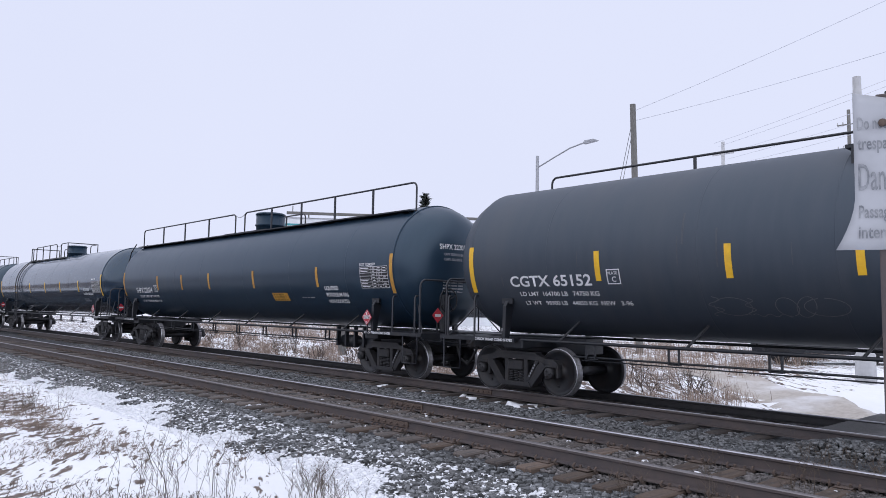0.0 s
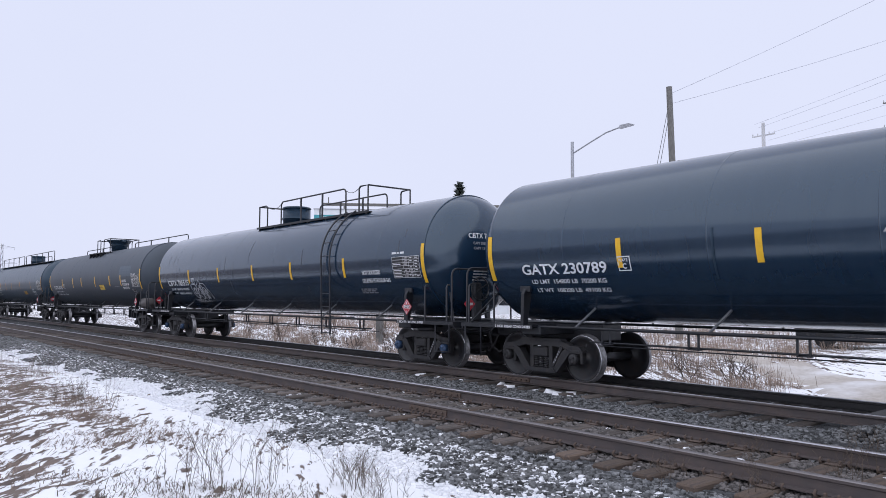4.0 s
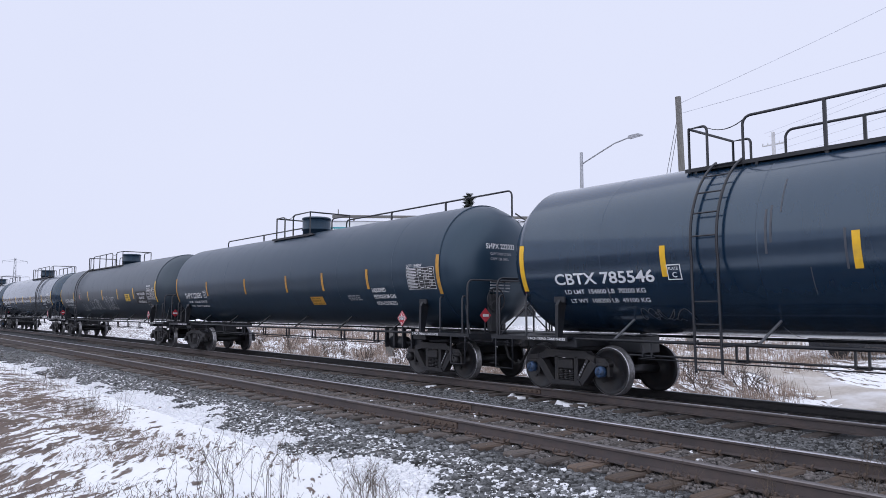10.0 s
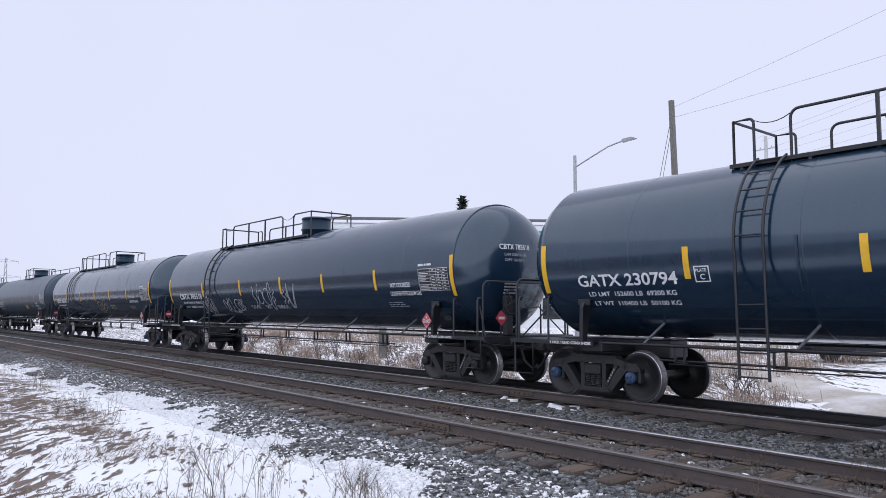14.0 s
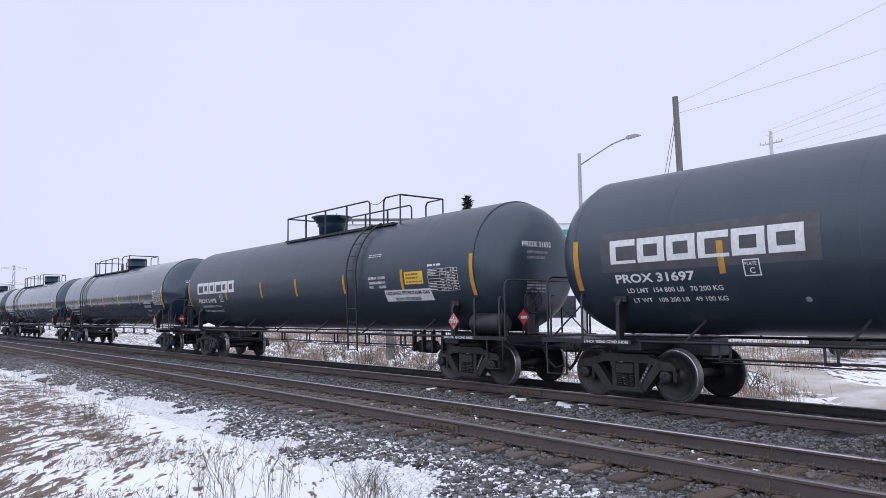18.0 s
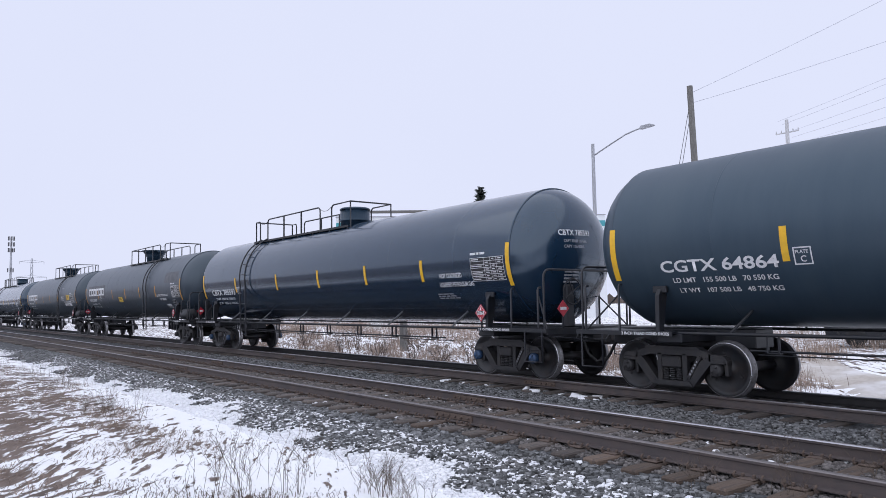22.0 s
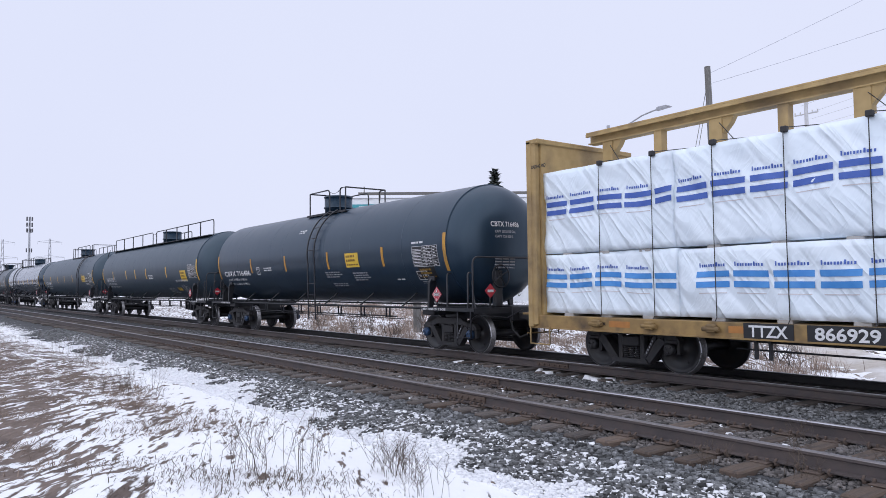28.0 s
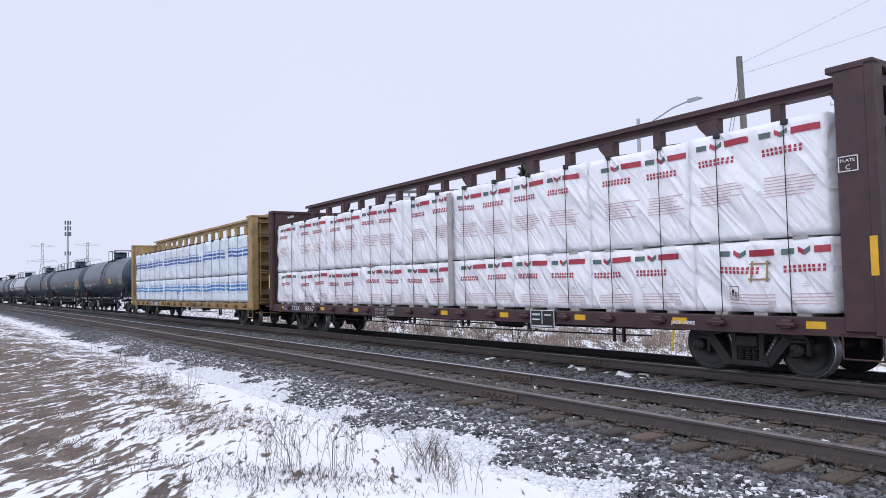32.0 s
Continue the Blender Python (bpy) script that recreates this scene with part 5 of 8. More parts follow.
def decal(x, z, w, h, mat=None, bars=True, label="yellow decal with unreadable print"):
    def put(car, half):
        g = Geo()
        plate_on_tank(g, x, x + w, skin(z), skin(z) + h, 0, off=0.006)
        if bars:
            for k in range(3):
                b = skin(z) + h * (0.14 + 0.28 * k)
                u = x + w * 0.08
                for q in range(5 if k == 0 else 4):
                    e = u + w * (0.11 + 0.045 * ((q * 7 + k * 3) % 3))
                    plate_on_tank(g, u, min(e, x + w * 0.93), b, b + h * (0.15 if k else 0.1), 1, off=0.009, n=1)
                    u = e + w * 0.03
                    if u > x + w * 0.85:
                        break
        part("decal", g, [mat or SIGN_YELLOW, TAN_PRINT], car, label)
    return put


def scrawl(x, z, w, h, seed, mat=None, strokes=9, line=0.02):
    def put(car, half):
        graffiti(car, x, z, w, h, seed, mat or SPRAY, strokes, line)
    return put


def bubbles(x, z, w, h, seed, mat=None, n=4, line=0.035):
    """Fat rounded outline letters that cannot be read."""
    def put(car, half):
        r = random.Random(seed)
        g = Geo()
        for k in range(n):
            cx, cv = x + w * (k + 0.5) / n, skin(z) + h / 2
            a, b, ph = w / n * 0.62, h * r.uniform(0.42, 0.55), r.uniform(0, 6.28)
            for inner in (1.0, 0.42):
                ring = []
                for i in range(41):
                    t = i / 40 * 2 * math.pi
                    q = inner * (1 + 0.16 * math.sin(3 * t + ph) + 0.09 * math.sin(5 * t + 2 * ph))
                    ring.append((cx + (1 - inner) * 0.1 * a + a * q * math.cos(t) + 0.2 * b * math.sin(t), cv + b * q * math.sin(t)))
                for (p0, p1), (q0, q1) in zip(ring, ring[1:]):
                    ln = math.hypot(q0 - p0, q1 - p1) or 1
                    nx, ny = -(q1 - p1) / ln * line / 2, (q0 - p0) / ln * line / 2
                    g.add([on_tank(p0 + nx, p1 + ny, 0.008), on_tank(p0 - nx, p1 - ny, 0.008), on_tank(q0 - nx, q1 - ny, 0.008), on_tank(q0 + nx, q1 + ny, 0.008)], [(0, 1, 2, 3)])
        part("graffiti", g, mat or PALE_YELLOW_SPRAY, car, "fat outlined graffiti letters in pale paint")
    return put


def scuffs(n, seed, z0=1.7, z1=3.2):
    """Thin pale streaks that run down the paint."""
    def put(car, half):
        r = random.Random(seed)
        for _ in range(n):
            g = Geo()
            x, z, ln = r.uniform(-half + 0.6, half - 0.6), r.uniform(z0, z1), r.uniform(0.15, 0.7)
            w = r.uniform(0.006, 0.02)
            plate_on_tank(g, x - w, x + w, skin(z), skin(z) + ln, off=0.003)
            part("paint_streak", g, SCUFF, car)
    return put


def platform_brackets(x0, x1):
    """Triangular plates that carry the middle platform."""
    def put(car, half):
        part("platform", Geo().box(x0, x1, -1.06, -0.5, 4.0, 4.05), FRAME_BLACK, car, "short platform beside the valve housing")
        for k in range(4):
            x = x0 + 0.1 + (x1 - x0 - 0.2) * k / 3
            part("bracket", Geo().prism([(-1.06, 4.0), (-0.55, 4.0), (-1.02, 3.72), (-1.06, 3.74)], x - 0.02, x + 0.02, axis="x"), FRAME_BLACK, car)
    return put


def patch(x, z, w, h, mat=None):
    def put(car, half):
        g = Geo()
        plate_on_tank(g, x, x + w, skin(z), skin(z) + h, off=0.004)
        part("paint_patch", g, mat or PATCH, car, "lighter repainted rectangle")
    return put


def word(text, x, z, size, mat=None, width=None):
    def put(car, half):
        lettering(text, x, z, size, car, mat, heavy=0.003, width=width or size * 0.62 * len(text))
    return put


def stencils(x, z, w, rows, seed=1, mat=None, row_h=0.04):
    def put(car, half):
        small_print(car, x, z, w, rows, mat, row_h, 0.035, seed)
    return put


def spots(points, r=0.05, mat=None):
    def put(car, half):
        g = Geo()
        for x, z in points:
            c = skin(z)
            g.add([on_tank(x + r * math.cos(k * 0.628), c + r * math.sin(k * 0.628), 0.008) for k in range(10)], [list(range(10))])
        part("paint_spot", g, mat or DIM_MARK, car)
    return put


def jacket_steps(xs):
    """Vertical lap edges of the jacket halfway up the side."""
    def put(car, half):
        for x in xs:
            g = Geo()
            plate_on_tank(g, x - 0.02, x + 0.02, skin(1.95), skin(2.75), off=0.012)
            part("jacket_lap", g, TANK_MATTE, car)
    return put


def car_end_tank(half_tank, x, mat=None):
    def put(car, half):
        g = Geo()
        g.lathe([(x - 0.5, 0.0), (x - 0.47, 0.2), (x - 0.42, 0.24), (x + 0.42, 0.24), (x + 0.47, 0.2), (x + 0.5, 0.0)], "x", (0, -1.2, 1.36), 24)
        part("air_reservoir", g, mat or FRAME_BLACK, car, ("black" if mat is None else "dusty grey-brown") + " cylindrical air reservoir on the platform")
    return put


LPG = lpg_words("LIQUEFIED", "PETROLEUM GAS", "NON-ODORIZED", at=2.9, z=2.10, size=0.15)
NOT_LPG = lpg_words("NOT ODORIZED", "LIQUEFIED PETROLEUM GAS", at=2.45, z=2.24, size=0.15)
LD = ("LD LMT  154800 LB  70200 KG", "LT WT  108200 LB  49100 KG")
B_LABEL = "black pressure tank car with yellow reflective strips on rail trucks"


def build_tank_cars():
    tank_car(-235.7, -217.6, "grey-black tank car with a top walkway", TANK_GREY, STRIPS_C, YELLOW_OLD, SIDE_R, None)
    tank_car(-214.7, -196.7, "glossy grey tank car with a snow-lit flank", TANK_GLOSS, STRIPS_C, YELLOW, SIDE_L, None, extra=NOT_LPG)
    tank_car(-193.9, -176.5, "black tank car with a long handrail over its whole length", TANK_MATTE, (-5.25, -3.1, -0.95, 2.05, 5.5), YELLOW_OLD, "near",
             ("SHPX 222034", 1.3, "LD LMT 156500 LBS 71000 KGS", "LT WT 106500 LBS 48300 KGS", 0.25), extra=together(LPG, decal(3.0, 1.82, 0.85, 0.25, YELLOW_OLD)))
    tank_car(-173.9, -156.65, "dull black tank car with orange strips and faint graffiti", TANK_WORN, (-5.5, -3.12, -1.3, 1.35, 3.94, 5.74), YELLOW, "far",
             ("CGTX 65152", 1.05, "LD LMT  164700 LB   74750 KG", "LT WT   98900 LB   44850 KG  NEW   3-96", 0.26, 1.92, 3.3),
             dome="bowl", sign_at=0.6, trucks=(0.85, 0.75), extra=together(lpg_words("LIQUIFIED", "PETROLEUM GAS", "NON-ODORIZED", at=2.66, z=2.36, size=0.155), platform_brackets(-1.6, 0.6), car_end_tank(0, 8.85, GREY_BROWN), scuffs(14, 13), decal(2.1, 2.02, 0.8, 0.26), patch(5.55, 2.62, 1.7, 0.5, TANK_GREY), scrawl(-3.6, 1.62, 1.9, 0.35, 5, SPRAY_DIM, 7, 0.012), scrawl(0.2, 1.55, 1.2, 0.5, 6, SPRAY_DIM, 6, 0.012)))
    tank_car(-154.1, -136.05, "glossy black tank car with a white graffiti tag", TANK_GLOSS, (-5.75, -2.94, -0.14, 2.5, 5.5), YELLOW, moved(SIDE_R, -0.22),
             ("CBTX 785515", 0.96, "LD LMT  154900 LB  70250 KG", "LT WT   108100 LB  49050 KG", 0.27, 2.2, 3.5), blue=True,
             dome_dx=-0.22, trucks=(0.78, 0.65), sign_at=0.7, extra=together(lpg_words("NOT ODORIZED", "LIQUEFIED PETROLEUM GAS", at=2.65, z=2.24, size=0.15), scuffs(22, 12), scrawl(-5.95, 1.5, 1.7, 0.72, 11, SPRAY, 9, 0.03), bubbles(-5.7, 1.6, 1.3, 0.75, 31, SPRAY, 3, 0.032)))
    # the pale flank is the sky reflected in the gloss paint
    tank_car(-133.8, -115.6, "black tank car with glossy jacket panels that reflect the sky", TANK_GLOSS, (-5.8, -3.25, -0.5, 2.35, 6.1), YELLOW, SIDE_R,
             ("GATX 230789", 0.9, LD[0], LD[1], 0.26, 2.1, 3.25), extra=together(together(word("LIQUEFIED PETROLEUM GAS", 6.35, 2.2, 0.13, None, 1.05), word("NON-ODORIZED", 6.38, 2.03, 0.13, None, 0.9), word("FRA AIP", 6.7, 1.84, 0.13, None, 0.45), stencils(6.1, 1.72, 0.5, 3, 4, None, 0.022), stencils(6.8, 1.72, 0.75, 3, 6, None, 0.022)), jacket_steps((-4.0, 4.6))))
    tank_car(-112.7, -94.5, "dull black tank car covered in white graffiti", TANK_FADED, (-5.87, -2.53, 0.4, 3.2, 5.82), YELLOW, SIDE_L,
             ("CGTX 64843", 1.08, "LD LMT  155700 LB   77250 KG", "LT WT   107300 LB   47050 KG", 0.27, 2.09, 3.4),
             trucks=(0.75, 0.7), extra=together(scrawl(-4.36, 1.62, 1.05, 0.45, 21, SPRAY, 7, 0.02), scrawl(-2.6, 1.72, 2.6, 0.55, 22, SPRAY, 10, 0.03), scrawl(0.7, 1.7, 1.8, 0.7, 23, SPRAY, 8, 0.035), scrawl(-4.55, 2.62, 0.38, 0.24, 24, SPRAY, 3, 0.016), bubbles(-4.3, 2.26, 0.36, 0.38, 26, SPRAY, 1, 0.016), scrawl(-4.5, 2.02, 0.45, 0.16, 27, SPRAY_DIM, 5, 0.014), spots(((-4.43, 2.43),), 0.125, PINK),
                            spots(((-4.14, 2.3),), 0.06, PINK), decal(4.45, 2.08, 0.75, 0.36), patch(6.12, 1.95, 1.6, 0.6, PANEL_BLACK),
                            word("NON ODORIZED", 6.45, 2.35, 0.15, None, 1.1), word("LIQUEFIED", 6.62, 2.17, 0.15, None, 0.78), word("PETROLEUM GAS", 6.42, 1.99, 0.15, None, 1.15), jacket_steps((-3.1, 4.9))))
    tank_car(-91.8, -74.3, "smooth black tank car with a low top rail", TANK_MATTE, (-5.46, -2.01, 1.08, 3.34, 5.7), YELLOW_OLD, "far",
             ("SHPX 222033", 0.95, "LD LMT    156 500 LBS   71 000 KGS", "LT WT    106 500 LBS   48 300 KGS", 0.27), sign_at=1.5,
             extra=together(LPG, decal(2.42, 1.79, 0.74, 0.27, YELLOW_OLD), stencils(4.55, 2.03, 0.6, 2, 8, None, 0.03)))
    tank_car(-71.6, -53.55, "glossy black tank car with yellowish graffiti loops", TANK_GLOSS, (-5.68, -2.62, 0.28, 2.9, 5.72), YELLOW, SIDE_L,
             ("CBTX 785546", 0.86, LD[0], LD[1], 0.27, 2.27, 3.39), blue=True, trucks=(0.75, 0.6), extra=together(lpg_words("NOT ODORIZED", "LIQUEFIED PETROLEUM GAS", at=2.95, z=2.24, size=0.15), bubbles(0.6, 1.55, 1.35, 0.78, 31, None, 2, 0.03), scuffs(26, 34), scrawl(2.6, 1.72, 0.85, 0.28, 32, PALE_YELLOW_SPRAY, 5, 0.03), scrawl(-6.4, 1.45, 0.9, 0.3, 33, SPRAY_DIM, 5, 0.015)))
    tank_car(-50.9, -32.8, "black tank car with three silver graffiti tags", TANK_GLOSS, (-5.58, -2.27, 0.71, 3.28, 5.94), YELLOW, SIDE_L,
             ("CBTX 785518", 1.05, "LD LMT 154900 LB  70200 KG", "LT WT  108000 LB  49000 KG", 0.27, 2.26, 3.49),
             trucks=(0.88, 0.6), extra=together(NOT_LPG, scrawl(-6.1, 1.55, 1.2, 0.75, 41, SPRAY, 9, 0.026), scrawl(-3.9, 1.6, 1.6, 0.62, 42, SPRAY, 8, 0.03), scrawl(-1.6, 1.75, 3.0, 0.8, 43, SPRAY, 13, 0.03)))
    tank_car(-30.05, -12.4, "clean black tank car with blue bearing caps", TANK_GLOSS, (-5.7, -3.0, -0.4, 2.3, 5.6), YELLOW, moved(SIDE_LR, -0.12),
             ("GATX 230794", 0.83, "LD LMT  152600 LB  69200 KG", "LT WT  110400 LB  50100 KG", 0.27, 2.1, 3.25), blue=True, dome_dx=-0.12, trucks=(0.82, 0.8), extra=together(together(word("LIQUEFIED PETROLEUM GAS", 6.15, 2.2, 0.13, None, 1.05), word("NON-ODORIZED", 6.18, 2.03, 0.13, None, 0.9), word("FRA AIP", 6.5, 1.84, 0.13, None, 0.45), stencils(5.9, 1.72, 0.5, 3, 4, None, 0.022), stencils(6.6, 1.72, 0.75, 3, 6, None, 0.022)), jacket_steps((-3.9, 4.4))))
    tank_car(-9.1, 8.1, "matte black tank car with white block lettering", TANK_FADED, (-4.96, -2.04, 0.4, 3.2, 5.94), YELLOW_OLD, SIDE_PX,
             ("PROX 31692", 0.94, "LD LMT  154 700 LB   70 150 KG", "LT WT   108 300 LB   49 150 KG", 0.19, 1.7, 3.02), dome="bowl", trucks=(0.8, 0.75), table_at=1.6, sign_at=0.71,
             extra=together(lambda c, h: block_logo(c, -7.65, 2.44, 3.5, 0.42), decal(6.06, 2.32, 0.74, 0.31), decal(5.1, 1.92, 1.93, 0.31, WHITE_MARK, False, "white cargo panel with black words"),
                            word("LIQUIFIED PETROLIUM GAS", 5.16, 2.085, 0.12, PANEL_BLACK, 1.8), word("NON ODORIZED", 5.5, 1.94, 0.12, PANEL_BLACK, 1.05),
                            word("EXTERIOR  COATING", 4.48, 2.5, 0.09, None, 0.75), word("THERMALBOND P-615", 4.48, 2.38, 0.09, None, 0.75), word("PRO          05-2020", 4.48, 2.27, 0.09, None, 0.75), stencils(4.4, 3.15, 0.6, 2, 12, WHITE_MARK, 0.018), scuffs(10, 17), car_end_tank(0, 8.8)))
    tank_car(11.05, 28.25, "faded black tank car with block lettering and patched paint", TANK_FADED, (-5.65, -2.55, -0.05, 2.5, 5.05), YELLOW_OLD, SIDE_PX,
             ("PROX 31697", 0.87, "LD LMT  154 800 LB   70 200 KG", "LT WT   108 200 LB   49 100 KG", 0.19, 1.58, 3.3), dome="bowl", trucks=(0.7, 0.75),
             extra=together(patch(-8.0, 2.3, 3.9, 0.72), lambda c, h: block_logo(c, -7.78, 2.44, 3.5, 0.42), decal(-1.42, 2.02, 0.75, 0.28), patch(6.45, 2.78, 1.75, 0.5), word("LIQUIFIED PETROLEUM GAS", 5.2, 2.2, 0.14, None, 1.6), word("NOT ODORIZED", 5.55, 2.02, 0.14, None, 0.9),
                            stencils(6.15, 1.83, 0.7, 3, 13, WHITE_MARK), scrawl(0.35, 1.55, 1.2, 0.5, 51, SPRAY_DIM, 6, 0.014), scrawl(2.95, 1.6, 0.9, 0.4, 52, SPRAY_DIM, 5, 0.014), spots(((-4.45, 1.75), (-1.15, 1.75), (2.15, 1.75), (6.35, 1.8))), car_end_tank(0, 8.8)))
    tank_car(31.1, 49.1, "glossy black tank car reflecting the pale sky", TANK_GLOSS, (-5.75, -2.3, 0.57, 3.26, 5.86), YELLOW, SIDE_L,
             ("CBTX 785593", 0.84, "LD LMT  154800 LB   70200 KG", "LT WT   108200 LB   49100 KG", 0.27, 2.25, 3.33), blue=True, trucks=(0.68, 0.65), extra=NOT_LPG)
    tank_car(51.85, 69.9, "charcoal tank car with a chalk circle and black cargo panel", TANK_GREY, (-5.85, -2.96, -0.29, 2.61, 5.69), YELLOW, SIDE_R,
             ("CGTX 64864", 0.98, "LD LMT   155 500 LB   70 550 KG", "LT WT   107 500 LB   48 750 KG", 0.25, 2.08, 3.29),
             trucks=(0.85, 0.45), extra=together(decal(5.85, 2.2, 0.85, 0.42), patch(6.7, 1.95, 0.95, 0.62, PANEL_BLACK), word("NON ODORIZED", 6.75, 2.37, 0.14, None, 0.78), word("LIQUEFIED", 6.78, 2.18, 0.14, None, 0.62), word("PETROLEUM GAS", 6.75, 1.99, 0.14, None, 0.85), scrawl(3.6, 1.95, 0.55, 0.45, 61, SPRAY_DIM, 3, 0.014), jacket_steps((-3.6, -0.9, 1.4))))
    tank_car(72.9, 90.3, "charcoal tank car with a full-length walkway and graffiti", TANK_GREY, (-6.17, -3.22, -1.32, 0.75, 4.2), YELLOW, "near",
             ("GATX 9122", 0.83, "LD LMT   163900 LBS  74350 KGS", "LT WT    99100 LBS  44950 KGS NEW 05-92", 0.27, 1.62, 2.67),
             trucks=(0.68, 0.75), extra=together(decal(6.3, 2.0, 0.8, 0.5), scrawl(3.6, 1.45, 1.0, 0.4, 71, SPRAY, 5, 0.03), scrawl(5.9, 1.5, 1.2, 0.4, 72, SPRAY, 6, 0.03), decal(4.9, 1.55, 0.6, 0.2), word("LIQUEFIED PETROLEUM GAS", 5.4, 1.98, 0.12, None, 1.7), stencils(1.2, 2.35, 0.7, 3, 14, WHITE_MARK)))
    tank_car(93.0, 108.3, "short black tank car with a yellow decal and central ladder", TANK_MATTE, (-4.32, -1.38, 1.65, 4.79), YELLOW_OLD, SHORT,
             ("CBTX 716486", 0.54, "LD LMT   179 900 LB   81 600 KG", "LT WT    83 100 LB   37 700 KG", 0.24, 2.6, 3.79), blue=True,
             trucks=(1.02, 0.5), table_at=1.42, sign_at=0.42, extra=together(decal(2.75, 2.2, 0.75, 0.42), stencils(-3.2, 2.35, 0.65, 2, 15, WHITE_MARK), stencils(-0.6, 3.5, 0.5, 2, 16, WHITE_MARK), stencils(1.35, 2.1, 1.0, 3, 17), stencils(1.5, 1.75, 0.9, 2, 18), stencils(3.0, 2.05, 0.9, 4, 19), decal(6.35, 1.82, 0.7, 0.34, PANEL_BLACK, True, "black stencil panel"), stencils(5.2, 1.84, 0.35, 1, 20, WHITE_MARK)))


# ---------------------------------------------------------------- centre-beam flat cars
PACKS = []


def box_bars(g, x0, x1, y, z0, z1, mat=0, t=0.004):
    g.box(x0, x1, y - t, y, z0, z1, mat)


def bulkhead_parts(car, s, half, paint, dark, top):
    """End bulkhead with its corner posts, ribs, ladder and shelf plates; s: which end."""
    def span(a, b):
        return sorted((s * a, s * b))
    xi, xo = half - (0.62 if s > 0 else 0.30), half
    a, b = span(xi, xi + 0.08)
    part("bulkhead_panel", Geo().box(a, b, -1.36, 1.36, 0.98, top - 0.05), paint, car)
    for q in (-1, 1):
        a, b = span(xi + 0.05, xo - 0.05)
        g = Geo()
        g.box(a, b, min(q * 1.36, q * 1.50), max(q * 1.36, q * 1.50), 0.8, top, bev=0.02)
        a, b = span(xo - 0.14, xo)
        g.box(a, b, min(q * 1.24, q * 1.52), max(q * 1.24, q * 1.52), 0.76, top + 0.02, bev=0.015)
        part("corner_post", g, paint, car)
    for k in range(6):
        z = 1.35 + k * (top - 1.6) / 5
        a, b = span(xi + 0.08, xo - 0.12)
        part("shelf_rib", Geo().box(a, b, -1.36, 1.36, z, z + 0.16, bev=0.01), dark, car)
    a, b = span(xi + 0.08, xo - 0.06)
    part("centre_rib", Geo().box(a, b, -0.12, 0.12, 0.98, top - 0.05, bev=0.01), dark, car)
    a, b = span(xi - 0.05, xo)
    part("bulkhead_cap", Geo().box(a, b, -1.52, 1.52, top - 0.05, top + 0.05, bev=0.015), paint, car)
    x = s * (xo + 0.05)
    for y in (-1.18, -0.78):
        part("ladder_rail", Geo().tube([(x, y, 1.0), (x, y, top - 0.15)], 0.017, 5), paint, car)
    for k in range(9):
        z = 1.15 + 0.4 * k
        part("rung", Geo().tube([(x, -1.18, z), (x, -0.78, z)], 0.013, 5), paint, car)
    for z in (2.2, 1.6):
        part("grab_iron", Geo().tube([(x, 0.75, z), (x, 1.2, z)], 0.014, 5), paint, car)
    part("grab_iron", Geo().tube([(x, -1.25, 2.28), (x, 1.3, 2.28)], 0.018, 6), paint, car)
    for q in (-1, 1):
        g = Geo()
        xa, xb = s * (half - 0.05), s * (half - 0.6)
        g.tube([(xa, q * 1.5, 0.78), (xa, q * 1.5, 0.42), (xb, q * 1.5, 0.42), (xb, q * 1.5, 0.78)], 0.018, 5)
        part("step_iron", g, paint, car)
    g = Geo()
    a, b = span(half - 0.2, half + 0.62)
    g.box(a, b, -0.22, 0.22, 0.72, 1.04, bev=0.03)
    a, b = span(half + 0.6, half + 0.82)
    g.box(a, b, -0.17, 0.15, 0.74, 1.03, bev=0.06)
    part("coupler", g, CAST, car)
    a, b = span(half - 0.02, half + 0.4)
    part("end_platform", Geo().box(a, b, -1.3, 1.3, 1.0, 1.04), dark, car)
    g = Geo().tube([(s * (half + 0.1), -1.45, 0.62), (s * (half + 0.25), -0.6, 0.6), (s * (half + 0.6), -0.2, 0.7)], 0.018, 5)
    part("uncoupling_lever", g, dark, car)


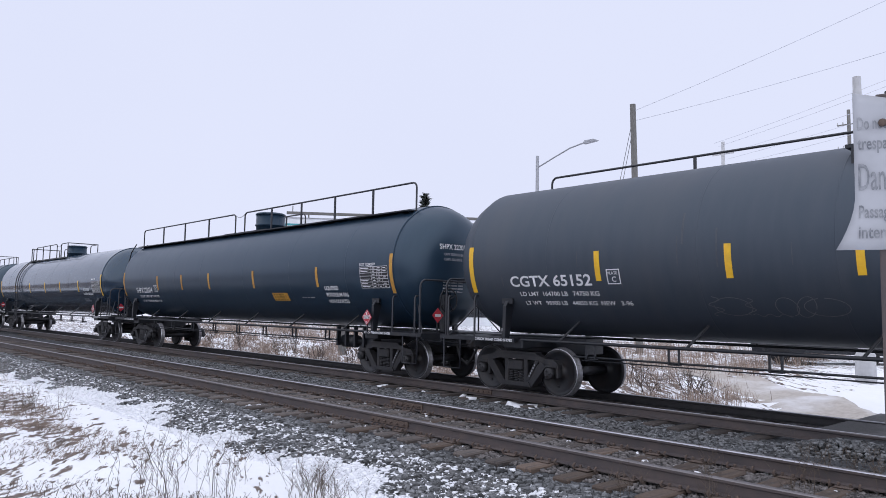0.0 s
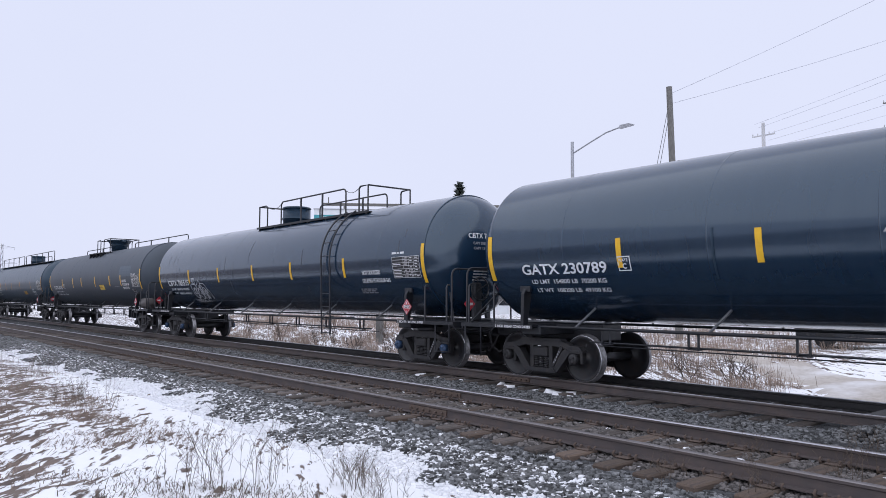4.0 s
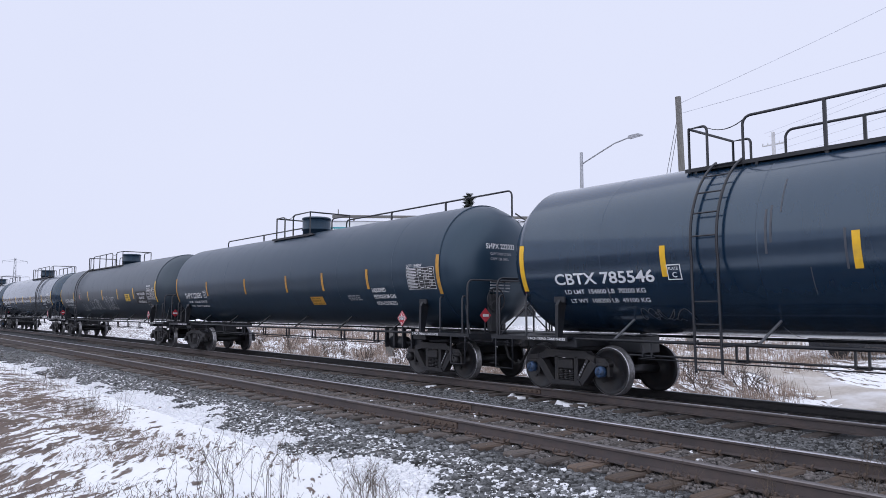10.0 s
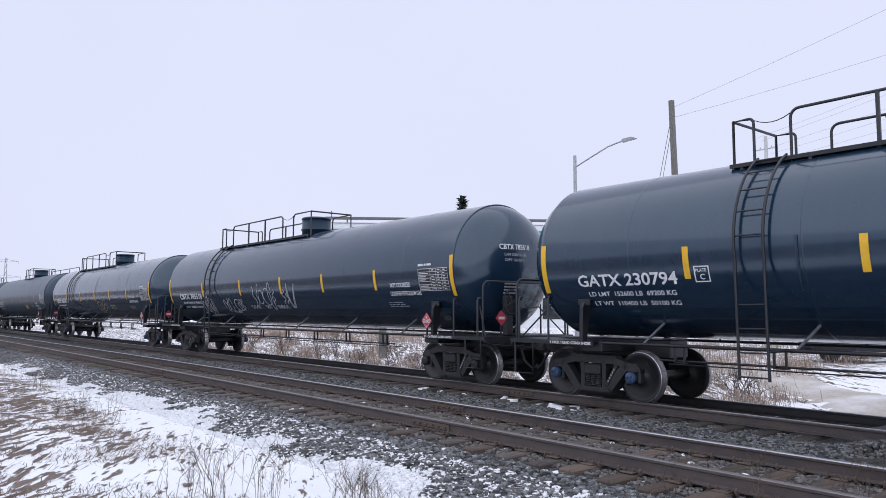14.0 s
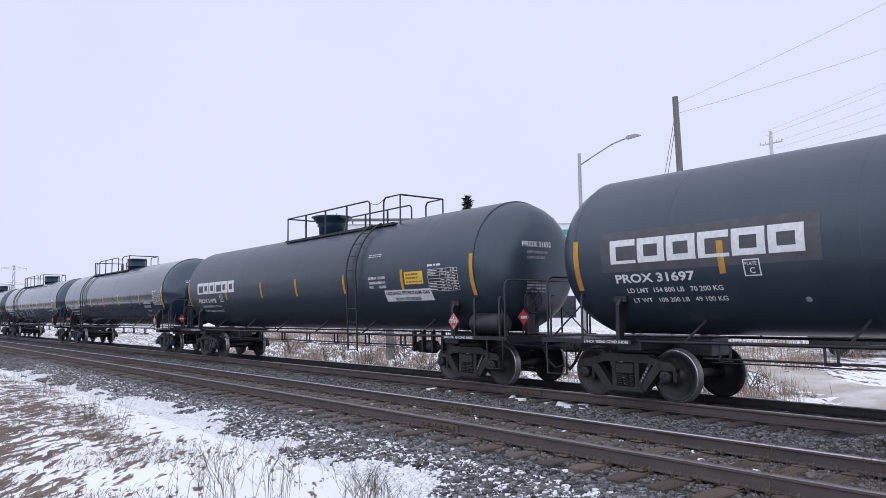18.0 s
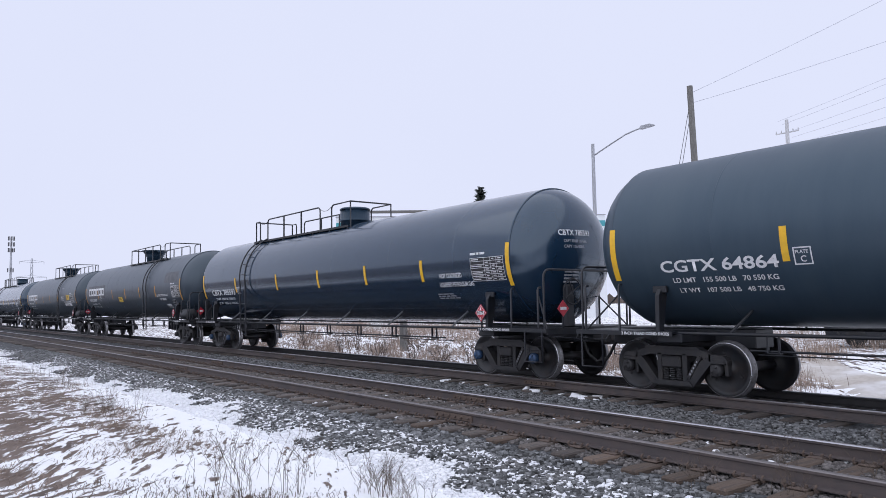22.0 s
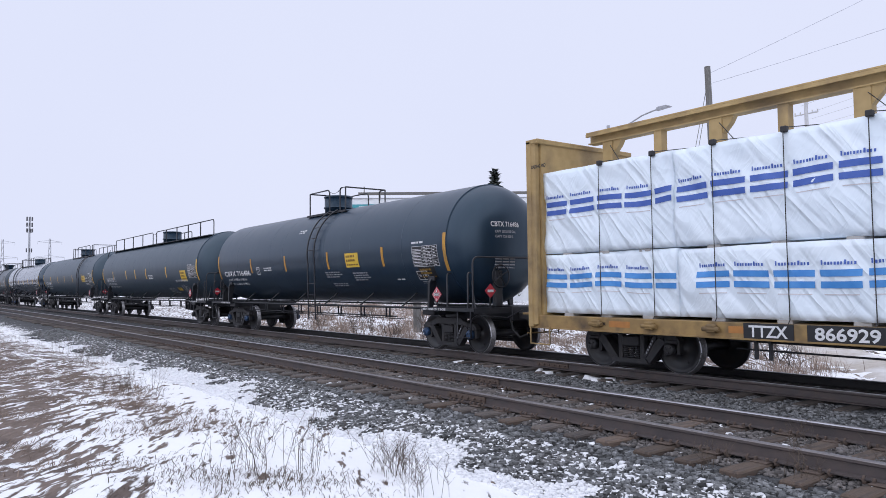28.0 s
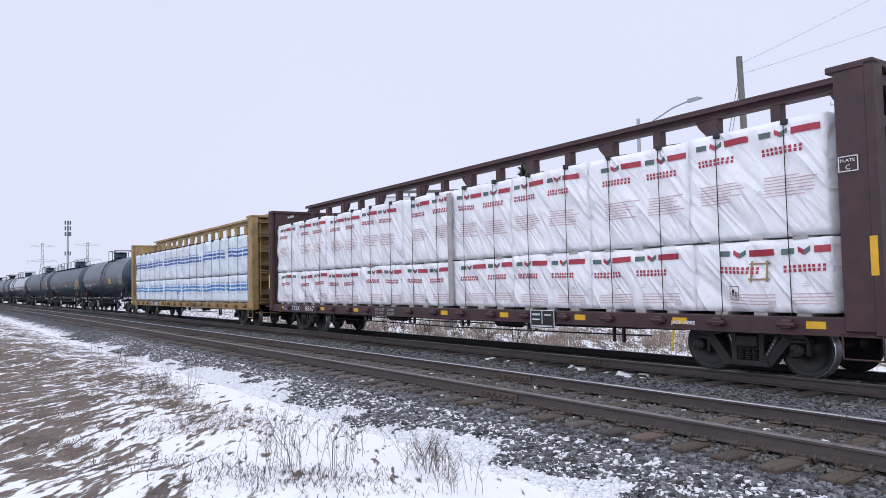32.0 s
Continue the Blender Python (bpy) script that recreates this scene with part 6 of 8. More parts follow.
def centerbeam_car(x0, x1, label, paint, dark, top, beam_z, post_step, style):
    half, mid = (x1 - x0) / 2, (x0 + x1) / 2
    car = thing("centerbeam_flatcar", label, "flatcar", "loaded flatcars at the end of the train")
    add_trucks(car, (-half + 2.27, half - 2.4), False)
    # deck and sills
    part("deck", Geo().box(-half + 0.02, half - 0.02, -1.38, 1.38, 0.93, 1.0), dark, car)
    for q in (-1, 1):
        g = Geo()
        y0, y1 = sorted((q * 1.36, q * 1.45))
        g.box(-half, half, y0, y1, 0.74, 1.0, bev=0.01)
        y0, y1 = sorted((q * 1.30, q * 1.49))
        g.box(-half, half, y0, y1, 0.735, 0.76)
        part("side_sill", g, OCHRE_GRIMY if style == "blue" else paint, car)
    g = Geo()
    g.prism([(-half + 2.6, 0.93), (half - 2.6, 0.93), (half - 4.2, 0.62), (-half + 4.2, 0.62)], -0.35, 0.35)
    part("centre_sill", g, dark, car)
    # underside gear
    for x in (-2.8, 2.4):
        g = Geo()
        g.lathe([(x - 0.45, 0.0), (x - 0.42, 0.15), (x + 0.42, 0.15), (x + 0.45, 0.0)], "x", (0, -0.75, 0.7), 16)
        part("air_reservoir", g, FRAME_BLACK, car)
    for z, y in ((0.70, -1.2), (0.55, -1.0)):
        part("brake_rod", Geo().tube([(-half + 4.4, y, z), (0.5, y, z - 0.06), (half - 4.4, y, z)], 0.017, 5), FRAME_BLACK, car)
    for k in range(6):
        x = -half + 5 + k * (2 * half - 10) / 5
        g = Geo()
        for d in (-0.12, 0.12):
            g.box(x + d - 0.022, x + d + 0.022, -1.27, -1.21, 0.42 if k in (0, 5) else 0.56, 0.78)
        part("hanger", g, FRAME_BLACK, car)
    # winches, reflectors and plates on the sill
    k, x = 0, -half + 1.82
    while x < half - 1.0:
        if not (style == "blue" and -half + 4.6 < x < -half + 7.0) and not (style == "red" and (x < -half + 1.5 or -half + 1.9 < x < -half + 4.2 or -half + 8.1 < x < -half + 9.5)):
            g = Geo()
            g.box(x - 0.09, x + 0.09, -1.54, -1.45, 0.82, 0.96, bev=0.02)
            g.lathe([(x - 0.15, 0.04), (x + 0.15, 0.04)], "x", (0, -1.51, 0.88), 10)
            part("strap_winch", g, dark, car)
        stencilled = (style == "red" and -half + 7.4 < x < -half + 9.6) or (style == "blue" and (0.9 < x < 3.3 or -half + 7.4 < x < -half + 9.4))
        if k % 2 == 0 and not (style == "red" and k == 0) and not stencilled:
            part("reflector", Geo().box(x + 0.28, x + (0.76 if style == "blue" else 0.58), -1.455, -1.451, 0.83, 0.94), ORANGE_REFLECT if style == "blue" else YELLOW, car)
        x += 1.22 if style == "blue" else 1.206
        k += 1
    # centre beam: top chord, posts with gussets, sway rods
    zt = beam_z
    wide_top, deep = (0.17, 0.20) if style == "red" else (0.2, 0.22)
    part("top_chord", Geo().box(-half + 0.5, half - 0.5, -wide_top, wide_top, zt - 0.04, zt, bev=0.008), paint, car)
    part("chord_web", Geo().box(-half + 0.5, half - 0.5, -0.05, 0.05, zt - deep, zt - 0.04), paint, car)
    part("chord_flange", Geo().box(-half + 0.5, half - 0.5, -wide_top * 0.62, wide_top * 0.62, zt - deep - 0.025, zt - deep), paint, car)
    for q in (-1, 1):
        part("chord_lip", Geo().box(-half + 0.5, half - 0.5, min(q * (wide_top - 0.04), q * (wide_top + 0.005)), max(q * (wide_top - 0.04), q * (wide_top + 0.005)), zt - 0.10, zt - 0.038), paint, car)
    n = int((2 * half - 2) / post_step)
    for k in range(n + 1):
        x = -half + 1.0 + k * (2 * half - 2) / n
        g = Geo()
        wide = k % 2 == 0
        w = 0.13 if wide else 0.09
        g.box(x - w, x + w, -0.09, 0.09, 1.0, zt - deep)
        if wide:
            d = 1 if x < 0 else -1
            g.prism([(x + d * w, zt - deep - 0.01), (x + d * (w + 0.24), zt - deep - 0.01), (x + d * (w + 0.16), zt - deep - 0.15), (x + d * w, zt - deep - 0.32)], -0.07, 0.07)
        part("beam_post", g, paint, car)
        if wide and k < n:
            part("sway_rod", Geo().tube([(x + 0.1, -0.12, zt - 0.35), (x + 1.0, -0.6, 3.7)], 0.008, 4), FRAME_BLACK, car)
    for s in (-1, 1):
        bulkhead_parts(car, s, half, paint, dark, top)
    g = Geo()
    x = half + 0.12
    g.lathe([(x, 0.265), (x + 0.015, 0.29), (x + 0.03, 0.265), (x + 0.015, 0.25), (x, 0.265)], "x", (0, -0.1, 1.95), 22, caps=False)
    for k in range(4):
        a = k * 1.571 + 0.4
        g.tube([(x + 0.02, -0.1, 1.95), (x + 0.03, -0.1 + 0.27 * math.cos(a), 1.95 + 0.27 * math.sin(a))], 0.014, 5)
    g.box(x - 0.3, x - 0.02, -0.28, 0.08, 1.3, 2.15, bev=0.04)
    part("brake_wheel", g, FRAME_BLACK, car, "black hand brake wheel")
    CARS.append((car, mid))
    return car, half, mid


def pack_mesh(ln, h, seed):
    """Wrapped pack of boards: a soft-edged block with slack, rippled wrapping."""
    r = np.random.RandomState(seed)
    nx, nz = max(8, int(ln / 0.10)), max(6, int(h / 0.10))
    d = 1.16
    g = Geo()
    idx = {}

    def vert(i, j, face):
        u, w = i / nx, j / nz
        x, z = -ln / 2 + ln * u, h * w
        e = min(u * ln, (1 - u) * ln)
        ez = min(w * h, (1 - w) * h)
        round_off = 0.016 * math.exp(-e / 0.03) + 0.016 * math.exp(-ez / 0.03)
        wr = float(smooth_noise(np.array(x * 2.3 + z * 2.6 + seed), np.array(z * 1.1 - x * 0.6), seed) - 0.5) * 0.085
        wr += float(smooth_noise(np.array(x * 7 + z * 5.0), np.array(z * 3.0 - x), seed + 1) - 0.5) * 0.04
        sag = -0.02 * float(smooth_noise(np.array(x * 1.5), np.array(0.0), seed + 2)) if w > 0.99 else 0
        y = -d / 2 + round_off + wr if face == 0 else d / 2 - round_off
        return (x, y, z + sag)
    k0 = 0
    front = [vert(i, j, 0) for j in range(nz + 1) for i in range(nx + 1)]
    back = [vert(i, j, 1) for j in range(nz + 1) for i in range(nx + 1)]
    n = nx + 1
    quads = [(j * n + i, j * n + i + 1, (j + 1) * n + i + 1, (j + 1) * n + i) for j in range(nz) for i in range(nx)]
    m = len(front)
    faces = quads + [tuple(m + q for q in reversed(f)) for f in quads]
    for i in range(nx):
        faces.append((i, m + i, m + i + 1, i + 1))
        t = nz * n + i
        faces.append((t, t + 1, m + t + 1, m + t))
    for j in range(nz):
        a = j * n
        faces.append((a, a + n, m + a + n, m + a))
        b = a + nx
        faces.append((b, m + b, m + b + n, b + n))
    g.add(front + back, faces, 0, True)
    return g


def print_strip(g, ln, x0, x1, z0, z1, mat, seed, h, off=0.006):
    """A printed rectangle lying on the wrapping's ripples."""
    n = max(2, int((x1 - x0) / 0.10))
    vs = []
    for i in range(n + 1):
        x = x0 + (x1 - x0) * i / n
        wave = 0.07 * float(smooth_noise(np.array(x * 1.1 + seed), np.array(2.0), seed + 5) - 0.5)
        for z in (z0 + wave, z1 + wave):
            e = min(x + ln / 2, ln / 2 - x)
            ez = min(z, h - z)
            ro = 0.016 * math.exp(-e / 0.03) + 0.016 * math.exp(-ez / 0.03)
            wr = float(smooth_noise(np.array(x * 2.3 + z * 2.6 + seed), np.array(z * 1.1 - x * 0.6), seed) - 0.5) * 0.085
            wr += float(smooth_noise(np.array(x * 7 + z * 5.0), np.array(z * 3.0 - x), seed + 1) - 0.5) * 0.04
            vs.append((x, -0.58 + ro + wr - off - 0.008, z))
    g.add(vs, [(2 * i, 2 * i + 2, 2 * i + 3, 2 * i + 1) for i in range(n)], mat, True)


def load_car(car_half, mid, style, tiers):
    """Two tiers of wrapped packs on both sides of the centre beam."""
    r = random.Random(5 if style == "blue" else 6)
    first, last, step = (-10.92, 10.62, 3.72) if style == "blue" else (-10.92, 10.5, 2.44)
    inner = [-0.27 + step * k if style == "blue" else last - step * k for k in range(-9, 10)]
    marks = [first] + sorted(c for c in inner if first + 0.9 < c < last - 0.9) + [last]
    n = len(marks) - 1
    for tier, (z0, h) in enumerate(tiers):
        cuts = [c + (r.uniform(-0.06, 0.06) if 0 < i < n else 0) for i, c in enumerate(marks)]
        for k in range(n):
            xc, ln = (cuts[k] + cuts[k + 1]) / 2, cuts[k + 1] - cuts[k] - 0.02
            seed = 10 * tier + k + (100 if style == "red" else 0)
            hh = h + r.uniform(-0.02, 0.03)
            for side in (-1, 1):
                label = "pack of boards in white plastic wrap with printed " + ("blue bars" if style == "blue" else "red bars")
                pk = thing("wrapped_board_pack", label, "wrapped pack", "wrapped packs on the " + ("ochre" if style == "blue" else "oxide-red") + " flatcar")
                part("wrapping", pack_mesh(ln, hh, seed), WRAP_BLUISH if style == "blue" else WRAP, pk)
                if side < 0:
                    g = Geo()
                    if style == "blue":
                        mats = [BLUE_DARK if tier else BLUE_LIGHT, BLUE_DARK, GREY_PRINT]
                        zb = hh * (0.47 if tier else 0.42)
                        u = -ln / 2 + r.uniform(0.02, 0.4)
                        while u < ln / 2 - 0.1:
                            g = Geo()
                            e = min(u + 0.60, ln / 2 - 0.01)
                            for q in (0.0, 0.17):
                                print_strip(g, ln, u, e, zb + q, zb + q + 0.10, 0, seed, hh)
                            if e - u > 0.45:
                                # maker's name as slim plain blocks
                                for q in range(11):
                                    a = u + 0.03 + 0.046 * q
                                    print_strip(g, ln, a, a + (0.03 if q % 3 else 0.022), zb + 0.34, zb + (0.41 if q in (0, 7) else 0.385), 1, seed, hh)
                                print_strip(g, ln, u + 0.05, e - 0.05, zb - 0.10, zb - 0.085, 2, seed, hh)
                            part("printed_label", g, mats, pk)
                            u += 0.68
                    else:
                        mats = [RED_PRINT, GREEN_PRINT, PINK_PRINT, GREY_PRINT]
                        zb = hh - (0.30 if tier else 0.26)
                        u = -ln / 2 + r.uniform(0.05, 0.55)
                        while u < ln / 2 - 0.3:
                            g = Geo()
                            e = min(u + 0.98, ln / 2 - 0.02)
                            print_strip(g, ln, u, u + 0.2, zb + 0.02, zb + 0.11, 1, seed, hh)
                            if e - u > 0.6:
                                for q in range(4):
                                    print_strip(g, ln, u + 0.26 + 0.025 * q, u + 0.285 + 0.025 * q, zb + 0.045 - 0.015 * q, zb + 0.125 - 0.015 * q, 0, seed, hh)
                                    print_strip(g, ln, u + 0.36 + 0.025 * q, u + 0.385 + 0.025 * q, zb + 0.0 + 0.015 * q, zb + 0.08 + 0.015 * q, 1, seed, hh)
                                print_strip(g, ln, u + 0.52, e, zb + 0.02, zb + 0.125, 0, seed, hh)
                                # maker's name as plain blocks
                                a = u + 0.02
                                for q in range(9):
                                    if a + 0.085 < e:
                                        # each letter as a slim block
                                        print_strip(g, ln, a, a + 0.046, zb - 0.26, zb - 0.213, 0, seed, hh)
                                        print_strip(g, ln, a + 0.006 * (q % 2), a + 0.046, zb - 0.197, zb - 0.15, 0, seed, hh)
                                    a += 0.078
                                if hh > 1.4:
                                    for q in range(7):
                                        print_strip(g, ln, u + 0.05, min(e, u + r.uniform(0.6, 0.95)), zb - 0.62 - 0.05 * q, zb - 0.605 - 0.05 * q, 2, seed, hh)
                                else:
                                    for q in range(4):
                                        print_strip(g, ln, u + 0.15, min(e, u + r.uniform(0.9, 1.2)), 0.14 + 0.05 * q, 0.155 + 0.05 * q, 2, seed, hh)
                                    print_strip(g, ln, min(e, u + 1.2) - 0.12, min(e, u + 1.2), 0.1, 0.2, 3, seed, hh)
                            part("printed_label", g, mats, pk)
                            u += 1.1 + r.uniform(-0.04, 0.08)
                    g = Geo()
                    if style == "red":
                        mats = mats + [PANEL_BLACK, TAPE]
                        for q in range(3):
                            u = -ln / 2 + ln * (0.26 + 0.27 * q)
                            for d in range(3):
                                print_strip(g, ln, u + 0.02 * d, u + 0.12 - 0.02 * d, hh * 0.36 + 0.03 * d, hh * 0.36 + 0.012 + 0.03 * d, 3, seed, hh)
                        if k == n - 1 and tier == 0:
                            # a square of brown tape and a small black handling mark
                            c = 9.15 - xc
                            for a, b, d, e in ((0.0, 0.36, 0.78, 0.81), (0.0, 0.36, 0.53, 0.56), (0.02, 0.06, 0.50, 0.84), (0.29, 0.33, 0.50, 0.84)):
                                print_strip(g, ln, c + a, c + b, d, e, 5, seed, hh, 0.012)
                            for a, b, d, e in ((-0.37, -0.20, 0.42, 0.43), (-0.37, -0.20, 0.21, 0.22), (-0.37, -0.36, 0.21, 0.43), (-0.21, -0.20, 0.21, 0.43), (-0.33, -0.29, 0.27, 0.37), (-0.27, -0.24, 0.24, 0.33)):
                                print_strip(g, ln, c + a, c + b, d, e, 4, seed, hh)
                    if style == "blue" and tier == 0 and k == 2:
                        for a, b, c, d in ((-0.72, -0.69, 0.36, 0.56), (-0.69, -0.6, 0.53, 0.56), (-0.69, -0.6, 0.44, 0.47), (-0.69, -0.6, 0.36, 0.39), (-0.6, -0.57, 0.38, 0.54),
                                           (-0.53, -0.5, 0.38, 0.54), (-0.42, -0.39, 0.38, 0.54), (-0.51, -0.41, 0.52, 0.55), (-0.51, -0.41, 0.37, 0.4), (-0.36, -0.2, 0.55, 0.58), (-0.29, -0.26, 0.38, 0.56),
                                           (-0.7, -0.3, 0.22, 0.25), (-0.32, -0.29, 0.12, 0.26), (-0.38, -0.23, 0.16, 0.19)):
                            print_strip(g, ln, ln / 2 + a, ln / 2 + b, c - 0.04, d - 0.04, 1, seed, hh)
                    if g.v:
                        part("handling_mark", g, mats, pk, "small marks on the wrapping")
                    for q in range(3):
                        x = -ln / 2 + ln * (0.2 + 0.3 * q)
                        g2 = Geo().box(x - 0.12, x + 0.12, -0.56, 0.56, -0.055, 0.0)
                        part("bearer", g2, CARDBOARD, pk)
                PACKS.append((pk, mid + xc, side * 0.71, z0))


def strap_parts(car, half, top_z, step):
    x = -half + 1.82
    while x < half - 1.0:
        g = Geo()
        y = -1.325
        g.tube([(x, -1.47, 0.9), (x + 0.004, y - 0.01, 1.06), (x, y - 0.02, 2.3), (x - 0.004, y - 0.01, top_z), (x, -1.22, top_z + 0.03), (x, -0.2, top_z + 0.2)], 0.008, 5)
        g.box(x - 0.05, x + 0.05, -1.345, -1.25, top_z - 0.06, top_z + 0.035, bev=0.012)
        part("tie_down_cable", g, STRAP, car, "black tie-down cable with a corner protector")
        x += step


def build_flatcars():
    car, half, mid = centerbeam_car(111.15, 133.55, "ochre centre-beam flatcar with end bulkheads, loaded", OCHRE, OCHRE_DARK, 4.62, 4.90, 1.25, "blue")
    strap_parts(car, half, 3.97, 1.22)
    load_car(half, mid, "blue", ((1.055, 1.17), (2.265, 1.68)))
    g = Geo().box(-half + 5.8, -half + 6.92, -1.462, -1.452, 0.74, 1.0)
    part("number_panel", g, PANEL_BLACK, car)
    flat_text("TTZX", 0.25, pose(-half + 4.89, -1.466, 0.79, 90), car, WHITE_MARK, width=0.62, heavy=0.006)
    part("number_panel", Geo().box(-half + 4.8, -half + 5.6, -1.462, -1.452, 0.74, 1.0), PANEL_BLACK, car)
    flat_text("866929", 0.25, pose(-half + 5.91, -1.466, 0.79, 90), car, WHITE_MARK, width=0.89, heavy=0.006)
    flat_text("JACK HERE", 0.07, pose(-half + 1.72, -1.458, 0.86, 90), car, PANEL_BLACK, width=0.3)
    flat_text("IH 11-6", 0.12, pose(2.0, -1.458, 0.885, 90), car, PANEL_BLACK)
    flat_text("IL 73-0   L 75-", 0.12, pose(2.0, -1.458, 0.77, 90), car, PANEL_BLACK)
    flat_text("LD LMT 22460", 0.12, pose(-half + 8.25, -1.458, 0.885, 90), car, PANEL_BLACK)
    flat_text("LT WT  61400", 0.12, pose(-half + 8.25, -1.458, 0.77, 90), car, PANEL_BLACK)
    flat_text("CAUTION", 0.12, pose(half + 0.005, -0.3, 4.57, 90, 0, 90), car, PANEL_BLACK, width=0.6)
    for y in (0.25,):
        flat_text("TTZX 866929", 0.17, pose(half - 0.52, y, 3.35, 90, 0, 90), car, PANEL_BLACK, width=0.95)
    flat_text("LOADING AND", 0.1, pose(-half + 0.12, -1.506, 4.05, 90), car, PANEL_BLACK, width=0.45)

    car, half, mid = centerbeam_car(135.4, 157.95, "oxide-red centre-beam flatcar with end bulkheads, loaded", MAROON, MAROON, 4.58, 4.84, 1.25, "red")
    strap_parts(car, half, 4.03, 1.206)
    load_car(half, mid, "red", ((1.055, 1.15), (2.235, 1.80)))
    flat_text("WARNING", 0.13, pose(-half + 0.66, -1.0, 4.3, 90), car, WHITE_MARK, width=0.6)
    part("dunnage_board", Geo().box(0.76, 0.94, -1.40, -1.355, 1.06, 3.95, bev=0.01), CARDBOARD, car, "grey upright dunnage board")
    for s in (-1, 1):
        part("reflector", Geo().box(s * (half - 0.07) - 0.035 - 0.05, s * (half - 0.07) + 0.02, -1.526, -1.522, 1.6, 2.15), YELLOW, car)
    g = Geo()
    for a, b, c, d in ((10.74, 11.02, 3.29, 3.305), (10.74, 11.02, 3.08, 3.095), (10.74, 10.755, 3.08, 3.305), (11.005, 11.02, 3.08, 3.305)):
        g.box(a, b, -1.526, -1.521, c, d)
    part("stencil_box", g, WHITE_MARK, car)
    flat_text("PLATE", 0.06, pose(10.77, -1.528, 3.22, 90), car, WHITE_MARK, width=0.21, heavy=0.001)
    flat_text("C", 0.10, pose(10.84, -1.528, 3.11, 90), car, WHITE_MARK, heavy=0.001)
    flat_text("JACK HERE", 0.08, pose(half - 3.6, -1.458, 0.83, 90), car, WHITE_MARK, width=0.5)
    part("reflector", Geo().box(-half + 1.13, -half + 1.3, -1.455, -1.451, 0.85, 0.94), YELLOW, car)
    flat_text("TTZX", 0.22, pose(-half + 2.06, -1.458, 0.80, 90), car, WHITE_MARK, width=0.7, heavy=0.003)
    flat_text("85671", 0.22, pose(-half + 3.25, -1.458, 0.80, 90), car, WHITE_MARK, width=0.85, heavy=0.003)
    flat_text("LD LMT   22400", 0.1, pose(-half + 8.3, -1.458, 0.885, 90), car, DIM_MARK, width=1.1)
    flat_text("LT WT    62000", 0.1, pose(-half + 8.3, -1.458, 0.775, 90), car, DIM_MARK, width=1.1)
    flat_text("EMPTY LOAD", 0.08, pose(-half + 1.4, -1.458, 0.90, 90), car, DIM_MARK, width=0.55)
    flat_text("3/8\" ADJ BLOCK", 0.08, pose(-half + 1.36, -1.458, 0.80, 90), car, DIM_MARK, width=0.64)
    g = Geo()
    g.box(4.0, 4.75, -1.50, -1.49, 0.62, 1.02, 0)
    for a, b, c, d in ((4.0, 4.75, 1.0, 1.02), (4.0, 4.75, 0.62, 0.64), (4.0, 4.02, 0.62, 1.02), (4.73, 4.75, 0.62, 1.02), (4.36, 4.38, 0.72, 1.0), (4.05, 4.3, 0.9, 0.94), (4.05, 4.3, 0.8, 0.83), (4.45, 4.65, 0.9, 0.93), (4.05, 4.68, 0.66, 0.69)):
        g.box(a, b, -1.505, -1.50, c, d, 1)
    part("data_panel", g, [PANEL_BLACK, WHITE_MARK], car, "black test-data panel with a white border")


# ---------------------------------------------------------------- surroundings
def utility_pole(x, y, h, label, r0=0.16, r1=0.115, arms=(), lean=(0, 0), mat=None, cap=False):
    z = float(ground_z(x, y)) - 0.2
    p = thing("utility_pole", label, "utility pole", m=pose(x, y, z))
    top = (lean[0], lean[1], h - z)
    part("shaft", Geo().tube([(0, 0, 0), (lean[0] * 0.5, lean[1] * 0.5, (h - z) / 2), top], r0, 14, radii=[r0, (r0 + r1) / 2, r1]), mat or POLE_WOOD, p)
    for dz, w in arms:
        g = Geo()
        g.box(-w, w, -0.05, 0.05, top[2] - dz - 0.05, top[2] - dz + 0.05, bev=0.01)
        arm = part("crossarm", g, mat or POLE_WOOD, p)
        for k in (-0.95, -0.5, 0.5, 0.95):
            part("insulator", Geo().lathe([(0, 0.03), (0.1, 0.06), (0.14, 0.03), (0.18, 0.05), (0.22, 0.0)], "z", (k * w, 0, top[2] - dz + 0.05), 8), CONCRETE, arm)
    return p


def cable(a, b, sag, name="overhead_wire", r=0.012, mat=None):
    a, b = Vector(a), Vector(b)
    pts = [a.lerp(b, t / 14) - Vector((0, 0, sag * 4 * (t / 14) * (1 - t / 14))) for t in range(15)]
    return thing(name, "thin overhead wire strung between poles", "wire", "overhead wires", geo=Geo().tube(pts, r, 4), mats=mat or WIRE_PALE)


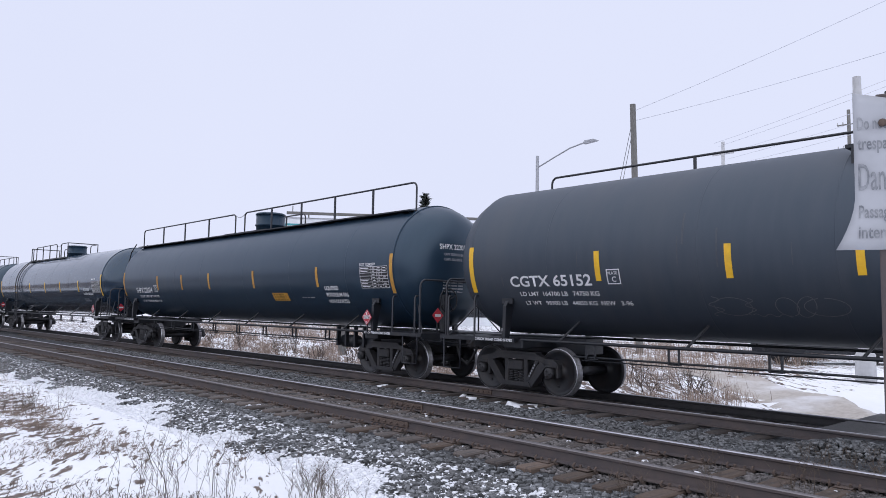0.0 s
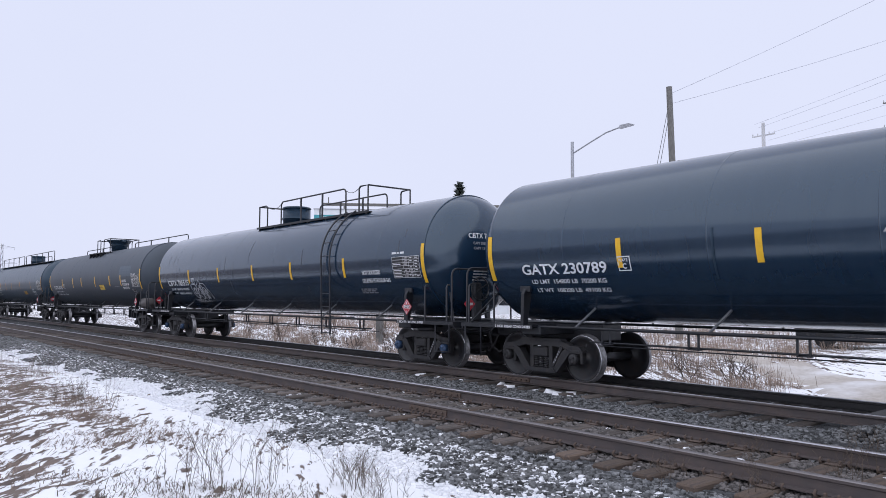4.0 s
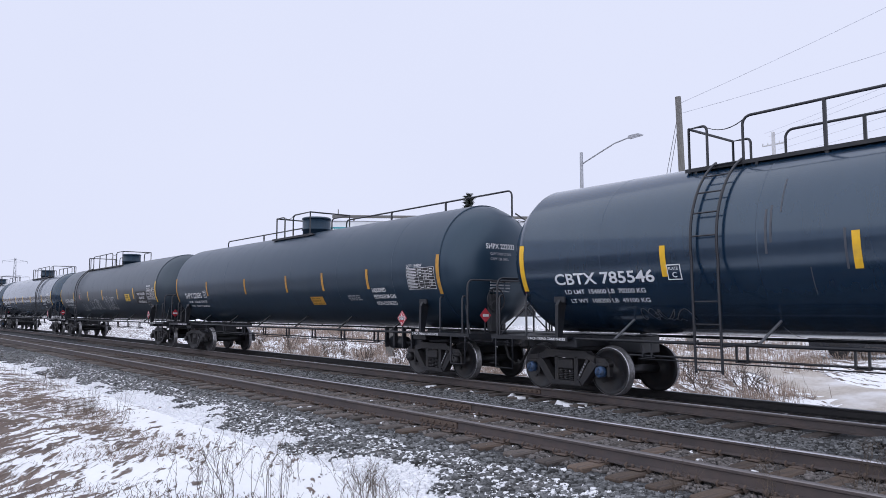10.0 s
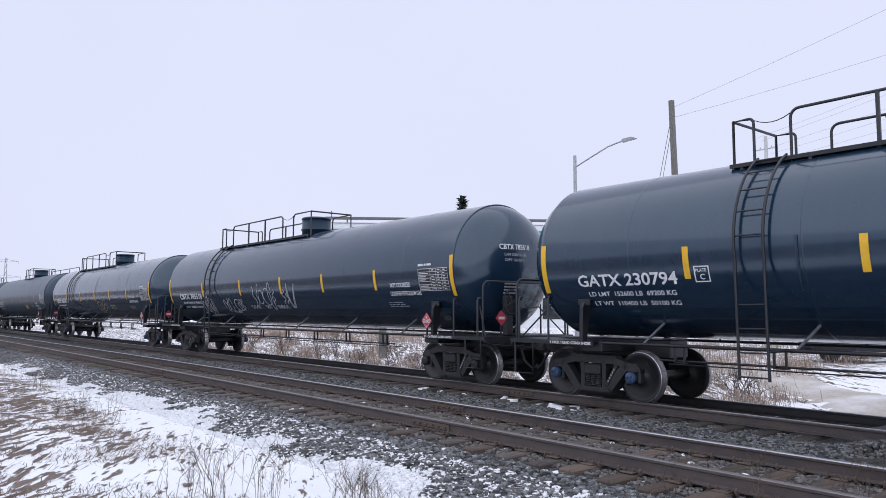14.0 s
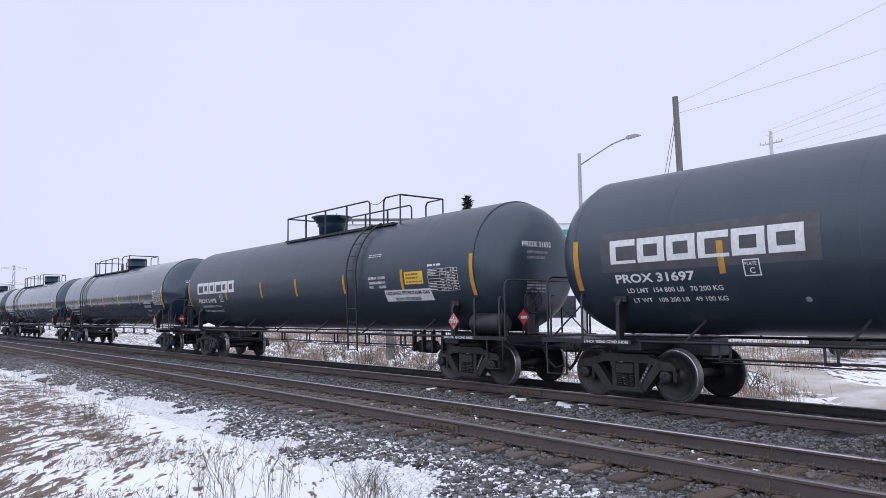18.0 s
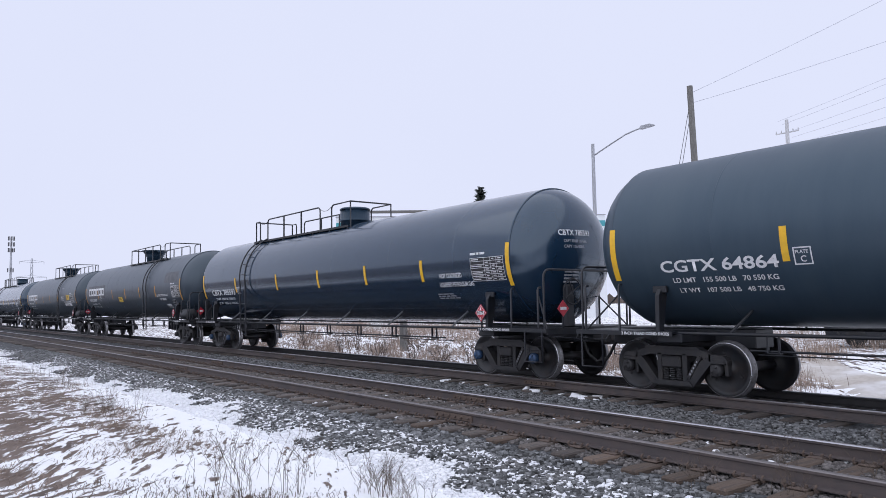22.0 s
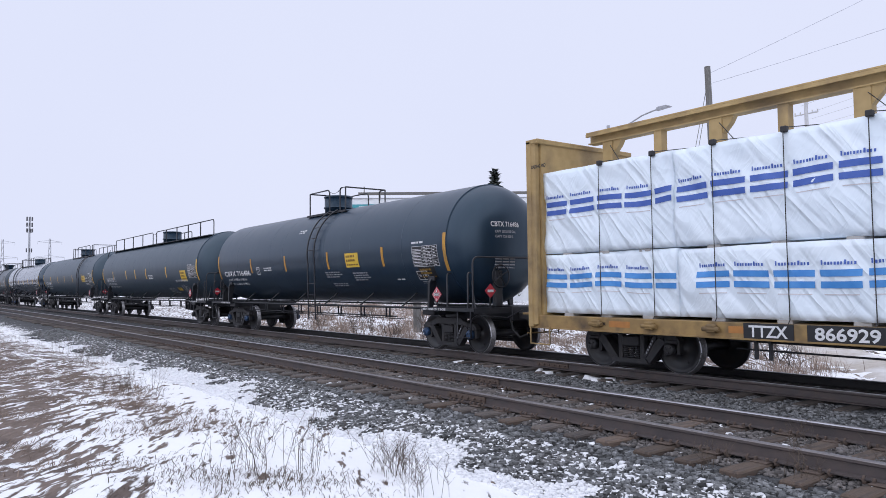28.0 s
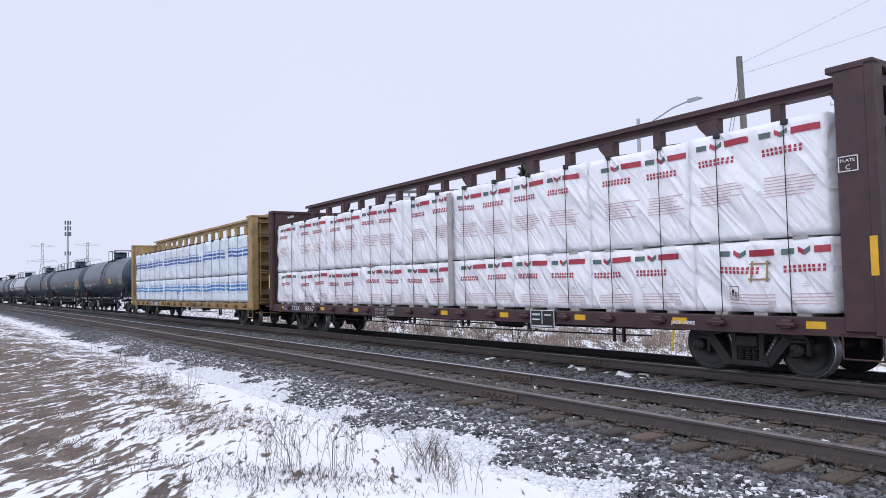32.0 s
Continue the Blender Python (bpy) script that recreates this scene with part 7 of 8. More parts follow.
def build_street():
    p = utility_pole(-17.79, 28.0, 11.04, "grey wooden utility pole leaning slightly", 0.17, 0.13, lean=(-0.29, 0))
    for dz in (0.3, 0.75):
        part("insulator", Geo().tube([(-0.2, 0, 11.2 - dz), (-0.36, 0, 11.2 - dz - 0.02)], 0.045, 8), CONCRETE, p)
    part("guy_wire", Geo().tube([(-0.28, 0, 10.7), (-2.9, 0, 0.2)], 0.012, 4), WIRE, p)
    part("guy_wire", Geo().tube([(-0.28, 0, 10.2), (-2.6, 0, 0.2)], 0.012, 4), WIRE, p)
    # street lamp with a rising arm
    z = float(ground_z(-25.35, 30)) - 0.1
    lamp = thing("street_lamp", "grey street lamp on a straight pole", "street lamp", m=pose(-25.35, 30, z))
    part("pole", Geo().tube([(0, 0, 0), (0, 0, 10.05 - z)], 0.1, 12, radii=[0.13, 0.085]), GALV, lamp)
    h = 9.40 - z
    part("arm", Geo().tube([(0, 0, h), (1.2, 0, h + 0.42), (2.2, 0, h + 0.75), (2.9, 0, h + 0.86), (3.2, 0, h + 0.88)], 0.04, 8), GALV, lamp)
    g = Geo()
    g.prism([(3.1, h + 0.82), (3.85, h + 0.86), (3.9, h + 0.90), (3.75, h + 0.97), (3.2, h + 0.97)], -0.14, 0.14)
    part("lamp_head", g, GALV, lamp)
    utility_pole(-30.2, 61, 16.9, "tall pale concrete power pole", 0.28, 0.14, arms=((1.1, 1.0),), mat=CONCRETE)
    utility_pole(-20.9, 64, 18.6, "tall pole with steps and crossarms", 0.2, 0.13, arms=((1.2, 0.9), (3.2, 0.9)), mat=POLE_WOOD)
    # wires that climb out of view to the poles beside the crossing
    for (x, y, zz), (u, v, w), s in (((-18.06, 28, 10.72), (8.0, 33.0, 19.3), 0.5), ((-18.03, 28, 10.27), (8.0, 34.5, 15.6), 0.6)):
        cable((x, y, zz), (u, v, w), s, r=0.011)
    for k, (dz, e) in enumerate(((0.0, 24.0), (0.35, 23.6), (1.1, 22.0), (1.6, 20.8), (2.2, 19.6))):
        cable((-30.2 + (k - 2) * 0.4, 61, 16.9 - dz), (14.0, 50.0 + k * 0.4, e), 0.8, r=0.016)
    # pale mast beside the crossing
    z = float(ground_z(-7.2, 22.8)) - 0.1
    m = thing("concrete_pole", "pale concrete light pole with a thick base", "pole", m=pose(-7.2, 22.8, z))
    part("base", Geo().lathe([(0, 0.27), (0.9, 0.26), (1.0, 0.2)], "z", (0, 0, 0), 18), CONCRETE, m)
    part("shaft", Geo().tube([(0, 0, 1.0), (0, 0, 8.6 - z)], 0.14, 14, radii=[0.18, 0.11]), CONCRETE, m)
    part("junction_box", Geo().box(0.12, 0.45, -0.12, 0.12, 7.6, 8.2, bev=0.02), POLE_WOOD, m)
    # grey service cabinet
    g = Geo().box(-0.75, 0.75, -0.5, 0.5, 0, 2.9, bev=0.03)
    c = thing("service_cabinet", "pale grey steel trackside cabinet", "cabinet", m=pose(-20.2, 48.0, float(ground_z(-20, 48)) - 0.02, 0, 0, 20))
    part("body", g, GALV, c)
    part("door", Geo().box(-0.65, 0.65, -0.53, -0.503, 0.15, 2.75, bev=0.01), GALV, c)
    # yellow cable marker and old wooden post on the far bank
    z = float(ground_z(-14.4, 18.2))
    mk = thing("cable_marker", "slanted yellow plastic marker post in dry grass", "marker post", m=pose(-14.4, 18.2, z, 0, 9, 0))
    part("tube", Geo().tube([(0, 0, -0.1), (0, 0, 1.25)], 0.035, 10), MARKER, mk)
    z = float(ground_z(-27.3, 18.9))
    post = thing("wooden_post", "short grey wooden post on the bank", "post", m=pose(-27.3, 18.9, z))
    part("shaft", Geo().box(-0.15, 0.15, -0.13, 0.13, -0.1, 1.6, bev=0.03), POLE_WOOD, post)


def car_thing(x, y, rz, paint, label, suv=False):
    z = float(ground_z(x, y)) - 0.005
    c = thing("parked_car", label, "car", "parked cars", m=pose(x, y, z, 0, 0, rz))
    h = 1.72 if suv else 1.45
    w = 0.9
    body = Geo()
    low = [(-2.2, 0.35), (-2.25, 0.6), (-2.1, 0.9), (-1.2, 0.98), (1.5, 1.0), (2.15, 0.92), (2.25, 0.6), (2.2, 0.35)]
    if suv:
        low = [(-2.3, 0.4), (-2.35, 0.75), (-2.2, 1.02), (-1.2, 1.1), (2.2, 1.12), (2.3, 0.9), (2.3, 0.4)]
    body.prism(low, -w, w)
    part("body", body, paint, c)
    b = 0.98 if not suv else 1.1
    cab = [(-1.15, b), (-0.5, h - 0.03), (0.0, h), (0.95, h), (1.75, b)] if not suv else [(-1.15, b), (-0.45, h - 0.03), (0.2, h), (1.7, h - 0.04), (2.15, b)]
    part("roof", Geo().prism(cab, -w + 0.12, w - 0.12), paint, c)
    win = [(-0.98, b + 0.03), (-0.45, h - 0.12), (0.0, h - 0.1), (0.9, h - 0.1), (1.5, b + 0.03)] if not suv else [(-0.95, b + 0.03), (-0.4, h - 0.13), (0.2, h - 0.1), (1.6, h - 0.12), (1.95, b + 0.03)]
    part("side_window", Geo().prism(win, -w + 0.108, w - 0.108), GLASS_DARK, c)
    for sx in (-1.38, 1.38):
        for sy in (-1, 1):
            wheel = part("wheel", Geo().lathe([(sy * 0.70, 0.2), (sy * 0.70, 0.33), (sy * 0.74, 0.345), (sy * 0.88, 0.345), (sy * 0.92, 0.32), (sy * 0.92, 0.22)], "y", (sx, 0, 0.345), 24), RUBBER, c)
            part("rim", Geo().lathe([(sy * 0.90, 0.225), (sy * 0.915, 0.2), (sy * 0.88, 0.06), (sy * 0.88, 0.0)], "y", (sx, 0, 0.345), 18), HUB, wheel)
    for sy in (-0.62, 0.62):
        part("headlight", Geo().box(-2.29 if not suv else -2.37, -2.15, sy - 0.2, sy + 0.2, 0.66, 0.8, bev=0.02), HUB, c)
    return c


def build_buildings():
    # distant store front with a teal band and a roof beam
    z = float(ground_z(-68, 43))
    b = thing("store_building", "white flat-roofed store with a teal band", "building", m=pose(-70.1, 39.7, z - 0.05, 0, 0, 55))
    top = 11.4 - z
    w = Geo().box(0, 30, 0, 14, 0, top, bev=0.02)
    part("wall", w, WHITE_CLAD, b)
    part("fascia_band", Geo().box(-0.02, 30.02, -0.06, 0, top - 1.25, top - 0.62), TEAL, b)
    g = Geo()
    for k in range(9):
        g.box(0.95 + 0.22 * k, 1.1 + 0.22 * k, -0.075, -0.06, top - 1.05, top - 0.8)
    part("sign_mark", g, WHITE_CLAD, b, "row of plain white marks")
    part("parapet", Geo().box(-0.08, 30.08, -0.1, 14.1, top, top + 0.08), GALV, b)
    g = Geo()
    g.box(0.8, 26, 1.0, 1.25, top + 0.55, top + 0.85)
    for k in (3.2, 10, 17, 24):
        g.box(k - 0.08, k + 0.08, 1.05, 1.2, top, top + 0.55)
    g.box(1.4, 1.5, 1.05, 1.15, top + 0.85, top + 1.5)
    part("roof_beam", g, POLE_WOOD, b, "long dark beam on short posts above the roof")
    for k in range(6):
        win = part("window", Geo().box(2 + 4.6 * k, 5 + 4.6 * k, -0.04, 0, 1.0, 3.4), GLASS_DARK, b)
    # low restaurant with a red fascia
    z = float(ground_z(-29, 76))
    r = thing("restaurant_building", "low white building with a red fascia", "building", m=pose(-30.2, 74.6, z - 0.05, 0, 0, 20))
    top = 9.0 - z
    part("wall", Geo().box(0.6, 22, 0.6, 16, 0, top - 1.2, bev=0.02), WHITE_CLAD, r)
    part("fascia", Geo().box(0, 22.6, 0, 16.6, top - 1.3, top, bev=0.03), RED_FASCIA, r)
    for k in range(6):
        part("pillar", Geo().box(0.8 + 3.6 * k, 1.6 + 3.6 * k, 0.3, 0.62, 0, top - 1.3, bev=0.03), CONCRETE, r)
        part("window", Geo().box(1.9 + 3.6 * k, 3.9 + 3.6 * k, 0.55, 0.59, 0.9, 4.6), GLASS_DARK, r)
    car_thing(-10.3, 28.2, 20, CAR_DARK, "dark parked sport utility vehicle", True)
    car_thing(-5.2, 29.6, 20, CAR_DARK, "black parked saloon car")
    car_thing(-29.0, 60.5, 55, CAR_WHITE, "white parked saloon car on the snowy lot")
    car_thing(-26.3, 64.0, 40, CAR_WHITE, "white parked hatchback on the snowy lot")
    car_thing(-23.0, 58.0, 30, CAR_SILVER, "silver parked car beside the cabinet")
    car_thing(-38.5, 69.0, 20, CAR_DARK, "dark parked car under the spruces", True)


def spruce(x, y, h, seed, width=2.2, label="dark green spruce tree"):
    r = random.Random(seed)
    z = float(ground_z(x, y))
    t = thing("spruce_tree", label, "tree", "spruces behind the line", m=pose(x, y, z - 0.1))
    part("trunk", Geo().tube([(0, 0, 0), (0, 0, h * 0.55), (0, 0, h)], 0.2, 8, radii=[0.2, 0.11, 0.015]), TWIG, t)
    g, twigs = Geo(), Geo()
    levels = int(h * 7)
    for k in range(levels):
        f = k / levels
        zz = h * (0.10 + 0.9 * f)
        ln = width * (1 - f) ** 0.7 * r.uniform(0.6, 1.15) + 0.12
        for _ in range(7 if f < 0.8 else 5):
            a = r.uniform(0, 6.283)
            d = Vector((math.cos(a), math.sin(a), 0))
            tip = Vector((0, 0, zz)) + d * ln * r.uniform(0.7, 1.05) + Vector((0, 0, -0.18 * ln + 0.1 + 0.5 * max(0, f - 0.6) * ln))
            twigs.tube([(0, 0, zz), tip], 0.02, 3, radii=[0.025, 0.006], caps=False)
            for q in range(6):
                c = Vector((0, 0, zz)).lerp(tip, 0.25 + 0.15 * q + r.uniform(-0.05, 0.05))
                s = Vector((-d.y, d.x, 0)) * (0.1 + 0.26 * (1 - q / 6) * min(1, ln)) * r.uniform(0.6, 1.3)
                u = d * r.uniform(0.2, 0.42)
                dz = Vector((0, 0, r.uniform(-0.28, 0.05)))
                g.add([c - u * 0.5, c + s + dz, c + u, c - s + dz], [(0, 1, 2, 3)])
    part("branches", twigs, TWIG, t)
    part("crown", g, NEEDLE, t)


def lattice_tower(x, y, h, base, label, arms, mat, name="power_tower"):
    z = float(ground_z(x, y))
    t = thing(name, label, "tower", m=pose(x, y, z))
    g = Geo()
    n = 9
    for sx in (-1, 1):
        for sy in (-1, 1):
            g.tube([(sx * base, sy * base, 0), (sx * base * 0.22, sy * base * 0.22, h * 0.62), (sx * base * 0.12, sy * base * 0.12, h)], 0.13, 4)
    for k in range(n):
        f0, f1 = k / n, (k + 1) / n

        def w(f):
            return base * (1 - 0.78 * f / 0.62) if f < 0.62 else base * (0.22 - 0.10 * (f - 0.62) / 0.38)
        for s in (-1, 1):
            g.tube([(-w(f0), s * w(f0), h * f0), (w(f1), s * w(f1), h * f1)], 0.09, 4)
            g.tube([(w(f0), s * w(f0), h * f0), (-w(f1), s * w(f1), h * f1)], 0.09, 4)
            g.tube([(s * w(f0), -w(f0), h * f0), (s * w(f1), w(f1), h * f1)], 0.09, 4)
    part("lattice", g, mat, t)
    for f, a in arms:
        g = Geo()
        for s in (-1, 1):
            g.tube([(0, 0, h * f + 1.0), (0, s * a, h * f)], 0.12, 4)
            g.tube([(0, 0, h * f - 0.6), (0, s * a, h * f)], 0.12, 4)
            g.tube([(0, s * a, h * f), (0, s * a, h * f - 1.6)], 0.1, 4)
        part("crossarm", g, mat, t)
    return t


def build_distance():
    # towers far down the line
    lattice_tower(-511, 49.5, 33, 3.2, "distant grey lattice power tower", ((0.94, 6.5), (0.66, 8.0)), GALV)
    lattice_tower(-495, 72.6, 33, 3.2, "distant grey lattice power tower", ((0.94, 6.5), (0.66, 8.0)), GALV)
    z = float(ground_z(-501, 62.4))
    t = thing("mobile_mast", "distant mobile phone mast with antenna panels", "mast", m=pose(-501, 62.4, z))
    part("mast", Geo().tube([(0, 0, 0), (0, 0, 46)], 0.6, 8, radii=[0.9, 0.45]), GALV, t)
    for zz, k in ((45, 6), (41.5, 6), (38, 5), (26, 3)):
        for q in range(k):
            a = q * 6.283 / k
            part("antenna", Geo().box(1.6 * math.cos(a) - 0.3, 1.6 * math.cos(a) + 0.3, 1.6 * math.sin(a) - 0.3, 1.6 * math.sin(a) + 0.3, zz - 1.2, zz + 1.2), WIRE, t)
    spruce(-56.2, 48.7, 13.8, 1, 3.0, "dark spruce tree standing above the train")
    for k, (x, y, h) in enumerate(((-37.5, 71.8, 13.4), (-36.2, 74.0, 12.0), (-34.9, 75.6, 8.6), (-39.5, 70.5, 11.0), (-31.5, 82, 6.5), (-28.9, 84, 7.2))):
        spruce(x, y, h, 10 + k, 2.6)
    # low bare wood along the horizon
    r = np.random.RandomState(4)
    n = 2600
    ang = r.uniform(-2.6, 0.9, n)
    dist = r.uniform(520, 900, n)
    x, y = -dist * np.cos(ang * 0.5), np.abs(dist * np.sin(ang * 0.5)) + 60
    hh = r.uniform(3, 8, n) * (0.6 + 0.5 * smooth_noise(x * 0.01, y * 0.01, 9))
    v, f = [], []
    for k in range(n):
        w = hh[k] * r.uniform(0.5, 0.9)
        a = r.uniform(0, 3.14)
        c, s = math.cos(a) * w, math.sin(a) * w
        b = len(v)
        v += [(x[k] - c, y[k] - s, -0.6), (x[k] + c, y[k] + s, -0.6), (x[k] + c * 0.7, y[k] + s * 0.7, hh[k] * 0.7), (x[k], y[k], hh[k]), (x[k] - c * 0.8, y[k] - s * 0.8, hh[k] * 0.6)]
        f.append((b, b + 1, b + 2, b + 3, b + 4))
    me = bpy.data.meshes.new("far_woods")
    me.from_pydata(v, [], f)
    me.materials.append(TWIG)
    tagged(new("far_woods", me), "low bare woods along the horizon", "woods", kind="stuff")


def build_sign():
    """Bent enamel warning sign on a steel post beside the camera."""
    z = float(ground_z(-0.93, 3.15))
    s = thing("warning_sign", "bent scratched white warning sign on a post", "sign", m=pose(-0.93, 3.14, 0, 0, 0, 14))
    part("post", Geo().box(0.0, 0.05, 0.0, 0.045, z - 0.2, 2.5, bev=0.006), RAIL_SIDE, s)
    n = 14

    def surf(u, w):
        # u across from the post, w up; the lower free corner curls out
        curl = max(0.0, 0.30 - w) ** 2 * 0.8 * max(0.0, -u)
        return (u - curl * 1.6, -0.012 - curl * 1.0 + 0.02 * math.sin(u * 9), 1.885 + w)
    verts, faces = [], []
    cols, rows = 12, 16
    for j in range(rows + 1):
        for i in range(cols + 1):
            verts.append(surf(-0.075 + 0.38 * i / cols - (0.055 * max(0, 1 - j / 5) ** 1.5) * (1 - i / cols), (0.625 - 0.10 * i / cols) * j / rows))
    m = cols + 1
    faces = [(j * m + i, j * m + i + 1, (j + 1) * m + i + 1, (j + 1) * m + i) for j in range(rows) for i in range(cols)]
    k = len(verts)
    back = [(a, b + 0.003, c) for a, b, c in verts]
    rim = [(i, k + i, k + i + 1, i + 1) for i in range(cols)] + [(rows * m + i, rows * m + i + 1, k + rows * m + i + 1, k + rows * m + i) for i in range(cols)]
    rim += [(j * m, (j + 1) * m, k + (j + 1) * m, k + j * m) for j in range(rows)]
    part("sign_plate", Geo().add(verts + back, faces + [tuple(k + q for q in reversed(f)) for f in faces] + rim, 0, True), SIGN_WHITE, s)
    part("bolt", Geo().lathe([(-0.03, 0), (-0.03, 0.014), (-0.012, 0.016)], "y", (0.025, 0, 2.38), 8), RUST, s)
    for body, w, size in (("Do not", 0.475, 0.07), ("trespass", 0.395, 0.07), ("Danger", 0.235, 0.15), ("Passage", 0.125, 0.07), ("interdit", 0.045, 0.07)):
        me, co = text_mesh(body, size, size * (0.235 if size < 0.1 else 0.19) * len(body), 0.001)
        out = []
        for a, b, _ in co:
            p = surf(-0.062 + a, w + b)
            out.append((p[0], p[1] - 0.003, p[2]))
        me.vertices.foreach_set("co", np.array(out).ravel())
        me.materials.clear()
        me.materials.append(SIGN_INK)
        me.update()
        ob = new("lettering", me)
        ob.parent = s


def build_crossing():
    g = Geo()
    g.box(-4.3, 8, TRAIN_Y - 0.66, TRAIN_Y + 0.66, -0.2, -0.02, bev=0.01)
    g.box(-4.3, 8, TRAIN_Y + 0.84, TRAIN_Y + 2.2, -0.3, -0.03, bev=0.01)
    g.box(-2.9, 8, TRAIN_Y - 1.9, TRAIN_Y - 0.84, -0.3, -0.03, bev=0.01)
    tagged(new("road", g.mesh("road", [ASPHALT])), "asphalt level crossing surface between the rails", "road", kind="structure")
    g = Geo()
    n = 24
    verts = []
    for k in range(n + 1):
        t = k / n
        x = -18 + 15 * t
        y = 21.7 - 0.757 * (x + 11) - 1.2 * max(0.0, 0.4 - t)
        w = 1.15
        for q in range(5):
            yy = y - w + 2 * w * q / 4 + 0.15 * math.sin(x * 2.1 + q)
            verts.append((x, yy, float(ground_z(x, yy)) + 0.045 - 0.03 * (q in (0, 4))))
    faces = [(k * 5 + q, (k + 1) * 5 + q, (k + 1) * 5 + q + 1, k * 5 + q + 1) for k in range(n) for q in range(4)]
    g.add(verts, faces, 0, True)
    tagged(new("path", g.mesh("path", [GRAVEL])), "snow-dusted sandy path beyond the tracks", "path", kind="structure")


def build_plants():
    r = random.Random(3)
    tufts = [(-12.3, 3.1, 4), (-12.5, 2.9, 3), (-15.2, 3.7, 4), (-21.7, 4.1, 4), (-17.4, 3.4, 3), (-10.3, 2.8, 2), (-9.1, 1.1, 3), (-8.3, 2.0, 3), (-14.0, 3.3, 3), (-20.2, 3.6, 3), (-26, 3.9, 3), (-7.7, 3.6, 2), (-6.8, 2.9, 1.5), (-11.0, 1.4, 3), (-13.2, 1.9, 3), (-16.5, 2.2, 4), (-19, 2.0, 4), (-24, 2.0, 4), (-30, 2.2, 4), (-9.8, 0.4, 2)]
    for _ in range(110):
        tufts.append((r.uniform(-34, -7.5), r.uniform(-1.5, 3.8), r.uniform(0.5, 2)))
    tufts = [q for q in tufts if q[0] < -10.0 or q[1] < 1.6]
    blades("dead_grass", "matted straw-brown dead grass lying in the snow", tufts, 5, 13000, 0.32, (0.07, 0.22), 0.12, STRAW, 0.004)
    litter = [(x, y, 1) for x, y in [(-6.9, 2.5), (-6.9, 2.7), (-6.5, 2.7), (-6.2, 2.8), (-6.2, 3.0), (-6.7, 2.1), (-6.7, 1.9), (-6.4, 3.2), (-6.4, 3.4), (-6.2, 3.5), (-7.8, 2.0), (-8.0, 2.2), (-6.4, 2.2), (-6.6, 2.9)]]
    blades("dead_grass", "dark leaf litter and flattened grass round the weeds", litter, 15, 1000, 0.3, (0.05, 0.18), 0.1, STALK, 0.003)
    far = [(r.uniform(-48, -8.5), r.uniform(15.3, 20.5), r.uniform(0.4, 2)) for _ in range(150)]
    blades("bank_grass", "tall dry tan grass on the far bank", far, 6, 15000, 0.3, (0.2, 0.6), 1.1, TAN_GRASS, 0.005)
    beyond = [(r.uniform(-62, -10.5), r.uniform(20.5, 33), r.uniform(0.4, 2)) for _ in range(260)]
    blades("bank_grass", "tan grass tufts showing through snow beyond the bank", beyond, 7, 20000, 0.4, (0.25, 0.7), 1.1, TAN_GRASS, 0.007)
    spots_w = [(-8.0, 3.3), (-7.75, 4.0), (-7.9, 4.6), (-7.05, 4.6), (-7.6, 3.3), (-7.3, 3.7), (-6.9, 3.2), (-8.3, 3.2), (-8.6, 3.6)]
    for k, (x, y) in enumerate(spots_w):
        weed(x + r.uniform(-0.1, 0.1), y + r.uniform(-0.1, 0.1), k, r.uniform(0.45, 0.78), r.randint(3, 4), 0.14)
    for k, (x, y) in enumerate([(-6.9, 2.7), (-6.7, 2.8), (-6.6, 2.9), (-6.8, 3.3), (-6.7, 3.4), (-6.7, 2.4)]):
        weed(x, y, 120 + k, r.uniform(0.45, 0.75), r.randint(4, 6), 0.09, "dense brown weed stalks over leaf litter")
    for k, (x, y) in enumerate([(-6.5, 4.2), (-6.6, 4.4), (-6.5, 4.1)]):
        weed(x, y, 140 + k, 0.36, 9, 0.1, "low twiggy dry weed in the snow")
    for k, (x, y) in enumerate(((-7.05, 4.62), (-5.6, 3.95), (-6.2, 4.3))):
        weed(x, y, 40 + k, 0.34, 11, 0.1, "low twiggy dry weed in the snow")
    for k, (x, y) in enumerate(((-15.2, 3.75), (-14.6, 3.6), (-14.1, 3.4), (-21.7, 4.15), (-20.4, 3.7), (-20.9, 3.9), (-26.0, 4.1), (-33, 4.0))):
        weed(x, y, 60 + k, 0.5, 16, 0.26, "bushy brown dry weed tuft on the bank")
    for k, (x, y) in enumerate(((-4.0, 7.72), (-3.6, 6.75), (-3.15, 8.4), (-2.95, 9.1), (-3.4, 9.4), (-2.7, 8.8), (-4.4, 6.6), (-3.0, 7.5))):
        weed(x, y, 80 + k, 0.42, 9, 0.12, "dry weed growing between the sleepers")
    for k, (x, y, h, w) in enumerate(((-20.6, 15.8, 1.3, 1.2), (-19.6, 16.4, 1.5, 1.0), (-11.0, 17.8, 1.1, 1.6), (-10.2, 18.4, 1.2, 1.6), (-9.6, 18.2, 1.0, 1.5), (-29.5, 17.0, 1.6, 1.2), (-25.5, 16.4, 1.5, 1.2), (-24.0, 17.2, 1.6, 1.3), (-34, 17.5, 1.6, 1.2), (-39, 18, 1.7, 1.3), (-12.4, 19.4, 1.0, 1.4), (-31.5, 19.0, 1.8, 1.2))):
        shrub(x, y, 200 + k, h, w)


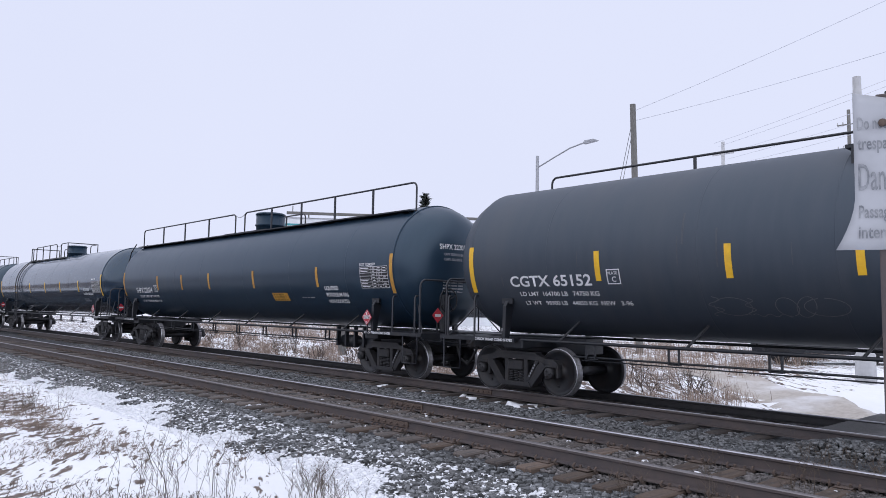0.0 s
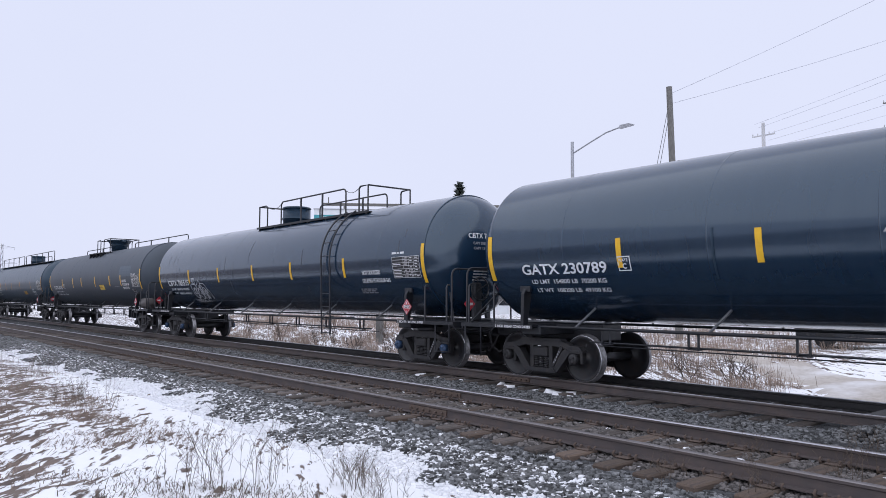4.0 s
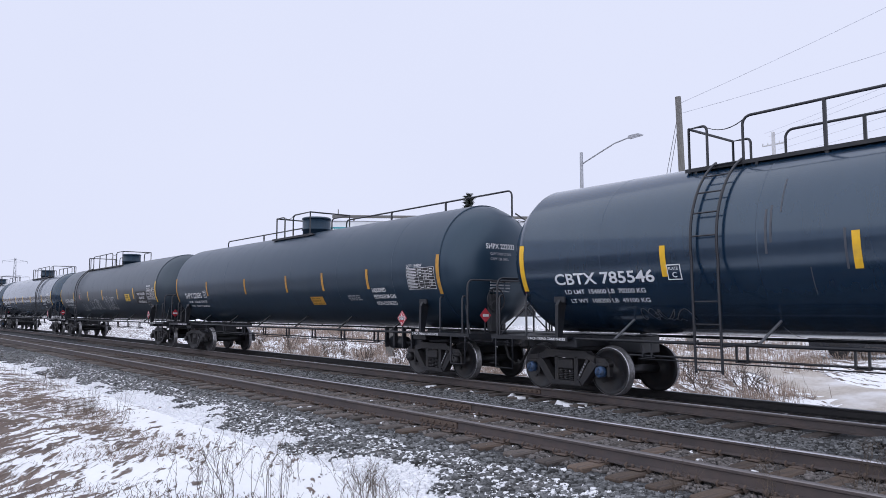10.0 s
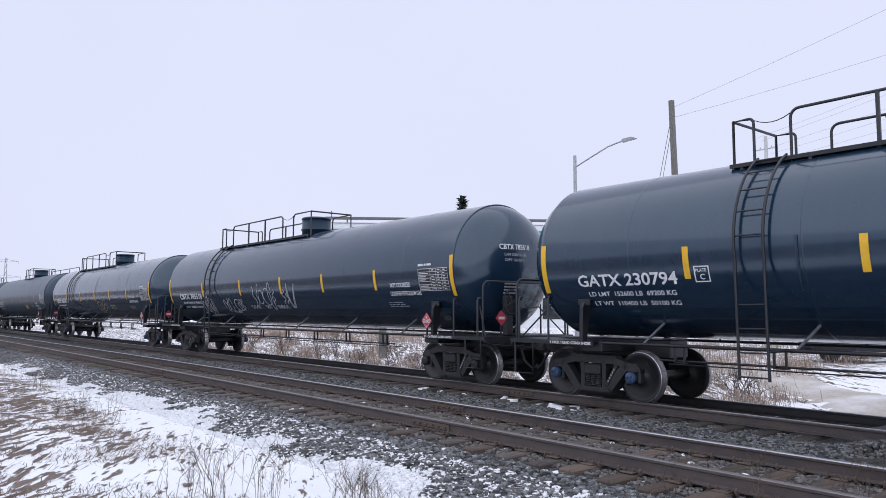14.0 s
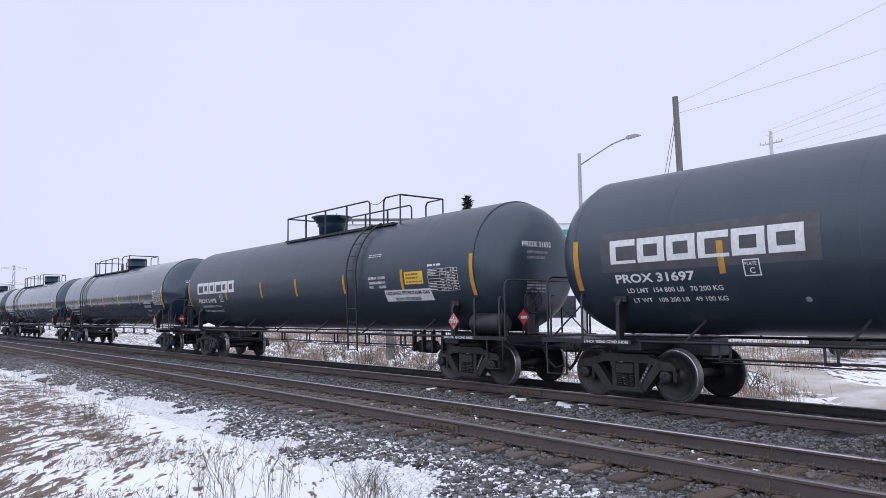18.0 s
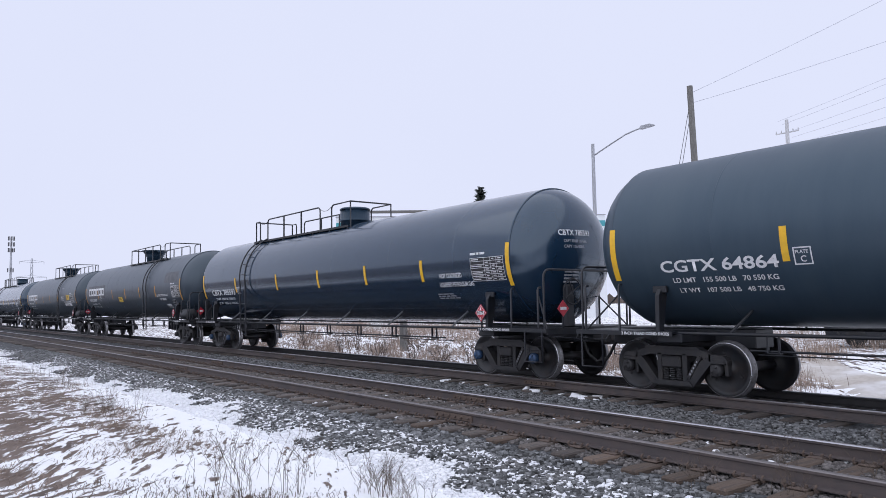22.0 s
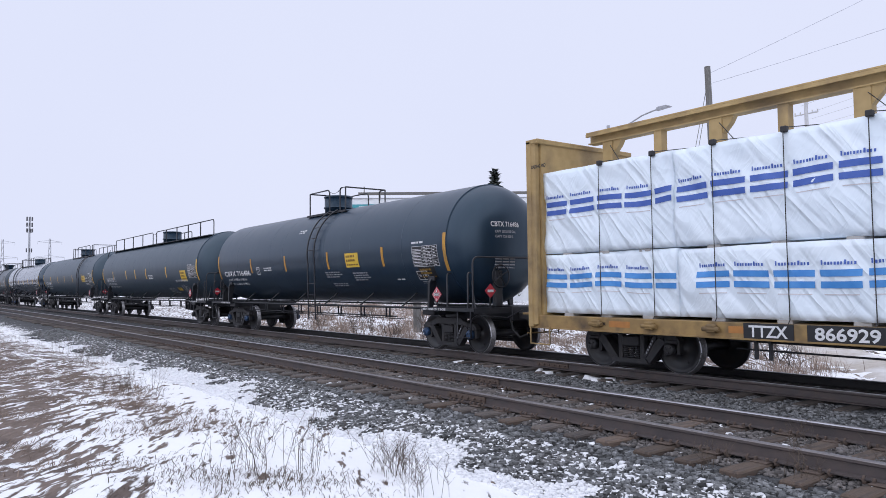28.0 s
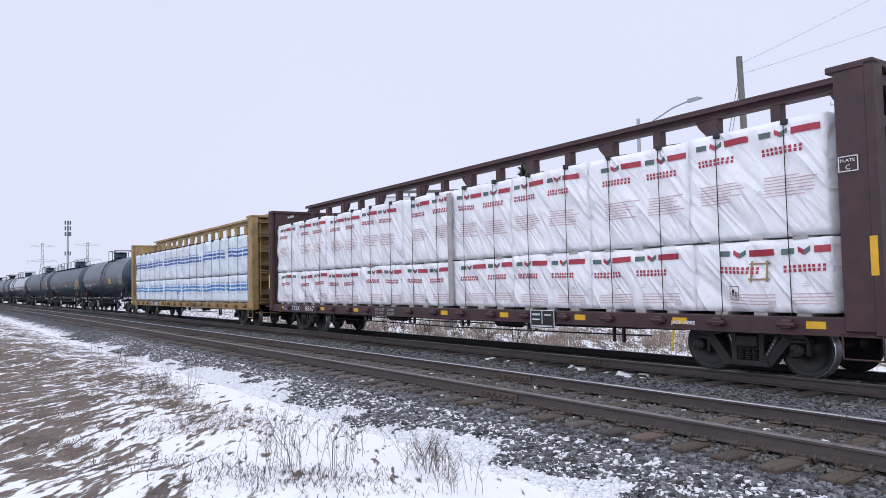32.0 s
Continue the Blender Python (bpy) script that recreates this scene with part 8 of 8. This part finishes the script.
# ---------------------------------------------------------------- motion of the train
RUN = (-163.22, -153.05, -142.94, -132.8, -122.61, -112.36, -102.08, -91.78, -81.51, -71.27, -61.06, -50.87, -40.68, -30.48, -20.3, -10.13, 0.0,
       10.08, 20.13, 30.17, 40.21, 50.28, 60.39, 70.56, 80.82, 91.18, 101.58, 111.97, 122.3, 132.52, 142.65, 152.72, 162.75)


def travel(t):
    return float(np.interp(t, range(33), RUN))


def on_line(x, side=0.0, z=0.0):
    """Pose of something on the train's track, side metres across from its centre line."""
    s = float(bend(x))
    slope = -2.6e-4 * min(x, 0.0)
    a = math.atan(slope)
    return pose(x - side * math.sin(a), TRAIN_Y + s + side * math.cos(a), z, 0, 0, math.degrees(a))


def motions():
    for car, mid in CARS:
        walk(car, [(t, on_line(mid - travel(t))) for t in range(33)])
    for pk, x, side, z in PACKS:
        walk(pk, [(t, on_line(x - travel(t), side, z)) for t in range(33)])
    turn = [(k * 2 / 30, -math.degrees((travel(k * 2 / 30) - RUN[0]) / WHEEL_R)) for k in range(481)]
    for w, x in ROLLING:
        walk(w, [(t, pose(x, 0, WHEEL_R, 0, a, 0)) for t, a in turn])


build_ground()
build_tank_cars()
build_flatcars()
build_street()
build_buildings()
build_distance()
build_sign()
build_crossing()
build_plants()
stones("ballast_stones", "loose grey crushed ballast stones", [(-16, -2, 4.75, 6.6)], 820, 1, (0.02, 0.05), thin=True)
stones("ballast_stones", "loose grey crushed ballast stones", [(-40, -16, 4.75, 6.6)], 560, 11, (0.024, 0.055), thin=True)
stones("ballast_stones", "grey ballast stones between the two tracks", [(-16, -1.5, 9.1, 10.9)], 800, 4, (0.02, 0.046))
stones("ballast_stones", "grey ballast stones between the two tracks", [(-36, -16, 9.1, 10.9)], 500, 14, (0.024, 0.05))
stones("track_rubble", "brown stones and dirt between the sleepers", [(-26, -1.5, 6.75, 9.0)], 620, 2, (0.014, 0.04), 0.25, mat=RUBBLE)
stones("ballast_stones", "grey ballast stones under the far track", [(-26, -5, 10.85, 11.3)], 300, 3, (0.022, 0.05))
stones("snow_lumps", "small snow lumps lying among the ballast", [(-34, -3, 5.0, 6.25)], 400, 9, (0.015, 0.045), 0.36, SNOW)
stones("snow_lumps", "small snow lumps lying on the sleepers", [(-14, -2, 6.4, 9.1)], 4.5, 15, (0.02, 0.05), 0.25, SNOW)
stones("snow_lumps", "small snow lumps beside the far rail", [(-14, -9, 10.75, 11.1)], 9, 12, (0.05, 0.14), 0.6, SNOW)
build_track("track_near", NEAR_Y, "rusty near track on weathered wooden sleepers", [RAIL_SIDE, RAIL_TOP, RAIL_TOP], [RAIL_SIDE, RAIL_TOP, RAIL_BRIGHT], -60, 3, 0.55, True)
build_track("track_far", TRAIN_Y, "far track that carries the train", [RAIL_SIDE, RAIL_BRIGHT, RAIL_TOP], [RAIL_BLACK, RAIL_BRIGHT, RAIL_BRIGHT], -48, -4.6, 0.55, False)
motions()
